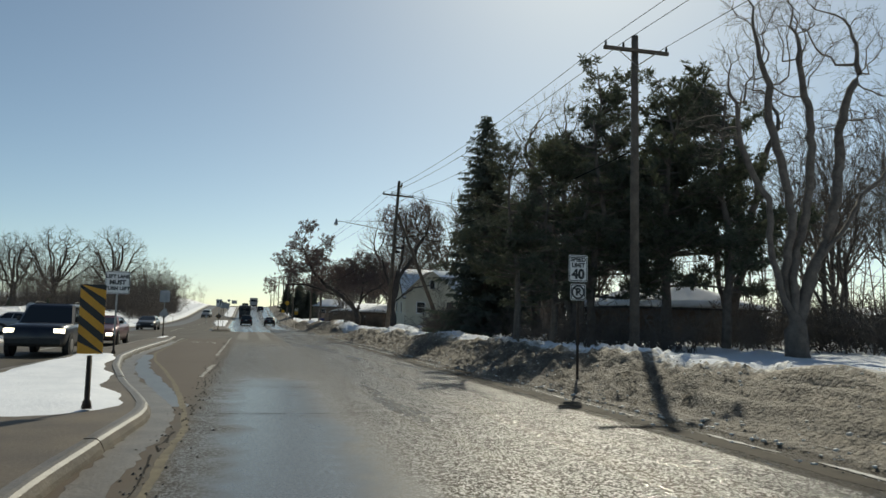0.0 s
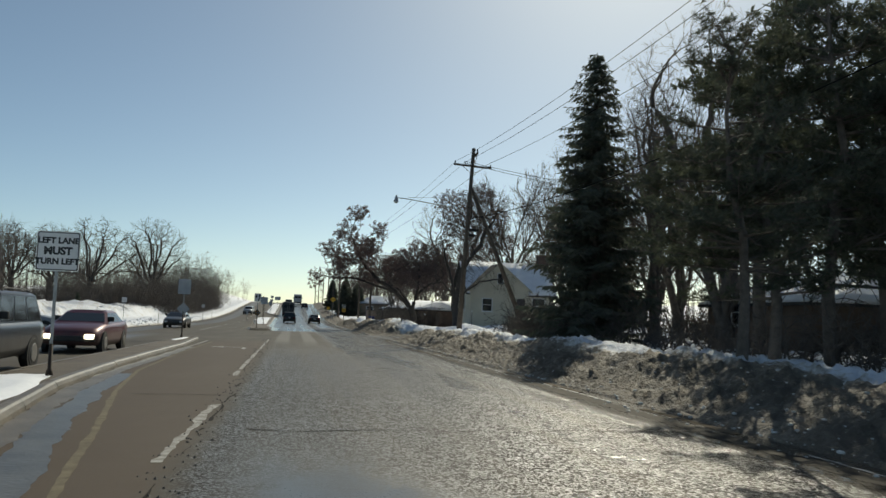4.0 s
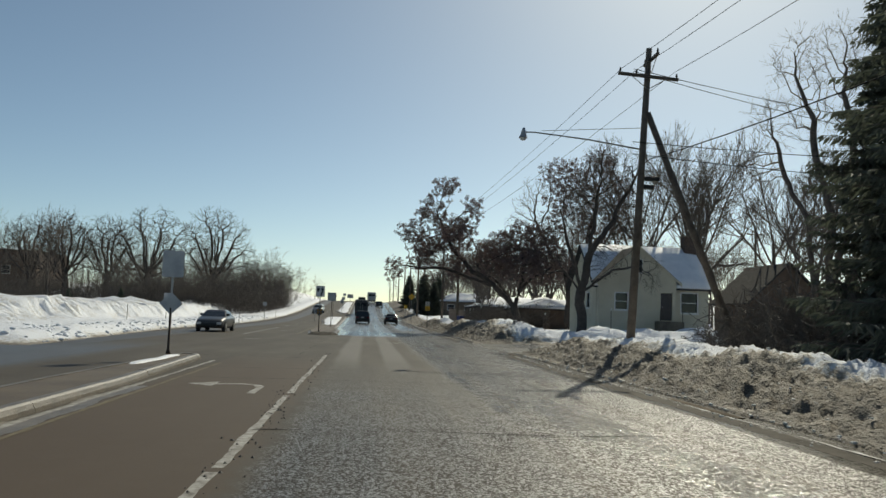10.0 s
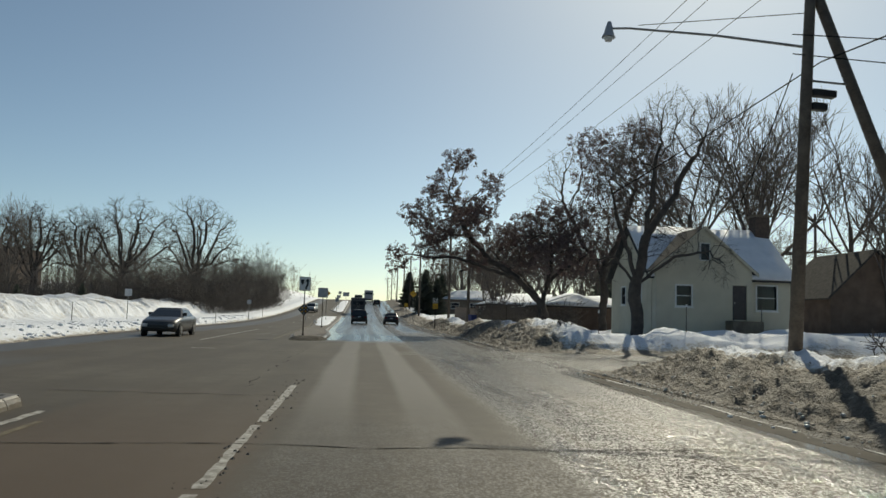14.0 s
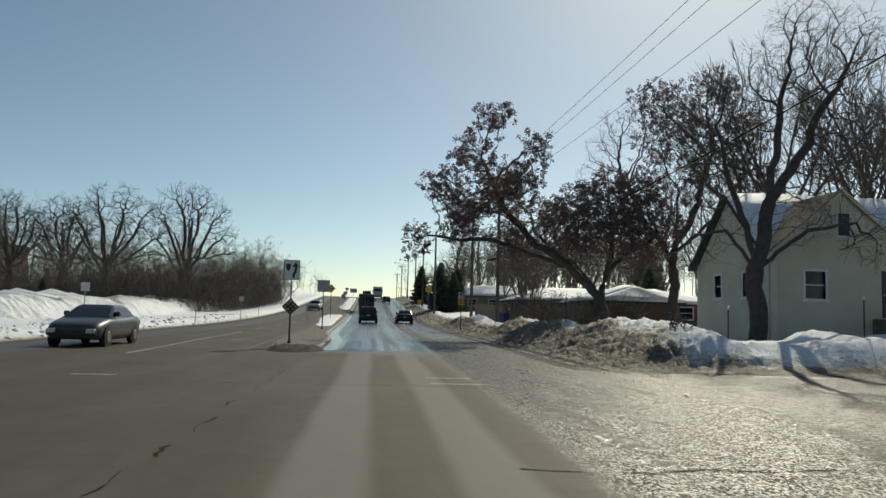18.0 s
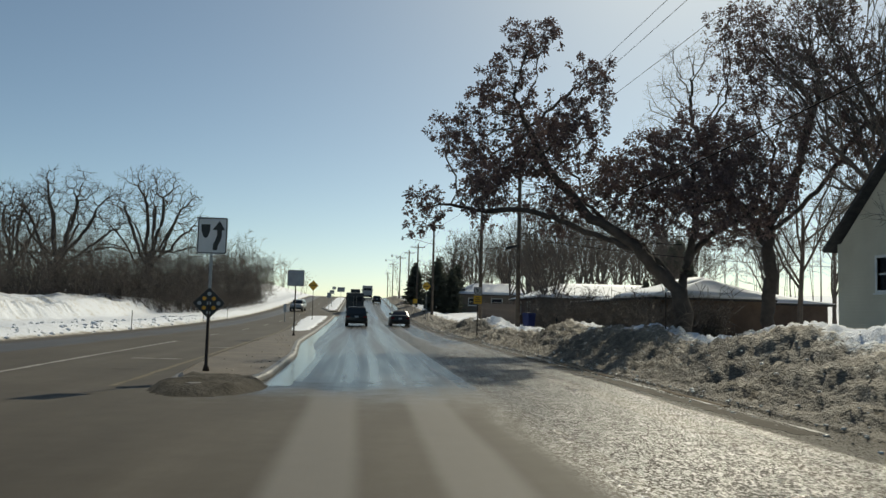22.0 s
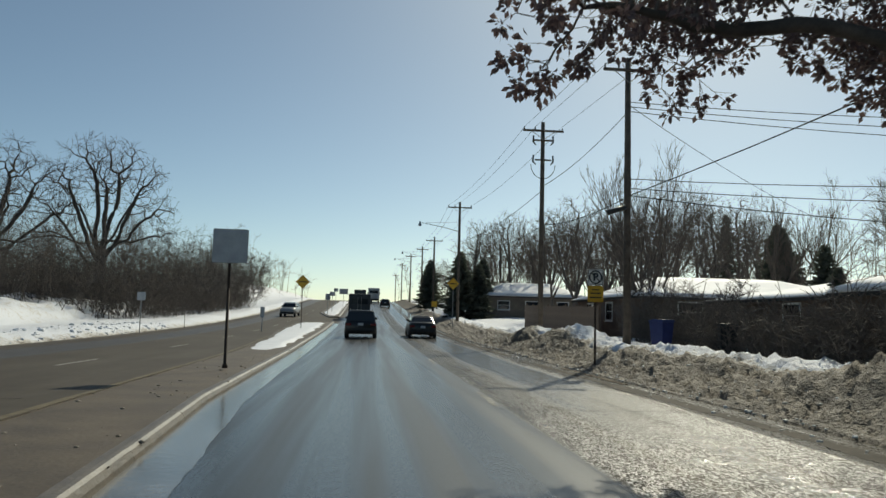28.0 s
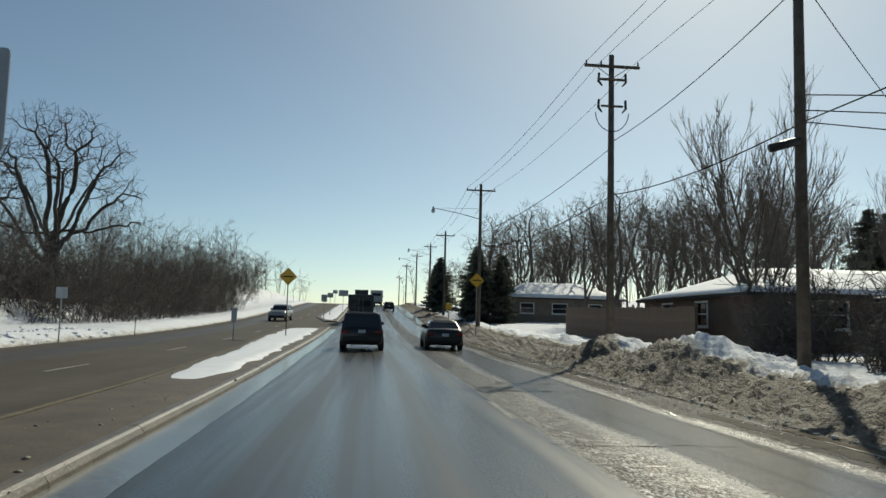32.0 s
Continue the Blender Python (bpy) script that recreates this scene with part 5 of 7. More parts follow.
# many-stemmed bare tree past the pines
stem_crown = [(-2.5, 0, 10.6, 1.5), (-0.8, 0.4, 11.0, 1.4), (0.4, 0, 11.8, 1.4), (1.8, 0, 9.0, 1.5), (3.4, 0.2, 10.2, 1.5), (-3.6, 0.3, 8.6, 1.2), (4.8, 0.4, 7.6, 1.3), (0.6, 0.6, 14.0, 1.5), (-1.4, 0.2, 13.4, 1.5), (3.0, 0.3, 12.8, 1.5)]
stem_tree = net_tree(347, [[(0, 0, -0.4), (-0.1, 0, 1.2), (-0.4, 0, 4.0), (-0.7, 0.1, 8.0), (-0.9, 0.2, 10.5)], [(-0.1, 0, 1.4), (-1.2, 0, 6.0), (-2.5, 0, 9.6)], [(-0.1, 0, 1.2), (0.4, 0.1, 5.0), (0.5, 0.1, 10.5)], [(0, 0, 0.8), (1.4, 0, 4.6), (2.0, 0, 8.0), (3.2, 0.2, 11.5)], [(1.0, 0, 3.4), (3.2, 0.2, 6.4), (4.4, 0.3, 7.4)]],
                     stem_crown, 0.44, 0.009, 0, 4, 0.75, 0.4, 0.55, 0.25, dense=60)
plant_net("bare_tree", stem_tree, at_ground(17.7, 22.5, 0, 0.87), "many-stemmed bare tree with thick grey limbs past the pines", M_BARK, M_TWIG)
past_spruce = plant_net("bare_tree", stem_tree, at_ground(18.9, 44.0, 130), "many-stemmed bare tree with thick grey limbs past the spruce", M_BARK, M_TWIG)
for x, y, rz, k in ((19.8, 52.5, 60, 0.95), (23.5, 57.0, 200, 1.0), (25.0, 37.0, 280, 0.95), (19.0, 60.6, 320, 0.9), (24.5, 62.0, 20, 1.05)):
    copy_thing(past_spruce, at_ground(x, y, rz, k))
tall_bare = tree_meshes(43, 18.0, dict(ELM, kids=(8, 7, 6, 4), rmin=0.015, caps=(0.2, 0.09, 0.04, 0.02)), 0.22)
plant("elm", tall_bare, [(26, 103, 1.16, 120), (29.5, 100, 1.08, 230), (33, 105, 1.12, 60), (37, 99, 1.0, 300), (21.5, 47, 0.84, 20)],
      "bare_tree", "tall bare tree with many upright stems behind houses", "bare trees beside the road")

tall_spruce = spruce_meshes(5, 14.6, 4.4, 0.62)
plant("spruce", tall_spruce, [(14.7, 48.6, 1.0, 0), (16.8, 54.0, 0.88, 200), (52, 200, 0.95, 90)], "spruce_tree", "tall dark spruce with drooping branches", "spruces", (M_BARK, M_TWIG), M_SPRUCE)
small_spruce = spruce_meshes(6, 8.2, 3.0, 1.2)
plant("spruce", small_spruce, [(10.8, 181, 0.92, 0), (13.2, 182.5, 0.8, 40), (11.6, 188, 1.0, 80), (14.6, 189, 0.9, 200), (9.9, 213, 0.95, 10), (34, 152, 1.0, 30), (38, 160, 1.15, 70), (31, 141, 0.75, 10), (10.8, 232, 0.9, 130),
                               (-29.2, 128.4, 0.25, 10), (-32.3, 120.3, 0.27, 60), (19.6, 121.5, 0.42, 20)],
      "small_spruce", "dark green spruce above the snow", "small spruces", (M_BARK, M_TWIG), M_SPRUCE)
PINES = [pine_meshes(7, 13.0, 4.2), pine_meshes(8, 13.0, 3.8)]
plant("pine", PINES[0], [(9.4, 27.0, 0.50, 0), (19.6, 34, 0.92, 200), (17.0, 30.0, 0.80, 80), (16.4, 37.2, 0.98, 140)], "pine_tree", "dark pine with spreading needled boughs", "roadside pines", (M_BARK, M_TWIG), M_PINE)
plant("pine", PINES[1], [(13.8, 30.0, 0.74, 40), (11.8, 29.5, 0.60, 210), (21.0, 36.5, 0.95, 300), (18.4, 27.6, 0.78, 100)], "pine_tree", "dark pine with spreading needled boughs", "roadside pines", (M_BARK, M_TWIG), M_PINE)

# ---- utility poles and wires ----
def utility_pole(x, y, h, label, arm=2.4, arm_z=None, second=0.0, lamp=None, brace=False, double=False, lean=0.0, turn=0.0, junction=False):
    z0 = ground_height(x, y)[0] - 0.2
    t = thing("utility_pole", pose(x, y, z0, 0, lean, turn), label, "utility pole", "poles along the road")
    bm = bmesh.new()
    tube(bm, [(0, 0, 0), (0, 0, h * 0.5), (0, 0, h)], [0.17, 0.145, 0.115], 10)
    part("pole", bm, M_POLE, t, smooth=True)
    az = arm_z or h - 0.55
    arms = [(az, arm, 0.06)] if arm else []
    if double:
        arms.append((az + 0.75, arm * 0.62, 90))
    for z, w, rot_ in arms:
        bm = bmesh.new()
        m = pose(0, 0, z, 0, 0, 90 if rot_ == 90 else 0)
        box(bm, -w / 2, w / 2, -0.17, -0.06, -0.06, 0.06, m, 0.01)
        arm_ob = part("crossarm", bm, M_POLE, t)
        for sx in (-0.46, 0.46) if rot_ == 90 else (-0.47, -0.2, 0.47):
            bm = bmesh.new()
            tube(bm, [m @ Vector((sx * w, -0.11, 0.06)), m @ Vector((sx * w, -0.11, 0.14)), m @ Vector((sx * w, -0.11, 0.17)), m @ Vector((sx * w, -0.11, 0.24))], [0.02, 0.05, 0.035, 0.03], 7)
            part("insulator", bm, M_BLACK, arm_ob, "dark ceramic insulator")
        for sg in (-1, 1):
            bm = bmesh.new()
            tube(bm, [m @ Vector((sg * w * 0.3, -0.17, -0.04)), m @ Vector((0, -0.16, -0.55))], 0.018, 4)
            part("brace", bm, M_METAL, arm_ob)
    if second:
        bm = bmesh.new()
        box(bm, -0.65, 0.65, -0.17, -0.08, h - second - 0.05, h - second + 0.05, None, 0.01)
        part("lower_crossarm", bm, M_POLE, t)
        for sg in (-1, 1):
            for dz in (0.0, -1.2):
                bm = bmesh.new()
                tube(bm, [(sg * 0.6, -0.12, h - second + dz + 0.28), (sg * 0.62, -0.12, h - second + dz - 0.1), (sg * 0.45, -0.12, h - second + dz - 0.3)], [0.05, 0.06, 0.03], 6)
                part("cutout_fuse", bm, M_BLACK, t)
        bm = bmesh.new()
        pts = [(0.75 * math.cos(a), -0.12, h - second - 1.5 + 0.85 * math.sin(a)) for a in [math.pi * (1 + k / 10) for k in range(11)]]
        tube(bm, pts, 0.02, 4)
        part("jumper_cable", bm, M_WIRE, t)
        bm = bmesh.new()
        box(bm, -0.5, 0.5, -0.16, -0.08, h - second - 1.25, h - second - 1.16, None, 0.01)
        part("fuse_bracket", bm, M_POLE, t)
    if lamp:
        lx, ly, lz = lamp
        bm = bmesh.new()
        tube(bm, [(0, 0, lz - 0.75), (lx * 0.45, ly * 0.45, lz - 0.33), (lx * 0.9, ly * 0.9, lz - 0.02), (lx, ly, lz)], [0.035, 0.032, 0.03, 0.03], 6)
        part("lamp_arm", bm, M_METAL, t)
        bm = bmesh.new()
        tube(bm, [(0, 0, lz + 0.15), (lx * 0.85, ly * 0.85, lz + 0.05)], 0.012, 4)
        part("arm_stay", bm, M_METAL, t)
        bm = bmesh.new()
        sg = -1 if lx < 0 else 1
        tube(bm, [(lx + sg * 0.05, ly, lz + 0.18), (lx + sg * 0.05, ly, lz + 0.05), (lx + sg * 0.05, ly, lz - 0.12), (lx + sg * 0.05, ly, lz - 0.26)], [0.05, 0.09, 0.13, 0.19], 10)
        head = part("lamp_head", bm, M_SIGN_BACK, t, "grey street lamp head")
        bm = bmesh.new()
        tube(bm, [(lx + sg * 0.05, ly, lz - 0.25), (lx + sg * 0.05, ly, lz - 0.36)], [0.15, 0.09], 10)
        part("refractor", bm, M_SIGN_WHITE, head, "unlit glass refractor", True)
    if brace:
        bm = bmesh.new()
        tube(bm, [(0.1, 0, h * 0.78), (4.6, 0.4, 0.3)], [0.13, 0.17], 8)
        part("push_brace", bm, M_POLE, t, "leaning wooden push brace", True)
        for z, w in ((6.75, 0.62), (6.4, 0.4)):
            bm = bmesh.new()
            box(bm, 0.12, 0.12 + w, -0.13, 0.1, z - 0.09, z + 0.09, None, 0.03)
            part("cable_box", bm, M_BLACK, t, "dark cable junction box")
        bm = bmesh.new()
        tube(bm, [(0.0, 0.0, 7.05), (1.2, 0.1, 7.1)], 0.03, 5)
        part("standoff_bracket", bm, M_METAL, t)
    if junction:
        bm = bmesh.new()
        tube(bm, [(-0.95, -0.25, 5.6), (-0.15, -0.2, 5.85)], 0.11, 8)
        part("splice_case", bm, M_BLACK, t, "black cable splice case", True)
    return z0


P = {}
for key, x, y, h, kw in (
        ("a", 12.4, 23.75, 11.0, dict(label="weathered wooden utility pole among the pines", arm=2.4)),
        ("b", 10.6, 61.0, 12.1, dict(label="wooden utility pole with street lamp and push brace", arm=2.5, arm_z=10.9, lean=3.0, double=True, lamp=(-4.45, 2.15, 8.65), brace=True)),
        ("n", 10.8, 122.3, 12.3, dict(label="thick wooden utility pole with black cable case", arm=2.2, junction=True)),
        ("c", 10.4, 136.8, 13.1, dict(label="wooden utility pole with fuses below the crossarm", arm=2.5, second=1.15)),
        ("d", 9.0, 167.7, 12.1, dict(label="wooden utility pole with street lamp arm", arm=2.4, lamp=(-3.9, 0.0, 9.9))),
        ("e", 9.6, 204.0, 11.0, dict(label="distant wooden utility pole beside the road", arm=2.4)),
        ("f", 9.4, 226.0, 10.5, dict(label="distant wooden utility pole with lamp arm", arm=2.0, lamp=(-3.4, 0.0, 9.4))),
        ("g", 9.2, 258.0, 10.5, dict(label="distant wooden utility pole with lamp arm", arm=2.2, lamp=(-3.4, 0.0, 9.4))),
        ("h", 9.0, 296.0, 10.0, dict(label="distant wooden utility pole beside the road", arm=2.2)),
        ("i", 9.0, 340.0, 9.5, dict(label="distant wooden utility pole beside the road", arm=2.2))):
    P[key] = (x, y, utility_pole(x, y, h, **kw), h)


def wire(a, b, sag, r=0.013, label="black overhead wire slung between poles"):
    bm = bmesh.new()
    a, b = Vector(a), Vector(b)
    tube(bm, [a.lerp(b, k / 12) - Vector((0, 0, sag * 4 * (k / 12) * (1 - k / 12))) for k in range(13)], r, 4)
    return tagged(mesh_ob("overhead_wire", bm, M_WIRE, True), label, "wire", "overhead wires")


def line(k1, k2, dx, dz1, dz2, sag, r=0.013):
    x1, y1, z1, h1 = P[k1]
    x2, y2, z2, h2 = P[k2]
    x1 += 0.58 if k1 == "b" else 0.0
    x2 += 0.58 if k2 == "b" else 0.0
    wire((x1 + dx, y1 - 0.11, z1 + h1 + dz1), (x2 + dx, y2 - 0.11, z2 + h2 + dz2), sag, r)


for k1, k2, d1, d2 in (("a", "b", -0.3, -0.95), ("b", "c", -0.95, -0.3), ("c", "d", -0.3, -0.3), ("d", "e", -0.3, -0.3), ("e", "f", -0.3, -0.3), ("f", "g", -0.3, -0.3), ("g", "h", -0.3, -0.3), ("h", "i", -0.3, -0.3)):
    for dx in (-1.12, -0.48, 1.12):
        line(k1, k2, dx, d1, d2, 0.5)
x0, y0, z0, h0 = P["a"]
for dx in (-1.12, -0.48, 1.12):
    wire((x0 + dx, y0 - 0.1, z0 + h0 - 0.3), (x0 + dx, -20, z0 + h0 - 0.3), 0.5)
for k1, k2, d1, d2, s in (("b", "n", -4.6, -5.9, 0.7), ("n", "c", -5.9, -6.3, 0.3), ("c", "d", -6.3, -5.2, 0.6), ("c", "d", -4.1, -4.0, 0.5), ("a", "b", -3.9, -4.6, 0.6), ("n", "c", -2.2, -3.9, 0.3)):
    line(k1, k2, 0.1, d1, d2, s, 0.02)
xn, yn, zn, hn = P["n"]
for dz, ex, ey, ez in ((-1.9, 42, 112, 9.5), (-2.1, 42, 113, 9.0), (-2.3, 42, 114, 8.6), (-5.2, 40, 108, 7.2), (-5.6, 40, 110, 6.6), (-5.9, 40, 112, 5.0), (-2.0, 40, 150, 9.0)):
    wire((xn, yn, zn + hn + dz), (ex, ey, ez), 0.7, 0.016)
xb, yb, zb, hb = P["b"]
for dz, ex, ey, ez in ((-0.9, 44, 66, 10.5), (-1.0, 44, 69, 10.3), (-3.9, 44, 50, 7.5), (-4.4, 44, 54, 7.0), (-4.9, 20.5, 88.6, 4.6)):
    wire((xb, yb, zb + hb + dz), (ex, ey, ez), 0.7, 0.015)
for ex, ey in ((44, 67), (42, 112)):
    utility_pole(ex, ey, 10.8, "wooden utility pole of a side street", arm=2.0)


# ---- road signs ----
def panel_outline(w, h, r=0.04, n=4):
    pts = []
    for cx, cz, a0 in ((w / 2 - r, h / 2 - r, 0), (-w / 2 + r, h / 2 - r, 90), (-w / 2 + r, -h / 2 + r, 180), (w / 2 - r, -h / 2 + r, 270)):
        for k in range(n + 1):
            a = radians(a0 + 90 * k / n)
            pts.append((cx + r * math.cos(a), cz + r * math.sin(a)))
    return pts


def text_part(s, size, mat, parent, x, z, y=-0.012, name="lettering"):
    """Letters that face the -y side of the sign."""
    cu = bpy.data.curves.new("lettering", "FONT")
    cu.body, cu.size, cu.align_x, cu.align_y = s, size, "CENTER", "CENTER"
    cu.extrude = 0.001
    cu.offset = 0.006 * size / 0.12
    tmp = bpy.data.objects.new("lettering", cu)
    me = bpy.data.meshes.new_from_object(tmp)
    bpy.data.objects.remove(tmp)
    bpy.data.curves.remove(cu)
    me.materials.clear()
    me.materials.append(mat)
    ob = new(name, me)
    ob.parent = parent
    ob.matrix_basis = pose(x, y, z, 90, 0, 0)
    return ob


def flat(name, outline, mat, parent, cx, cz, y, depth=0.002, label="", rot=0.0):
    bm = bmesh.new()
    prism(bm, outline, -depth, 0, pose(cx, y, cz, 0, rot, 0))
    return part(name, bm, mat, parent, label)


def ring(r0, r1, n=28):
    out = [(r1 * math.cos(6.2832 * k / n), r1 * math.sin(6.2832 * k / n)) for k in range(n)]
    return out


def sign_post(x, y, h, name, label, z=None, post=M_METAL, turn=0.0, r=0.028, lower=0.0):
    z0 = prof(y) if z is None else z
    t = thing(name, pose(x, y, z0, 0, 0, turn), label, "road sign", "road signs")
    bm = bmesh.new()
    prism(bm, [(-0.03, -0.0), (-0.012, 0.0), (-0.012, 0.022), (0.012, 0.022), (0.012, 0.0), (0.03, 0.0), (0.03, -0.006), (0.0, -0.006), (-0.03, -0.006)][::-1], 0, h,
          Matrix(((1, 0, 0, 0), (0, 0, 1, 0), (0, 1, 0, 0), (0, 0, 0, 1))))
    part("post", bm, post, t)
    if lower:
        bm = bmesh.new()
        tube(bm, [(0, 0.01, 0), (0, 0.01, 0.10), (0, 0.01, 0.12), (0, 0.01, lower)], [0.07, 0.055, 0.038, 0.034], 8)
        part("post_sleeve", bm, M_DARK_METAL, t, "rusty steel post sleeve", True)
    return t


def plate(t, w, h, cz, mat, border=None, name="panel", r=0.04, rot=0.0, y=-0.008, back=True, cx=0.0):
    p = flat(name, panel_outline(w, h, r), mat, t, cx, cz, y, 0.004, "", rot)
    if back:
        flat("panel_back", panel_outline(w * 0.998, h * 0.998, r), M_SIGN_BACK, p, cx, cz, y + 0.006, 0.005, "bare aluminium back", rot)
    if border:
        bm = bmesh.new()
        o = panel_outline(w - 0.03, h - 0.03, r * 0.8)
        i = panel_outline(w - 0.065, h - 0.065, r * 0.6)
        m = pose(cx, y - 0.0045, cz, 0, rot, 0)
        vo = [bm.verts.new(m @ Vector((a, 0, b))) for a, b in o]
        vi = [bm.verts.new(m @ Vector((a, 0, b))) for a, b in i]
        n = len(vo)
        for k in range(n):
            bm.faces.new((vo[k], vo[(k + 1) % n], vi[(k + 1) % n], vi[k]))
        r_ = bmesh.ops.extrude_face_region(bm, geom=bm.faces[:])
        bmesh.ops.translate(bm, vec=(0, -0.001, 0), verts=[v for v in r_["geom"] if isinstance(v, bmesh.types.BMVert)])
        part("border", bm, border, p)
    return p


def keep_right_arrow(p, cz):
    k = 0.61 / 0.66
    sh = [(-0.25 * k, 0.25 * k), (-0.05 * k, 0.25 * k), (-0.055 * k, 0.10 * k), (-0.10 * k, -0.03 * k), (-0.145 * k, -0.055 * k), (-0.19 * k, -0.03 * k), (-0.24 * k, 0.10 * k)]
    flat("median_symbol", sh, M_BLACK, p, 0, cz, -0.0125)
    ar = [(0.02, -0.30), (0.11, -0.30), (0.12, -0.20), (0.17, -0.10), (0.195, 0.0), (0.19, 0.12), (0.26, 0.12), (0.135, 0.31), (0.0, 0.12), (0.09, 0.12), (0.095, 0.0), (0.065, -0.08), (0.02, -0.18)]
    flat("arrow_symbol", ar, M_BLACK, p, 0, cz, -0.0125)


# striped hazard marker on the first island
t = sign_post(-2.1, 11.7, 0.72, "hazard_marker_sign", "tall hazard panel with slanting black and orange stripes", 0.16, M_DARK_METAL, lower=0.72)
p = plate(t, 0.33, 0.95, 1.22, M_ORANGE, name="panel", r=0.03)
for k in range(5):
    z = 0.80 + 0.245 * k
    lo, hi = z - 0.02, z + 0.10
    o = []
    for u, w in ((-0.165, lo + 0.13), (0.165, lo - 0.14), (0.165, hi - 0.14), (-0.165, hi + 0.13)):
        o.append((u, max(0.745, min(1.695, w)) - 1.22))
    flat("stripe", o, M_BLACK, p, 0, 1.22, -0.0125)

t = sign_post(-4.3, 28.1, 2.75, "lane_sign", "white left-lane-must-turn sign on a steel post", 0.16, M_METAL, lower=0.6)
p = plate(t, 0.78, 0.76, 2.36, M_SIGN_WHITE, M_BLACK)
for s, z, sz in (("LEFT LANE", 0.20, 0.155), ("MUST", 0.0, 0.20), ("TURN LEFT", -0.20, 0.155)):
    text_part(s, sz, M_BLACK, p, 0, 2.36 + z)

# sign backs on the narrow island tip
t = sign_post(-5.3, 53.8, 3.0, "island_sign", "grey-backed sign above a diamond plate on the island tip", 0.16, M_METAL, lower=1.3)
plate(t, 0.61, 0.76, 2.55, M_SIGN_BACK)
plate(t, 0.46, 0.46, 1.42, M_SIGN_BACK, rot=45, name="diamond_plate", r=0.02)

# keep-right sign and nine-button marker
t = sign_post(-3.0, 85.75, 3.1, "keep_right_sign", "white arrow sign above a black diamond marker with reflector buttons", 0.16, M_METAL, lower=1.45)
p = plate(t, 0.61, 0.76, 2.77, M_SIGN_WHITE, M_BLACK)
keep_right_arrow(p, 2.77)
q = plate(t, 0.46, 0.46, 1.38, M_BLACK, rot=45, name="diamond_plate", r=0.02)
for i in range(3):
    for j in range(3):
        u, w = (i - 1) * 0.135, (j - 1) * 0.135
        flat("reflector_button", ring(0, 0.042, 12), M_ORANGE if (i + j) % 2 else M_SIGN_BACK, q, (u + w) * 0.7071, 1.38 + (w - u) * 0.7071, -0.0125, 0.006)

t = sign_post(-3.25, 109.85, 3.3, "road_sign_back", "plain grey back of a large sign on a brown post", 0.16, M_DARK_METAL, lower=1.9)
plate(t, 0.84, 0.82, 2.92, M_SIGN_BACK)


def symbol_sign(x, y, z, h, post_mat):
    t = sign_post(x, y, h, "warning_sign", "yellow diamond warning sign with a black symbol", z, post_mat)
    p = plate(t, 0.76, 0.76, h - 0.35, M_SIGN_YELLOW, M_BLACK, rot=45, r=0.05)
    o = [(-0.34, 0), (-0.2, 0.06), (-0.2, 0.03), (-0.08, 0.03), (0, 0.075), (0.08, 0.03), (0.2, 0.03), (0.2, 0.06), (0.34, 0), (0.2, -0.06), (0.2, -0.035), (-0.2, -0.035), (-0.2, -0.06)]
    flat("bar_symbol", o, M_BLACK, p, 0, h - 0.35, -0.0135)
    return t


symbol_sign(-4.87, 151.5, prof(151.5) + 0.16, 3.9, M_DARK_METAL)
symbol_sign(7.37, 157.2, prof(157.2) + 0.3, 4.1, M_METAL)

t = sign_post(7.24, 16.58, 2.8, "speed_limit_sign", "white speed limit 40 sign above a no-parking plate", 0.25, M_DARK_METAL)
p = plate(t, 0.46, 0.61, 2.50, M_SIGN_WHITE, M_BLACK)
for s, z, sz in (("SPEED", 0.20, 0.135), ("LIMIT", 0.07, 0.135), ("40", -0.14, 0.30)):
    text_part(s, sz, M_BLACK, p, 0, 2.50 + z)


def no_parking(t, cz, w=0.46):
    p = plate(t, w, w, cz, M_SIGN_WHITE, M_BLACK)
    text_part("P", w * 0.62, M_BLACK, p, 0, cz)
    bm = bmesh.new()
    tube(bm, [(w * 0.38 * math.cos(a), -0.0135, cz + w * 0.38 * math.sin(a)) for a in [6.2832 * k / 28 for k in range(29)]], 0.022, 5)
    part("prohibition_ring", bm, M_BLACK, p)
    bm = bmesh.new()
    tube(bm, [(-w * 0.27, -0.016, cz + w * 0.27), (w * 0.27, -0.016, cz - w * 0.27)], 0.016, 5)
    part("prohibition_bar", bm, M_BLACK, p)


no_parking(t, 1.96, 0.37)
t = sign_post(6.55, 112.5, 2.7, "no_parking_sign", "no-parking sign with a yellow plate below", 0.28, M_DARK_METAL)
no_parking(t, 2.48)
p = plate(t, 0.46, 0.46, 2.0, M_SIGN_YELLOW, None, "yellow_plate")
for k, w in ((0.12, 0.20), (0.02, 0.30), (-0.1, 0.34)):
    flat("lettering_bar", panel_outline(w, 0.035, 0.005, 1), M_BLACK, p, 0, 2.0 + k, -0.0125)
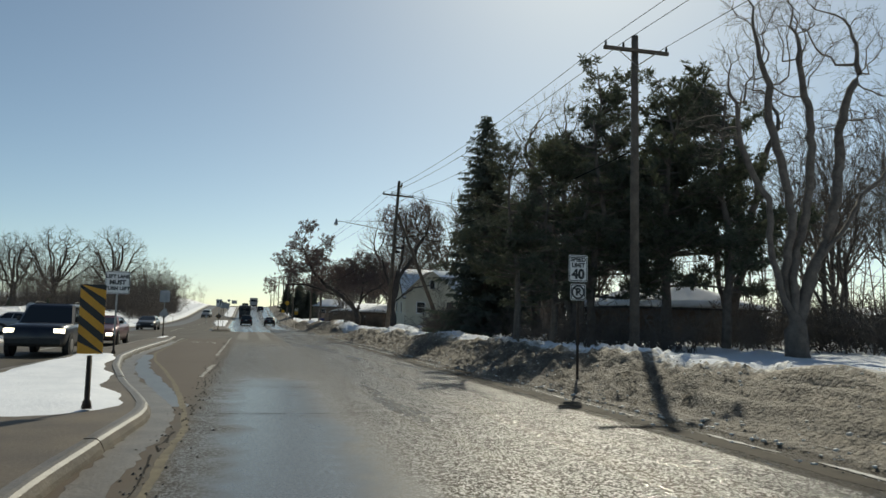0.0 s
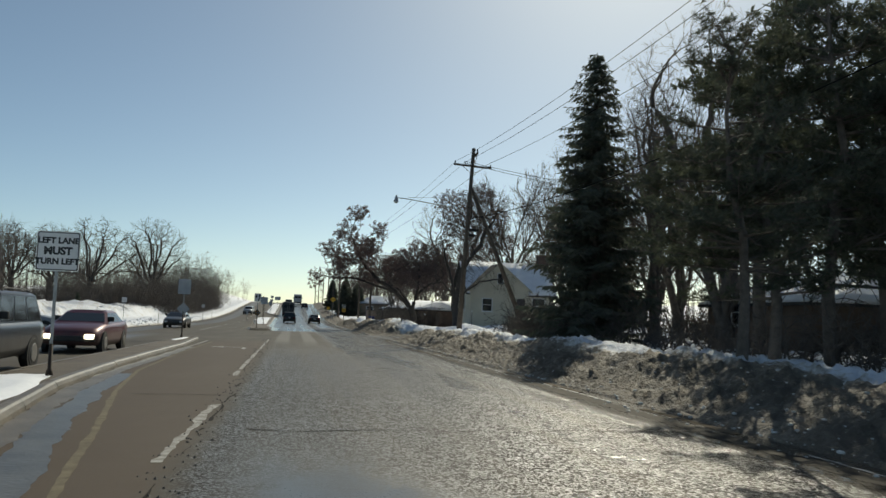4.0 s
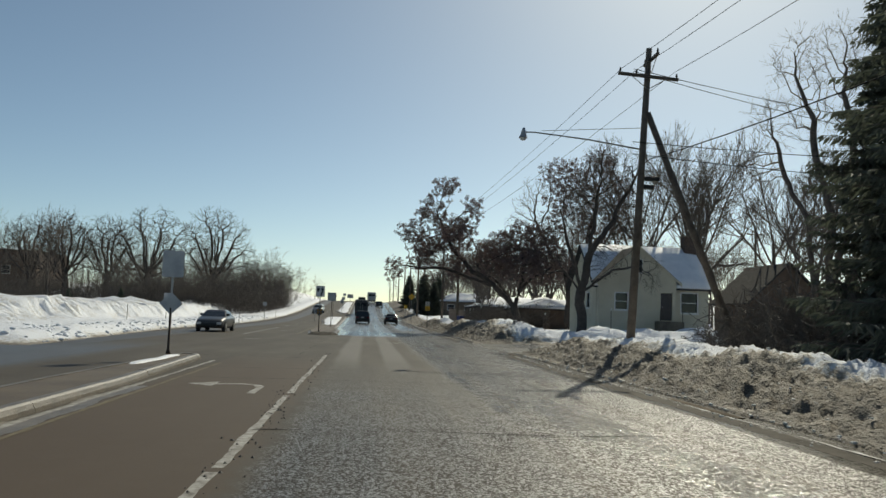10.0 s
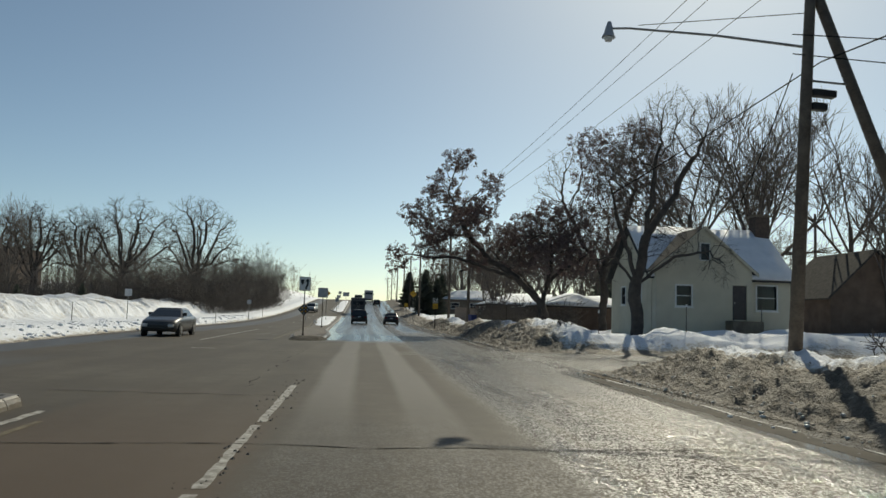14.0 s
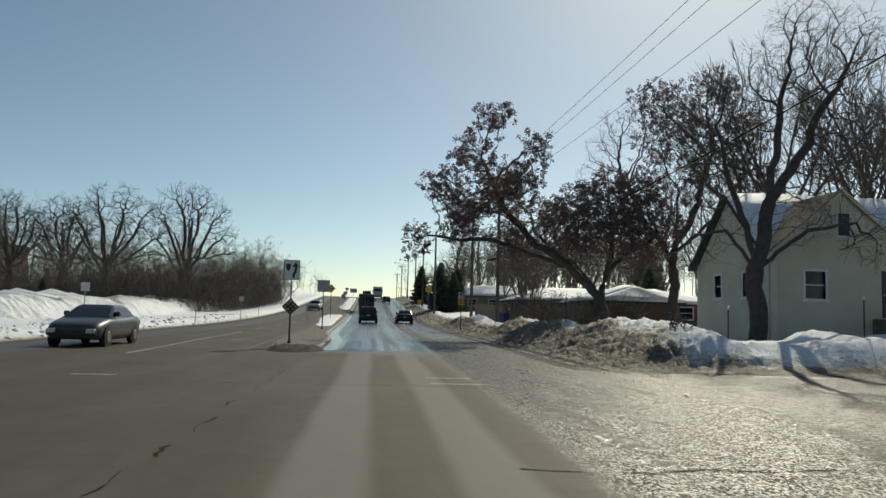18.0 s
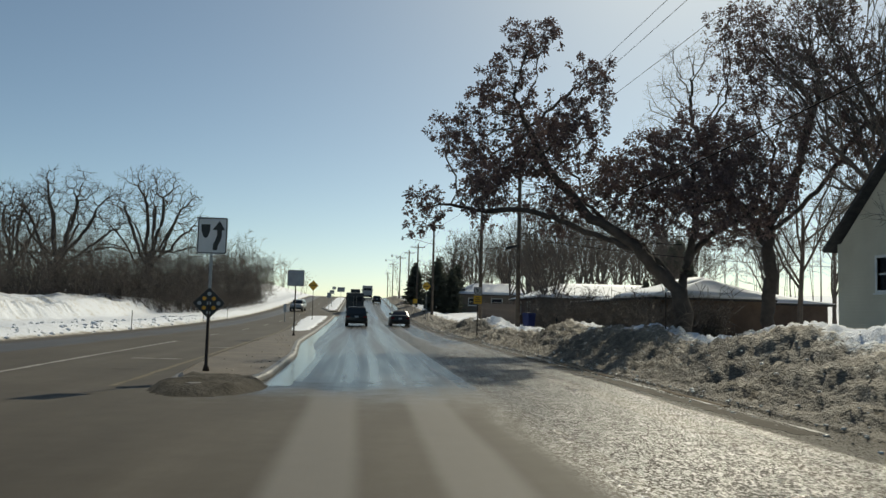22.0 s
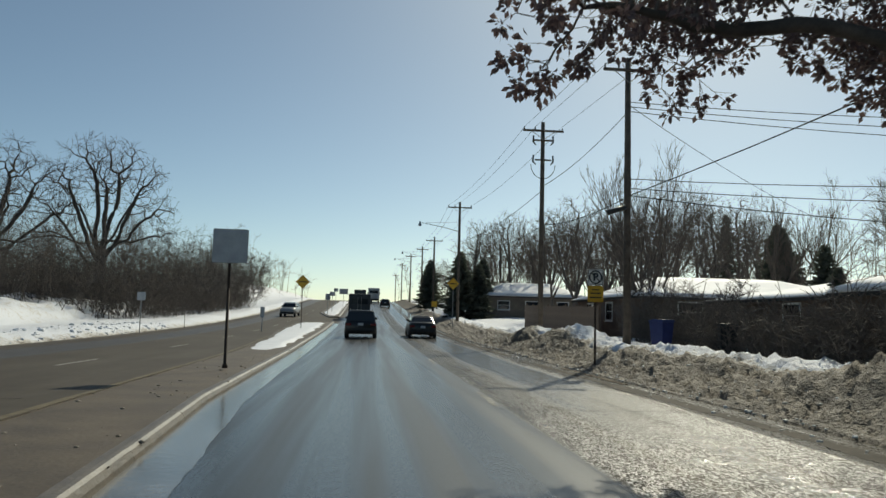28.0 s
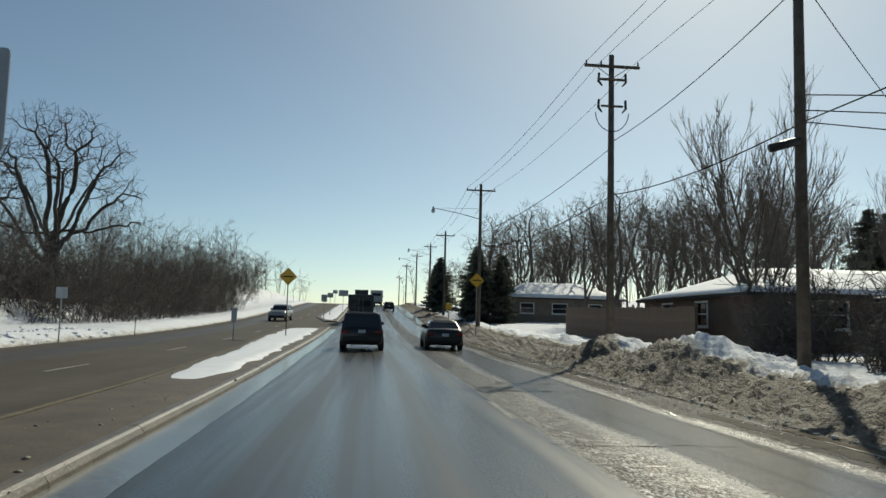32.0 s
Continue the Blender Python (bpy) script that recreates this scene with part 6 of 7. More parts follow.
# slush heaped over the nose of the middle island
bm = bmesh.new()
rows = []
for j in range(21):
    y = 81.9 + 4.6 * j / 20
    row = []
    for i in range(19):
        x = -4.0 + 2.6 * i / 18
        e = max(0.0, 1 - ((x + 2.6) / 1.0) ** 2 - ((y - 84.1) / 1.7) ** 2)
        z = 0.05 * math.sqrt(e) + (0.09 * noise.noise(Vector((x * 3.1, y * 2.3, 4))) + 0.05 * noise.noise(Vector((x * 7, y * 6, 1)))) * smooth01(e, 0, 0.3)
        row.append(bm.verts.new((x, y, max(z, -0.02) + (0.11 * smooth01(e, 0, 0.35)) - 0.03 * (e == 0))))
    rows.append(row)
for r0, r1 in zip(rows, rows[1:]):
    for i in range(18):
        bm.faces.new((r0[i], r0[i + 1], r1[i + 1], r1[i]))
tagged(mesh_ob("nose_slush", bm, M_NOSE, True), "dirty frozen slush lying over the island nose", "slush")
# small signs further off
for x, y, w, h, top, mat in ((-19.8, 112.2, 0.6, 0.6, 2.6, M_SIGN_BACK), (-7.3, 147.6, 0.3, 0.75, 1.75, M_SIGN_BACK), (-4.6, 186, 0.6, 0.75, 2.9, M_SIGN_BACK), (-4.9, 205, 0.75, 0.6, 3.0, M_SIGN_BACK),
                             (-3.8, 222, 1.4, 0.9, 3.3, M_SIGN_BACK), (-5.6, 236, 0.75, 0.6, 3.2, M_SIGN_BACK), (7.4, 176, 0.6, 0.6, 2.4, M_SIGN_YELLOW), (-13.6, 140, 0.5, 0.5, 2.6, M_SIGN_BACK)):
    t = sign_post(x, y, top, "small_road_sign", "small grey-backed road sign on a thin post", ground_height(x, y)[0] if not -8 < x < 6 else None)
    plate(t, w, h, top - h / 2, mat)
t = sign_post(-15.3, 62.5, 1.9, "side_street_sign", "grey octagonal sign back at the side street", ground_height(-15.3, 62.5)[0])
flat("octagon_plate", [(0.38 * math.cos(radians(22.5 + 45 * k)), 0.38 * math.sin(radians(22.5 + 45 * k))) for k in range(8)], M_SIGN_BACK, t, 0, 1.5, -0.008, 0.004)
# thin delineator stakes in the snow
for x, y in ((-13.2, 96), (-13.5, 118), (-13.2, 150), (-20, 100), (-24, 84), (-22, 72), (9.2, 92), (8.8, 160), (15.6, 79.2), (11.6, 80.2)):
    t = thing("marker_stake", at_ground(x, y), "thin dark marker stake standing in the snow", "stake", "marker stakes")
    bm = bmesh.new()
    tube(bm, [(0, 0, -0.2), (0, 0, 1.3)], 0.022, 5)
    part("stake", bm, M_DARK_METAL, t)
    bm = bmesh.new()
    tube(bm, [(0, 0, 1.18), (0, 0, 1.32)], 0.035, 6)
    part("reflector_cap", bm, M_SIGN_WHITE, t)

# ---- houses, fence, bins ----
M_SIDING = simple("cream_siding", (0.50, 0.455, 0.35), (0.60, 0.555, 0.44), 0.8, 0.7, 0, 0.0)
nt_ = M_SIDING.node_tree
wv = nt_.nodes.new("ShaderNodeTexWave")
wv.wave_type, wv.bands_direction, wv.wave_profile = "BANDS", "Z", "SAW"
wv.inputs["Scale"].default_value = 2.6
nt_.links.new(coords(nt_), wv.inputs["Vector"])
bump(nt_, nt_.nodes["Principled BSDF"], wv.outputs["Fac"], 0.5, 0.02)
M_BROWN_WALL = simple("brown_brick_wall", (0.095, 0.062, 0.045), (0.16, 0.11, 0.08), 1.5, 0.8, 0, 0.4, 20, 0.01)
M_TAN_WALL = simple("tan_board_wall", (0.15, 0.115, 0.085), (0.23, 0.18, 0.135), 1.2, 0.8, 0, 0.3, 16, 0.01)
M_SHINGLE = simple("dark_shingle", (0.05, 0.047, 0.046), (0.09, 0.085, 0.08), 4.0, 0.9, 0, 0.5, 22, 0.01, spec=0.08)
M_FRAME = simple("white_window_frame", (0.62, 0.62, 0.60), (0.72, 0.72, 0.70), 4.0, 0.5, 0, 0)
M_DOOR = simple("dark_painted_door", (0.035, 0.03, 0.03), (0.06, 0.05, 0.05), 4.0, 0.5, 0, 0)
M_FENCE = simple("brown_fence_board", (0.11, 0.074, 0.052), (0.20, 0.14, 0.10), 2.5, 0.85, 0, 0.4, 26, 0.008)
M_BRICK = simple("chimney_brick", (0.075, 0.052, 0.042), (0.13, 0.090, 0.070), 6.0, 0.85, 0, 0.5, 30, 0.01)


def glass_mat():
    m, nt, bs = base_mat("dark_glass")
    bs.inputs["Base Color"].default_value = (0.018, 0.022, 0.026, 1)
    bs.inputs["Roughness"].default_value = 0.04
    bs.inputs["IOR"].default_value = 1.5
    return m


M_GLASS = glass_mat()


def wall(parent, p0, p1, z0, z1, openings, mat, th=0.2, gable=0.0, name="wall"):
    """A wall from p0 to p1 (outside on the right-hand side as one walks), with openings (along, width, sill, head), and a gable on top."""
    a, b = Vector((*p0, 0)), Vector((*p1, 0))
    L = (b - a).length
    d = (b - a) / L
    m = Matrix(((d.x, -d.y, 0, a.x), (d.y, d.x, 0, a.y), (0, 0, 1, 0), (0, 0, 0, 1)))
    xs = sorted({0.0, L, *[o[0] for o in openings], *[o[0] + o[1] for o in openings]})
    bm = bmesh.new()
    for xa, xb in zip(xs, xs[1:]):
        mid = (xa + xb) / 2
        lo = z0
        for o in sorted([o for o in openings if o[0] < mid < o[0] + o[1]], key=lambda q: q[2]):
            if o[2] > lo:
                box(bm, xa, xb, 0, th, lo, o[2], m)
            lo = o[3]
        box(bm, xa, xb, 0, th, lo, z1, m)
    if gable:
        prism(bm, [(0, z1), (L, z1), (L / 2, z1 + gable)], 0, th, m)
    bmesh.ops.remove_doubles(bm, verts=bm.verts[:], dist=0.0005)
    w = part(name, bm, mat, parent)
    for o in openings:
        xa, ww, sill, head = o[:4]
        if len(o) > 4:
            bm = bmesh.new()
            box(bm, xa + 0.03, xa + ww - 0.03, 0.06, 0.12, sill, head - 0.03, m)
            dr = part("door", bm, M_DOOR, parent)
            bm = bmesh.new()
            box(bm, xa + 0.12, xa + 0.17, 0.0, 0.06, sill + 0.95, sill + 1.05, m)
            part("door_handle", bm, M_METAL, dr)
            continue
        bm = bmesh.new()
        f = 0.09
        for q in ((xa - f, xa, sill - f, head + f), (xa + ww, xa + ww + f, sill - f, head + f), (xa, xa + ww, head, head + f), (xa, xa + ww, sill - f, sill)):
            box(bm, q[0], q[1], -0.03, 0.1, q[2], q[3], m)
        box(bm, xa, xa + ww, 0.05, 0.09, (sill + head) / 2 - 0.025, (sill + head) / 2 + 0.025, m)
        fr = part("window", bm, M_FRAME, parent)
        bm = bmesh.new()
        box(bm, xa, xa + ww, 0.1, 0.115, sill, head, m)
        part("pane", bm, M_GLASS, fr)
        bm = bmesh.new()
        box(bm, xa - 0.14, xa + ww + 0.14, -0.09, 0.02, sill - f - 0.05, sill - f, m)
        part("sill", bm, M_FRAME, fr)


def slab_part(name, quad, th, mat, parent, label="", ragged=0.0):
    """A roof plane: four corners pushed up by its thickness."""
    bm = bmesh.new()
    q = [Vector(p) for p in quad]
    nx, ny = (10, 5) if ragged else (1, 1)
    nrm = (q[1] - q[0]).cross(q[3] - q[0]).normalized()
    if nrm.z < 0:
        nrm = -nrm
    top, bot = [], []
    for j in range(ny + 1):
        for i in range(nx + 1):
            p = q[0].lerp(q[1], i / nx).lerp(q[3].lerp(q[2], i / nx), j / ny)
            e = min(i, nx - i) / nx * 2 if ragged else 1
            lift = th * (1 + ragged * noise.noise(p * 0.6)) * (0.55 + 0.45 * min(1, 4 * e)) if ragged else th
            top.append(bm.verts.new(p + nrm * lift))
            bot.append(bm.verts.new(p + nrm * 0.002))
    w = nx + 1
    for j in range(ny):
        for i in range(nx):
            a = j * w + i
            bm.faces.new((top[a], top[a + 1], top[a + w + 1], top[a + w]))
            bm.faces.new((bot[a + w], bot[a + w + 1], bot[a + 1], bot[a]))
    edge = [i for i in range(w)] + [j * w + nx for j in range(1, ny + 1)] + [ny * w + i for i in range(nx - 1, -1, -1)] + [j * w for j in range(ny - 1, 0, -1)]
    for a, b in zip(edge, edge[1:] + edge[:1]):
        bm.faces.new((bot[a], bot[b], top[b], top[a]))
    bmesh.ops.recalc_face_normals(bm, faces=bm.faces[:])
    return part(name, bm, mat, parent, label, bool(ragged))


def house(name, label, x0, x1, y0, y1, zg, eave, ridge, mat, front=(), west=(), axis="x", over=0.35, snow=0.16, hip=0.0, bare=()):
    """A house with its ridge along x or y; front faces -y, west faces -x."""
    t = thing(name, pose(0, 0, 0), label, "house", "houses along the road")
    h = ridge - eave
    flat_top = hip > 0
    gx = h if axis == "x" and not flat_top else 0
    gy = h if axis == "y" and not flat_top else 0
    wall(t, (x0, y0), (x1, y0), zg - 0.6, eave, list(front), mat, gable=gy)
    wall(t, (x1, y0 + 0.2), (x1, y1), zg - 0.6, eave, [], mat, gable=gx)
    wall(t, (x1 - 0.2, y1), (x0, y1), zg - 0.6, eave, [], mat, gable=gy)
    wall(t, (x0, y1 - 0.2), (x0, y0 + 0.2), zg - 0.6, eave, list(west), mat, gable=gx)
    o = over
    if axis == "x":
        c = (y0 + y1) / 2
        s = h / (c - y0)
        ez = eave - o * s
        ends = (x0 - o + hip, x1 + o - hip)
        planes = [[(x0 - o, y0 - o, ez), (x1 + o, y0 - o, ez), (ends[1], c, ridge), (ends[0], c, ridge)], [(x1 + o, y1 + o, ez), (x0 - o, y1 + o, ez), (ends[0], c, ridge), (ends[1], c, ridge)]]
        if hip:
            planes += [[(x0 - o, y1 + o, ez), (x0 - o, y0 - o, ez), (ends[0], c - 0.01, ridge), (ends[0], c + 0.01, ridge)], [(x1 + o, y0 - o, ez), (x1 + o, y1 + o, ez), (ends[1], c + 0.01, ridge), (ends[1], c - 0.01, ridge)]]
    else:
        c = (x0 + x1) / 2
        s = h / (c - x0)
        ez = eave - o * s
        ends = (y0 - o + hip, y1 + o - hip)
        planes = [[(x0 - o, y1 + o, ez), (x0 - o, y0 - o, ez), (c, ends[0], ridge), (c, ends[1], ridge)], [(x1 + o, y0 - o, ez), (x1 + o, y1 + o, ez), (c, ends[1], ridge), (c, ends[0], ridge)]]
        if hip:
            planes += [[(x0 - o, y0 - o, ez), (x1 + o, y0 - o, ez), (c + 0.01, ends[0], ridge), (c - 0.01, ends[0], ridge)], [(x1 + o, y1 + o, ez), (x0 - o, y1 + o, ez), (c - 0.01, ends[1], ridge), (c + 0.01, ends[1], ridge)]]
    for k, q in enumerate(planes):
        r = slab_part("roof_plane", q, 0.13, M_SHINGLE, t, "dark shingle roof plane")
        if k not in bare:
            qs = [Vector(p) for p in q]
            cc = sum(qs, Vector()) / 4
            n = (qs[1] - qs[0]).cross(qs[3] - qs[0]).normalized()
            n = n if n.z > 0 else -n
            slab_part("roof_snow", [cc + (p - cc) * 0.985 + n * 0.134 for p in qs], snow, M_CLEAN_SNOW, r, "thick snow lying on the roof", 0.5)
    return t


# cream house that fronts the side street
hz = 0.75
hm = house("cream_house", "cream one-and-a-half storey house with snow on its roof", 17.4, 26.2, 88.6, 96.2, hz, 4.35, 7.5, M_SIDING,
           front=[(6.65, 1.25, 2.4, 3.85)], west=[(2.0, 0.7, 2.6, 3.7), (5.0, 0.7, 2.6, 3.7)], bare=(1,))
wall(hm, (17.42, 87.9), (23.38, 87.9), hz - 0.6, 4.7, [(1.25, 0.92, 2.5, 3.68), (4.74, 0.9, 1.75, 3.8, "door")], M_SIDING, 0.6, 2.45, "gable_wall")
bm = bmesh.new()
box(bm, 20.08, 20.72, 87.8, 87.9, 5.2, 6.3)
w = part("window", bm, M_FRAME, hm)
bm = bmesh.new()
box(bm, 20.15, 20.65, 87.77, 87.81, 5.27, 6.23)
part("pane", bm, M_GLASS, w)
for sx in (-1, 1):
    slab_part("gable_roof", [(20.4 + sx * 3.3, 87.78, 4.46), (20.4 + sx * 3.3, 88.9, 4.46), (20.4, 92.0, 7.2), (20.4, 87.78, 7.2)], 0.10, M_SHINGLE, hm)
    bm = bmesh.new()
    prism(bm, [(20.4 + sx * 3.34, 4.32), (20.4 + sx * 3.34, 4.5), (20.4, 7.3), (20.4, 7.1)][::sx], 87.72, 87.775, Matrix())
    part("rake_board", bm, M_SIDING, hm)
bm = bmesh.new()
box(bm, 25.5, 26.5, 91.6, 92.4, 6.2, 8.55, None, 0.02)
ch = part("chimney", bm, M_BRICK, hm, "brown brick chimney")
bm = bmesh.new()
box(bm, 25.42, 26.58, 91.52, 92.48, 8.55, 8.67)
part("chimney_cap", bm, M_CONC, ch)
# porch with steps
bm = bmesh.new()
box(bm, 21.7, 23.6, 86.9, 87.88, hz - 0.5, 1.68, None, 0.02)
part("porch_step", bm, M_CONC, hm, "concrete porch step")
for x in (21.8, 23.5):
    bm = bmesh.new()
    tube(bm, [(x, 87.0, 1.66), (x, 87.0, 2.55)], 0.03, 6)
    part("rail_post", bm, M_BLACK, hm)

house("garage", "low brown garage with thick snow on its roof", 15.6, 21.6, 109.0, 115.0, 0.7, 2.6, 3.5, M_BROWN_WALL, axis="y", snow=0.2, hip=1.4)
house("brown_garage", "brown gabled garage beside the cream house", 32.8, 39.6, 95.0, 102.0, 0.9, 3.75, 7.0, M_BROWN_WALL, axis="y", snow=0.08, bare=(0,))
house("ranch_house", "low tan ranch house under a snowy hip roof", 14.8, 27.5, 187, 198, 2.2, 4.5, 6.2, M_TAN_WALL, front=[(1.5, 1.4, 2.9, 3.9), (5.0, 1.6, 2.9, 3.9), (9, 1.4, 2.9, 3.9)], west=[(2, 1.3, 2.9, 3.9), (6.5, 1.3, 2.9, 3.9)], hip=3.5)
house("brown_house", "wide brown brick house with a white snowy roof", 14.9, 30, 133, 145, 0.9, 2.95, 4.3, M_BROWN_WALL, front=[(2.5, 1.4, 1.7, 2.7), (7, 1.6, 1.7, 2.7), (11, 1.4, 1.7, 2.7)], west=[(2.5, 1.2, 1.7, 2.7), (6.5, 1.2, 1.7, 2.7)], hip=3.8, snow=0.08)
house("brown_house", "wide brown brick house with a white snowy roof", 17.3, 30, 117, 128.4, 0.9, 2.6, 3.75, M_BROWN_WALL, front=[(7, 1.6, 1.5, 2.4)], west=[(6.5, 1.2, 1.5, 2.4)], axis="y", hip=3.2, snow=0.08)
house("far_house", "distant brown house under pines with snowy roof", 20.5, 29, 40, 48, 0.9, 2.6, 3.9, M_BROWN_WALL, west=[(2, 1.2, 1.7, 2.8)], axis="y", snow=0.2, hip=2.0)
house("far_building", "long dark flat-roofed building behind bare trees", -100, -70, 205, 222, 2.5, 12.5, 13.2, M_BROWN_WALL, front=[(3 + 4 * k, 1.6, 7.5, 9.2) for k in range(6)], snow=0.1, hip=7.0)

# board fence along the back of the verge
fence = thing("board_fence", pose(0, 0, 0), "long brown board fence behind the snow bank", "fence")
fz = lambda y: ground_height(13.4, y)[0]
bmb = bmesh.new()
box(bmb, -0.011, 0.011, -0.096, 0.096, 0, 1.95)
bme = bpy.data.meshes.new("board")
bmb.to_mesh(bme)
bmb.free()
bme.materials.append(M_FENCE)
rf = random.Random(4)
for span0, span1 in ((135.0, 156.0),):
    y = span0
    k = 0
    while y < span1:
        b = new("board", bme)
        b.parent = fence
        b.matrix_basis = pose(13.4 + rf.uniform(-0.006, 0.006), y, fz(y) - 0.1 + rf.uniform(-0.02, 0.03), rf.uniform(-0.4, 0.4), 0, rf.uniform(-1, 1))
        if k % 13 == 0:
            bm = bmesh.new()
            box(bm, 13.44, 13.54, y - 0.05, y + 0.05, fz(y) - 0.2, fz(y) + 1.98, None, 0.008)
            part("fence_post", bm, M_FENCE, fence)
        if k % 13 == 0 and y + 2.4 < span1 + 1:
            for hz_ in (0.35, 1.5):
                bm = bmesh.new()
                tube(bm, [(13.43, y, fz(y) + hz_), (13.43, y + 2.4, fz(y + 2.4) + hz_)], 0.03, 4)
                part("rail", bm, M_FENCE, fence)
        y += 0.2
        k += 1


def wheelie_bin(x, y, rz, mat, label):
    t = thing("wheeled_bin", at_ground(x, y, rz), label, "bin", "wheeled bins")
    bm = bmesh.new()
    box(bm, -0.29, 0.29, -0.33, 0.33, 0.06, 1.0, None, 0.03)
    for v in bm.verts:
        f = 0.78 + 0.22 * v.co.z
        v.co.x *= f
        v.co.y *= f
    part("body", bm, mat, t)
    bm = bmesh.new()
    prism(bm, [(-0.35, 1.0), (0.35, 1.0), (0.33, 1.05), (0.1, 1.1), (-0.3, 1.09)], -0.31, 0.31, pose(0, 0, 0, 0, 0, 90))
    part("lid", bm, mat, t)
    for sx in (-0.27, 0.27):
        bm = bmesh.new()
        tube(bm, [(sx - 0.03, 0.27, 0.11), (sx + 0.03, 0.27, 0.11)], 0.11, 12)
        part("wheel", bm, M_RUBBER, t)
    bm = bmesh.new()
    tube(bm, [(-0.25, 0.37, 0.98), (0.25, 0.37, 0.98)], 0.018, 6)
    part("handle", bm, M_TRIM, t)


M_BLUE_BIN = simple("blue_bin_plastic", (0.012, 0.022, 0.10), (0.02, 0.035, 0.14), 4.0, 0.55, 0, 0.05)
M_DARK_BIN = simple("dark_bin_plastic", (0.015, 0.016, 0.018), (0.03, 0.03, 0.032), 4.0, 0.6, 0, 0.05)
wheelie_bin(10.7, 118.2, 25, M_BLUE_BIN, "dark blue wheeled bin standing in the snow")
wheelie_bin(12.2, 116.2, -10, M_DARK_BIN, "black wheeled bin standing in the snow")

# distant winter woods that close the horizon
def far_woods(rows, seed, label):
    rng = random.Random(seed)
    acc = Acc()
    for x0_, y0_, x1_, y1_, n, h0_, h1_ in rows:
        for _ in range(n):
            f = rng.random()
            x, y = x0_ + (x1_ - x0_) * f + rng.uniform(-9, 9), y0_ + (y1_ - y0_) * f + rng.uniform(-9, 9)
            p = Vector((x, y, ground_height(x, y)[0] - 0.3))
            h = rng.uniform(h0_, h1_)
            q = p + Vector((rng.uniform(-0.6, 0.6), rng.uniform(-0.6, 0.6), h * 0.45))
            e = q + Vector((rng.uniform(-0.8, 0.8), rng.uniform(-0.8, 0.8), h * 0.55))
            acc.tube([p, q, e], [0.07, 0.045, 0.012], 3)
            for _k in range(9):
                t_ = rng.uniform(0.35, 0.98)
                s = p.lerp(q, t_ / 0.45) if t_ < 0.45 else q.lerp(e, (t_ - 0.45) / 0.55)
                d = (rand_dir(rng) + Vector((0, 0, 0.7))).normalized()
                L = h * rng.uniform(0.12, 0.26)
                m_ = s + d * L
                acc.tube([s, m_], [0.028, 0.014], 3)
                for _j in range(4):
                    d2 = (d + rand_dir(rng) * 0.8).normalized()
                    s2 = s.lerp(m_, rng.uniform(0.3, 1.0))
                    acc.tube([s2, s2 + d2 * L * 0.6], [0.018, 0.009], 3)
    ob = new("far_woods", acc.mesh("far_woods", M_BRUSH))
    return tagged(ob, label, "woods", kind="stuff")


far_woods([(38, 45, 62, 120, 60, 8, 14), (62, 110, 75, 260, 110, 9, 15), (30, 250, 90, 300, 90, 8, 12), (12, 262, 40, 330, 90, 6, 10), (40, 15, 60, 50, 40, 9, 14)], 21, "distant grey-brown bare trees behind the houses")
far_woods([(-95, 150, -60, 235, 150, 10, 16), (-60, 235, -24, 320, 130, 6, 10), (-110, 110, -85, 170, 70, 10, 15), (-46, 190, -30, 260, 80, 7, 12)], 22, "distant grey-brown winter woods on a rise")

# ---- vehicles ----
def paint(name, c, rough=0.32, metal=0.3):
    """Car paint under a film of road salt."""
    m, nt, bs = base_mat(name)
    co = coords(nt)
    sep = nt.nodes.new("ShaderNodeSeparateXYZ")
    nt.links.new(co, sep.inputs[0])
    n = noise_node(nt, co, 3.0, 5, 0.6)
    low = mathn(nt, "SUBTRACT", 1.0, span(nt, mathn(nt, "ADD", sep.outputs[2], mathn(nt, "MULTIPLY", n, 0.5)), 0.45, 1.25))
    salt = mathn(nt, "MULTIPLY", low, 0.5)
    nt.links.new(mixc(nt, salt, c, (0.16, 0.145, 0.125)), bs.inputs["Base Color"])
    nt.links.new(mathn(nt, "ADD", rough, mathn(nt, "MULTIPLY", salt, 0.8)), bs.inputs["Roughness"])
    bs.inputs["Metallic"].default_value = metal
    bs.inputs["Coat Weight"].default_value = 0.3
    return m


def lamp_mat(name, c, e):
    m, nt, bs = base_mat(name)
    bs.inputs["Base Color"].default_value = (*c, 1)
    bs.inputs["Roughness"].default_value = 0.15
    if e:
        bs.inputs["Emission Color"].default_value = (1, 0.93, 0.8, 1)
        bs.inputs["Emission Strength"].default_value = e
    return m


M_TAIL = lamp_mat("tail_lamp_red", (0.16, 0.012, 0.012), 0)
M_HEAD_OFF = lamp_mat("clear_lamp_glass", (0.5, 0.5, 0.5), 0)
M_HEAD_ON = lamp_mat("lit_headlamp", (0.8, 0.8, 0.75), 4.0)
M_PLATE = simple("plate_white", (0.45, 0.46, 0.48), (0.55, 0.56, 0.58), 6.0, 0.5, 0, 0)


def loft(bm, rings):
    vs = [[bm.verts.new(p) for p in r] for r in rings]
    n = len(vs[0])
    for a, b in zip(vs, vs[1:]):
        for k in range(n):
            bm.faces.new((a[k], a[(k + 1) % n], b[(k + 1) % n], b[k]))
    bm.faces.new(vs[0][::-1])
    bm.faces.new(vs[-1])
    bmesh.ops.recalc_face_normals(bm, faces=bm.faces[:])
    return bm


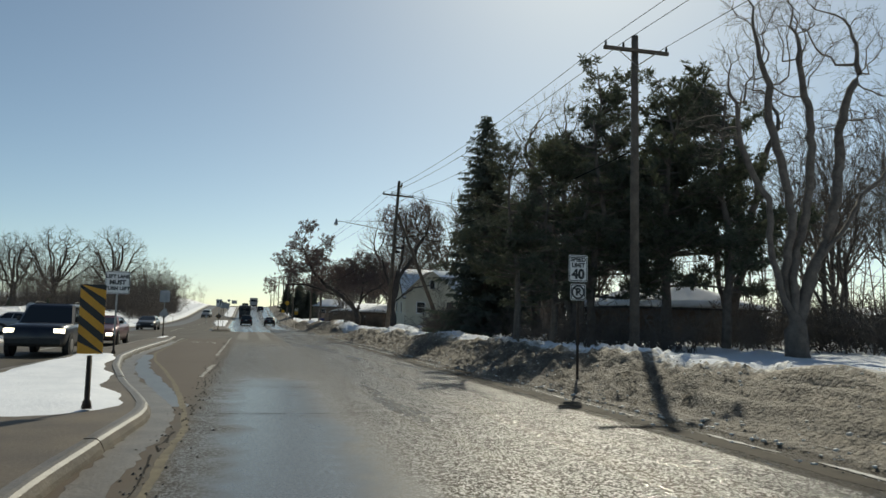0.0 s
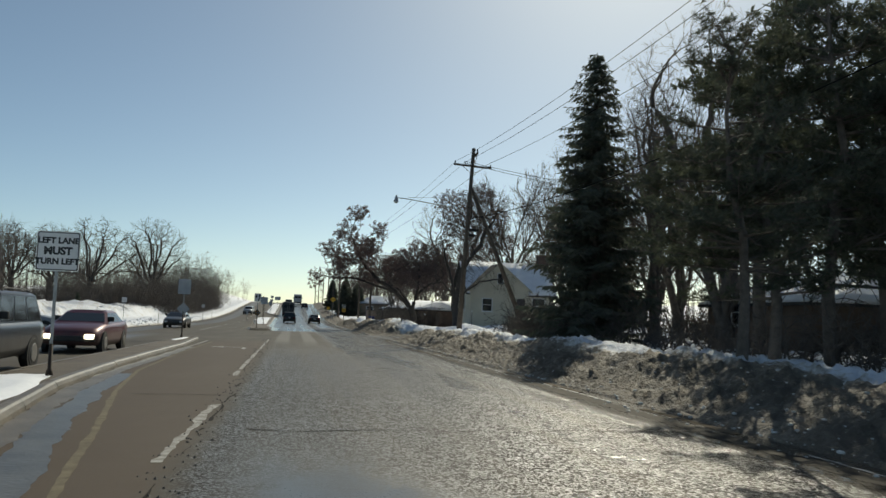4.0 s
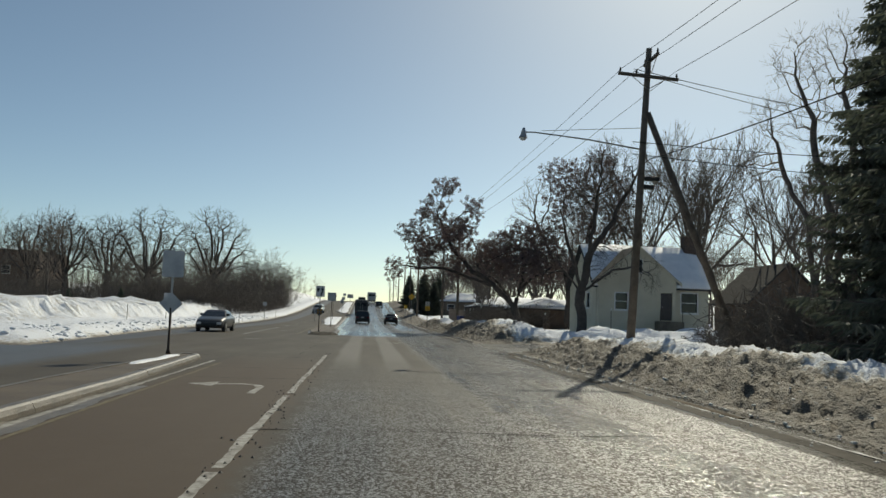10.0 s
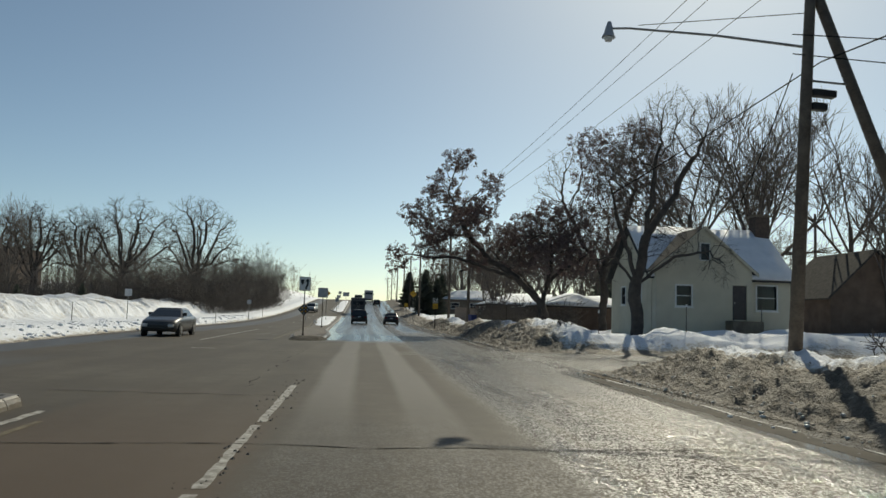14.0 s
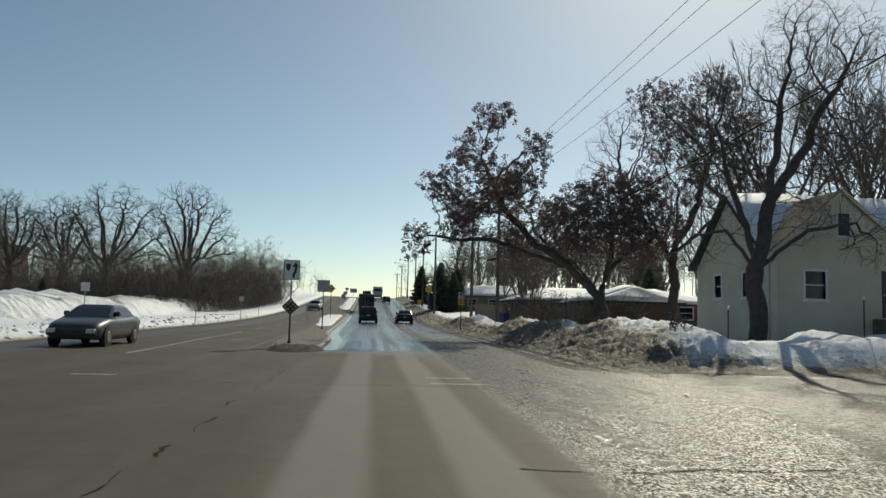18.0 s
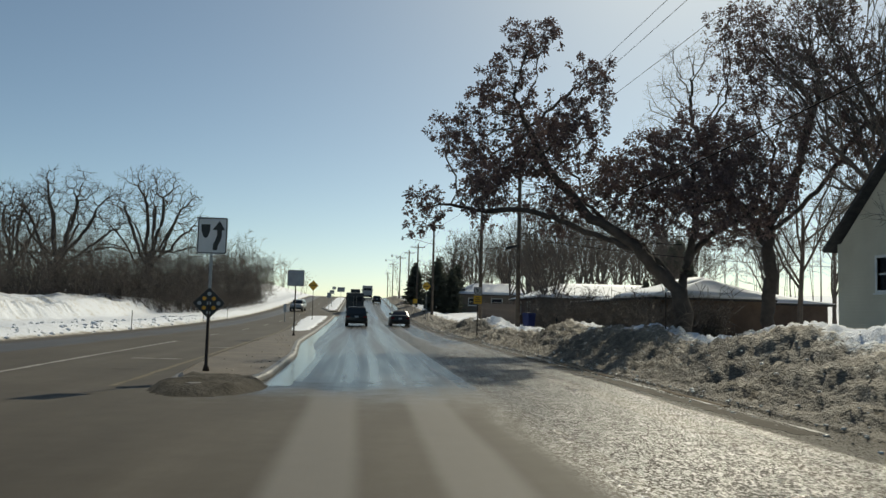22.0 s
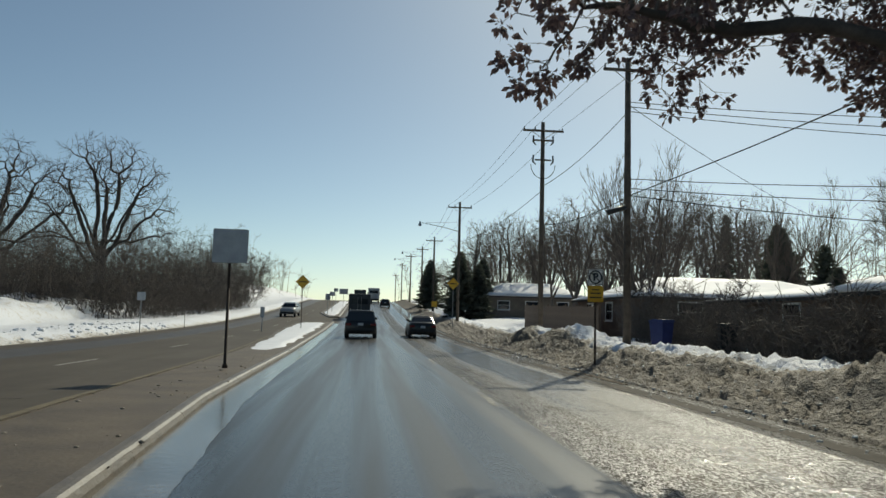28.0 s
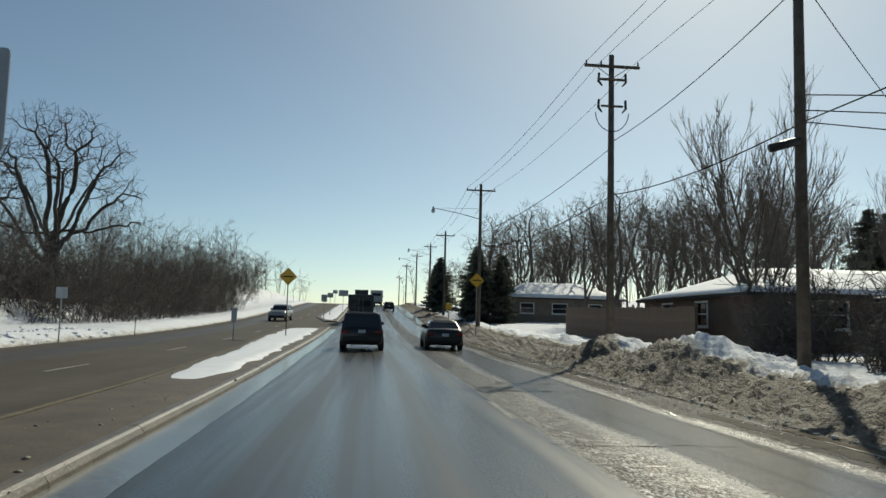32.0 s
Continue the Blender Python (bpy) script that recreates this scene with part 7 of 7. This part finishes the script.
def section(y, w, lo, hi, crown=0.03):
    """A closed, rounded cross-section of the lower body."""
    half = [(w * 0.80, lo), (w * 0.95, lo + 0.06), (w * 0.99, lo + (hi - lo) * 0.3), (w, lo + (hi - lo) * 0.55), (w * 0.985, hi - 0.14), (w * 0.93, hi - 0.03), (w * 0.75, hi + crown * 0.5)]
    return [Vector((x, y, z)) for x, z in half] + [Vector((0, y, hi + crown))] + [Vector((-x, y, z)) for x, z in half[::-1]]


def quad_pane(name, pts, off, mat, parent, shrink=0.0):
    """A pane over four corners of a body side, pushed outwards."""
    bm = bmesh.new()
    q = [Vector(p) for p in pts]
    c = sum(q, Vector()) / len(q)
    n = (q[1] - q[0]).cross(q[-1] - q[0]).normalized()
    if n.dot(c - Vector((0, 0, 1.0))) < 0:
        n = -n
    q = [c + (p - c) * (1 - shrink) for p in q]
    a = [bm.verts.new(p + n * off) for p in q]
    b = [bm.verts.new(p + n * (off - 0.012)) for p in q]
    bm.faces.new(a)
    bm.faces.new(b[::-1])
    for k in range(len(q)):
        j = (k + 1) % len(q)
        bm.faces.new((a[k], b[k], b[j], a[j]))
    bmesh.ops.recalc_face_normals(bm, faces=bm.faces[:])
    return part(name, bm, mat, parent)


def car(name, label, m, body, L, W, H, stations, cab, mat, wheel=0.32, lit=False, rack=False, group=""):
    """stations: (share of the length from the tail, half-width share, underside, top); cab: tail base, tail top, nose top, nose base as shares, belt height, roof half-width share."""
    t = thing(name, m, label, body, group)
    w = W / 2
    bm = bmesh.new()
    loft(bm, [section((f - 0.5) * L, w * k, lo, hi) for f, k, lo, hi in stations])
    part("body", bm, mat, t, smooth=True)
    rb, rt_, ft, fb, belt, rw = cab
    Y = lambda f: (f - 0.5) * L
    wb, wt = w * 0.93, w * rw
    def cring(ya, yb, z, hw, r):
        return [Vector(p) for p in ((hw - r, ya, z), (hw, ya + r, z), (hw, yb - r, z), (hw - r, yb, z), (-hw + r, yb, z), (-hw, yb - r, z), (-hw, ya + r, z), (-hw + r, ya, z))]
    zr = H - 0.07
    bm = bmesh.new()
    loft(bm, [cring(Y(rb), Y(fb), belt - 0.06, wb, 0.08), cring(Y(rt_) - 0.02, Y(ft) + 0.02, zr, wt, 0.08), cring(Y(rt_) + 0.1, Y(ft) - 0.12, H, wt - 0.12, 0.1)])
    part("cabin", bm, mat, t, smooth=False)
    z0 = belt + 0.02
    k0 = (z0 - belt + 0.06) / (zr - belt + 0.06)
    k1 = 0.93
    def corner(sx, front, k):
        lo_ = Vector((sx * wb, Y(fb) if front else Y(rb), belt - 0.06))
        hi_ = Vector((sx * wt, Y(ft) + 0.02 if front else Y(rt_) - 0.02, zr))
        return lo_.lerp(hi_, k)
    for front, nm in ((False, "rear_window"), (True, "windscreen")):
        q = [corner(-1, front, k0), corner(1, front, k0), corner(1, front, k1), corner(-1, front, k1)]
        quad_pane(nm, q, 0.006, M_GLASS, t, 0.09)
    for sx in (-1, 1):
        a0, a1, b0, b1 = corner(sx, False, k0), corner(sx, False, k1), corner(sx, True, k0), corner(sx, True, k1)
        for f0, f1 in ((0.06, 0.33), (0.36, 0.62), (0.65, 0.94)):
            quad_pane("side_window", [a0.lerp(b0, f0), a0.lerp(b0, f1), a1.lerp(b1, f1), a1.lerp(b1, f0)], 0.006, M_GLASS, t)
        bm = bmesh.new()
        mp = corner(sx, True, k0 + 0.1)
        box(bm, mp.x + sx * 0.06 - 0.1, mp.x + sx * 0.06 + 0.1, mp.y - 0.45, mp.y - 0.33, mp.z - 0.02, mp.z + 0.14, None, 0.03)
        part("wing_mirror", bm, M_TRIM, t)
        for f, nm, lm in ((0.0, "tail_light", M_TAIL), (1.0, "headlight", M_HEAD_ON if lit else M_HEAD_OFF)):
            st = stations[1] if f == 0 else stations[-2]
            bm = bmesh.new()
            yy = Y(st[0]) + (-0.1 if f == 0 else 0.1)
            zc = st[3] - (0.22 if f == 0 else 0.16)
            box(bm, sx * w * st[1] * 0.62, sx * w * st[1] * 0.97, yy - 0.1, yy + 0.1, zc - 0.075, zc + 0.075, None, 0.03)
            part(nm, bm, lm, t)
        for f in (0.185, 0.82):
            bm = bmesh.new()
            tube(bm, [(sx * (w - 0.12), Y(f), wheel), (sx * (w + 0.004), Y(f), wheel)], wheel + 0.055, 18)
            part("wheel_arch", bm, M_TRIM, t)
            wh = new("wheel")
            wh.parent = t
            wh.matrix_basis = pose(sx * (w - 0.1), Y(f), wheel)
            bm = bmesh.new()
            tube(bm, [(-0.115, 0, 0), (-0.09, 0, 0), (0.09, 0, 0), (0.125, 0, 0)], [wheel - 0.05, wheel, wheel, wheel - 0.05], 20)
            part("tyre", bm, M_RUBBER, wh, smooth=False)
            bm = bmesh.new()
            tube(bm, [(sx * 0.12, 0, 0), (sx * 0.132, 0, 0)], [wheel * 0.62, wheel * 0.56], 14)
            part("rim", bm, M_RIM, wh)
    bm = bmesh.new()
    box(bm, -0.16, 0.16, Y(0) - 0.012, Y(0) + 0.02, stations[0][3] - 0.22, stations[0][3] - 0.07)
    part("number_plate", bm, M_PLATE, t, "blank pale number plate")
    for f, nm in ((0, "rear_bumper"), (1, "front_bumper")):
        bm = bmesh.new()
        st = stations[0 if f == 0 else -1]
        box(bm, -w * 0.86, w * 0.86, Y(f) - 0.05, Y(f) + 0.06, st[2] + 0.02, st[2] + 0.2, None, 0.03)
        part(nm, bm, M_TRIM, t)
    bm = bmesh.new()
    tube(bm, [(-w * 0.45, Y(0.0) + 0.02, 0.24), (-w * 0.45, Y(0.0) + 0.3, 0.25)], 0.035, 8)
    part("exhaust_pipe", bm, M_METAL, t)
    if rack:
        for sx in (-1, 1):
            bm = bmesh.new()
            tube(bm, [(sx * (wt - 0.1), Y(rt_) + 0.3, H), (sx * (wt - 0.1), Y(rt_) + 0.4, H + 0.06), (sx * (wt - 0.1), Y(ft) - 0.5, H + 0.06), (sx * (wt - 0.1), Y(ft) - 0.4, H)], 0.018, 6)
            part("roof_rail", bm, M_TRIM, t)
    return t


ST_SEDAN = [(0.0, 0.86, 0.42, 0.88), (0.03, 0.95, 0.30, 1.0), (0.10, 0.99, 0.22, 1.03), (0.3, 1.0, 0.2, 0.98), (0.6, 1.0, 0.2, 0.96), (0.76, 0.99, 0.21, 0.94), (0.93, 0.94, 0.24, 0.80), (0.985, 0.86, 0.30, 0.70), (1.0, 0.76, 0.36, 0.62)]
ST_VAN = [(0.0, 0.90, 0.45, 1.02), (0.025, 0.97, 0.34, 1.08), (0.1, 1.0, 0.26, 1.08), (0.4, 1.0, 0.24, 1.06), (0.72, 1.0, 0.24, 1.03), (0.86, 0.98, 0.25, 0.95), (0.96, 0.92, 0.28, 0.84), (1.0, 0.80, 0.36, 0.72)]
ST_SUV = [(0.0, 0.92, 0.5, 1.05), (0.025, 0.98, 0.40, 1.12), (0.1, 1.0, 0.32, 1.12), (0.5, 1.0, 0.30, 1.10), (0.70, 1.0, 0.30, 1.09), (0.80, 0.99, 0.31, 1.08), (0.96, 0.96, 0.34, 1.02), (1.0, 0.88, 0.40, 0.86)]
CAB_SEDAN = (0.09, 0.24, 0.55, 0.74, 0.98, 0.70)
CAB_VAN = (0.005, 0.045, 0.62, 0.86, 1.06, 0.80)
CAB_SUV = (0.005, 0.05, 0.55, 0.70, 1.10, 0.78)
M_PAINT_BLACK = paint("black_car_paint", (0.010, 0.011, 0.013))
M_PAINT_NAVY = paint("dark_blue_car_paint", (0.012, 0.016, 0.028))
M_PAINT_RED = paint("dark_red_car_paint", (0.10, 0.012, 0.022))
M_PAINT_GREY = paint("dark_grey_car_paint", (0.035, 0.036, 0.040))
M_PAINT_SILVER = paint("silver_car_paint", (0.32, 0.33, 0.34))


def road_pose(x, y, rz=0.0):
    sl = math.degrees(math.atan((prof(y + 1) - prof(y - 1)) / 2))
    return pose(x, y, prof(y) + 0.002, sl if abs(rz) < 90 else -sl, 0, rz)


car("minivan", "dark minivan seen from behind, salt-stained, on wet road", road_pose(-0.25, 141.5), "car", 4.8, 1.95, 1.74, ST_VAN, CAB_VAN, M_PAINT_BLACK, 0.34, rack=True, group="traffic ahead")
car("sedan", "black sedan with a salt film driving on wet asphalt", road_pose(3.75, 144.0), "car", 4.8, 1.84, 1.44, ST_SEDAN, CAB_SEDAN, M_PAINT_BLACK, group="traffic ahead")
car("suv", "dark blue suv with headlights on", road_pose(-6.75, 30.5, 180), "car", 4.9, 1.95, 1.78, ST_SUV, CAB_SUV, M_PAINT_NAVY, 0.37, True, True, group="oncoming traffic")
car("coupe", "dark red coupe with headlights on", road_pose(-6.8, 41.2, 180), "car", 4.6, 1.85, 1.40, ST_SEDAN, CAB_SEDAN, M_PAINT_RED, 0.33, True, group="oncoming traffic")
car("grey_sedan", "dark grey sedan on the far side of the road", road_pose(-9.8, 85.0, 180), "car", 4.7, 1.85, 1.42, ST_SEDAN, CAB_SEDAN, M_PAINT_GREY, 0.33, group="oncoming traffic")
car("silver_sedan", "silver sedan waiting in the side street", pose(-14.2, 57.3, 0.05, 0, 0, -82), "car", 4.6, 1.8, 1.43, ST_SEDAN, CAB_SEDAN, M_PAINT_SILVER, group="oncoming traffic")
car("silver_suv", "distant silver suv on the far side of the road", road_pose(-9.2, 188, 176), "car", 4.7, 1.88, 1.7, ST_SUV, CAB_SUV, M_PAINT_SILVER, 0.35, group="oncoming traffic")
car("hatchback", "small dark hatchback far ahead", road_pose(3.4, 236), "car", 4.2, 1.78, 1.5, ST_VAN, (0.01, 0.08, 0.6, 0.8, 1.06, 0.76), M_PAINT_GREY, 0.31, group="traffic ahead")


def truck(name, label, m, W, L, H, mat, cab_mat, box_top):
    t = thing(name, m, label, "truck", "traffic ahead")
    w = W / 2
    bm = bmesh.new()
    box(bm, -w, w, -L / 2, L * 0.22, 0.85, H, None, 0.06)
    b = part("cargo_body", bm, mat, t)
    for sx in (-1, 1):
        bm = bmesh.new()
        box(bm, sx * 0.03, sx * (w - 0.1), -L / 2 - 0.03, -L / 2 + 0.01, 0.95, H - 0.25, None, 0.01)
        d = part("rear_door", bm, mat, t)
        bm = bmesh.new()
        tube(bm, [(sx * 0.2, -L / 2 - 0.05, 1.0), (sx * 0.2, -L / 2 - 0.05, H - 0.35)], 0.02, 6)
        part("lock_bar", bm, M_METAL, d)
        bm = bmesh.new()
        box(bm, sx * (w - 0.35), sx * (w - 0.08), -L / 2 - 0.04, -L / 2 + 0.02, 0.6, 0.76, None, 0.02)
        part("tail_light", bm, M_TAIL, t)
        for yy in (-L * 0.28, L * 0.36):
            wh = new("wheel")
            wh.parent = t
            wh.matrix_basis = pose(sx * (w - 0.2), yy, 0.48)
            bm = bmesh.new()
            tube(bm, [(-0.14, 0, 0), (0.14, 0, 0)], 0.48, 18)
            part("tyre", bm, M_RUBBER, wh)
            bm = bmesh.new()
            tube(bm, [(sx * 0.14, 0, 0), (sx * 0.16, 0, 0)], [0.3, 0.26], 12)
            part("rim", bm, M_RIM, wh)
        bm = bmesh.new()
        box(bm, sx * (w + 0.05), sx * (w + 0.22), L * 0.42, L * 0.45, 1.7, 2.2, None, 0.02)
        part("wing_mirror", bm, M_TRIM, t)
    bm = bmesh.new()
    box(bm, -w * 0.92, w * 0.92, L * 0.25, L / 2, 0.5, H * 0.8, None, 0.1)
    part("cab", bm, cab_mat, t)
    bm = bmesh.new()
    box(bm, -w * 0.95, w * 0.95, -L / 2, L * 0.4, 0.55, 0.84)
    part("chassis", bm, M_TRIM, t)
    bm = bmesh.new()
    box(bm, -w * 0.9, w * 0.9, -L / 2 - 0.06, -L / 2 + 0.06, 0.42, 0.56, None, 0.02)
    part("rear_bumper", bm, M_TRIM, t)
    if box_top:
        bm = bmesh.new()
        box(bm, -w * 0.55, w * 0.55, -L * 0.1, L * 0.15, H, H + box_top, None, 0.03)
        part("roof_box", bm, mat, t)
    bm = bmesh.new()
    box(bm, -w * 0.75, w * 0.75, -L / 2 - 0.035, -L / 2 - 0.02, H - 1.15, H - 0.55, None, 0.01)
    part("rear_window", bm, M_GLASS, t)


M_BUS = simple("dark_bus_paint", (0.02, 0.024, 0.03), (0.035, 0.04, 0.048), 3.0, 0.4, 0.2, 0)
M_WHITE_TRUCK = simple("white_truck_paint", (0.42, 0.42, 0.42), (0.52, 0.52, 0.52), 3.0, 0.5, 0, 0)
truck("dark_bus", "dark bus seen from behind in the lane ahead", road_pose(-0.75, 186), 2.5, 9.0, 3.0, M_BUS, M_BUS, 0.5)
truck("white_truck", "white box truck far ahead near the crest", road_pose(1.6, 270), 2.5, 8.0, 3.2, M_WHITE_TRUCK, M_WHITE_TRUCK, 0)
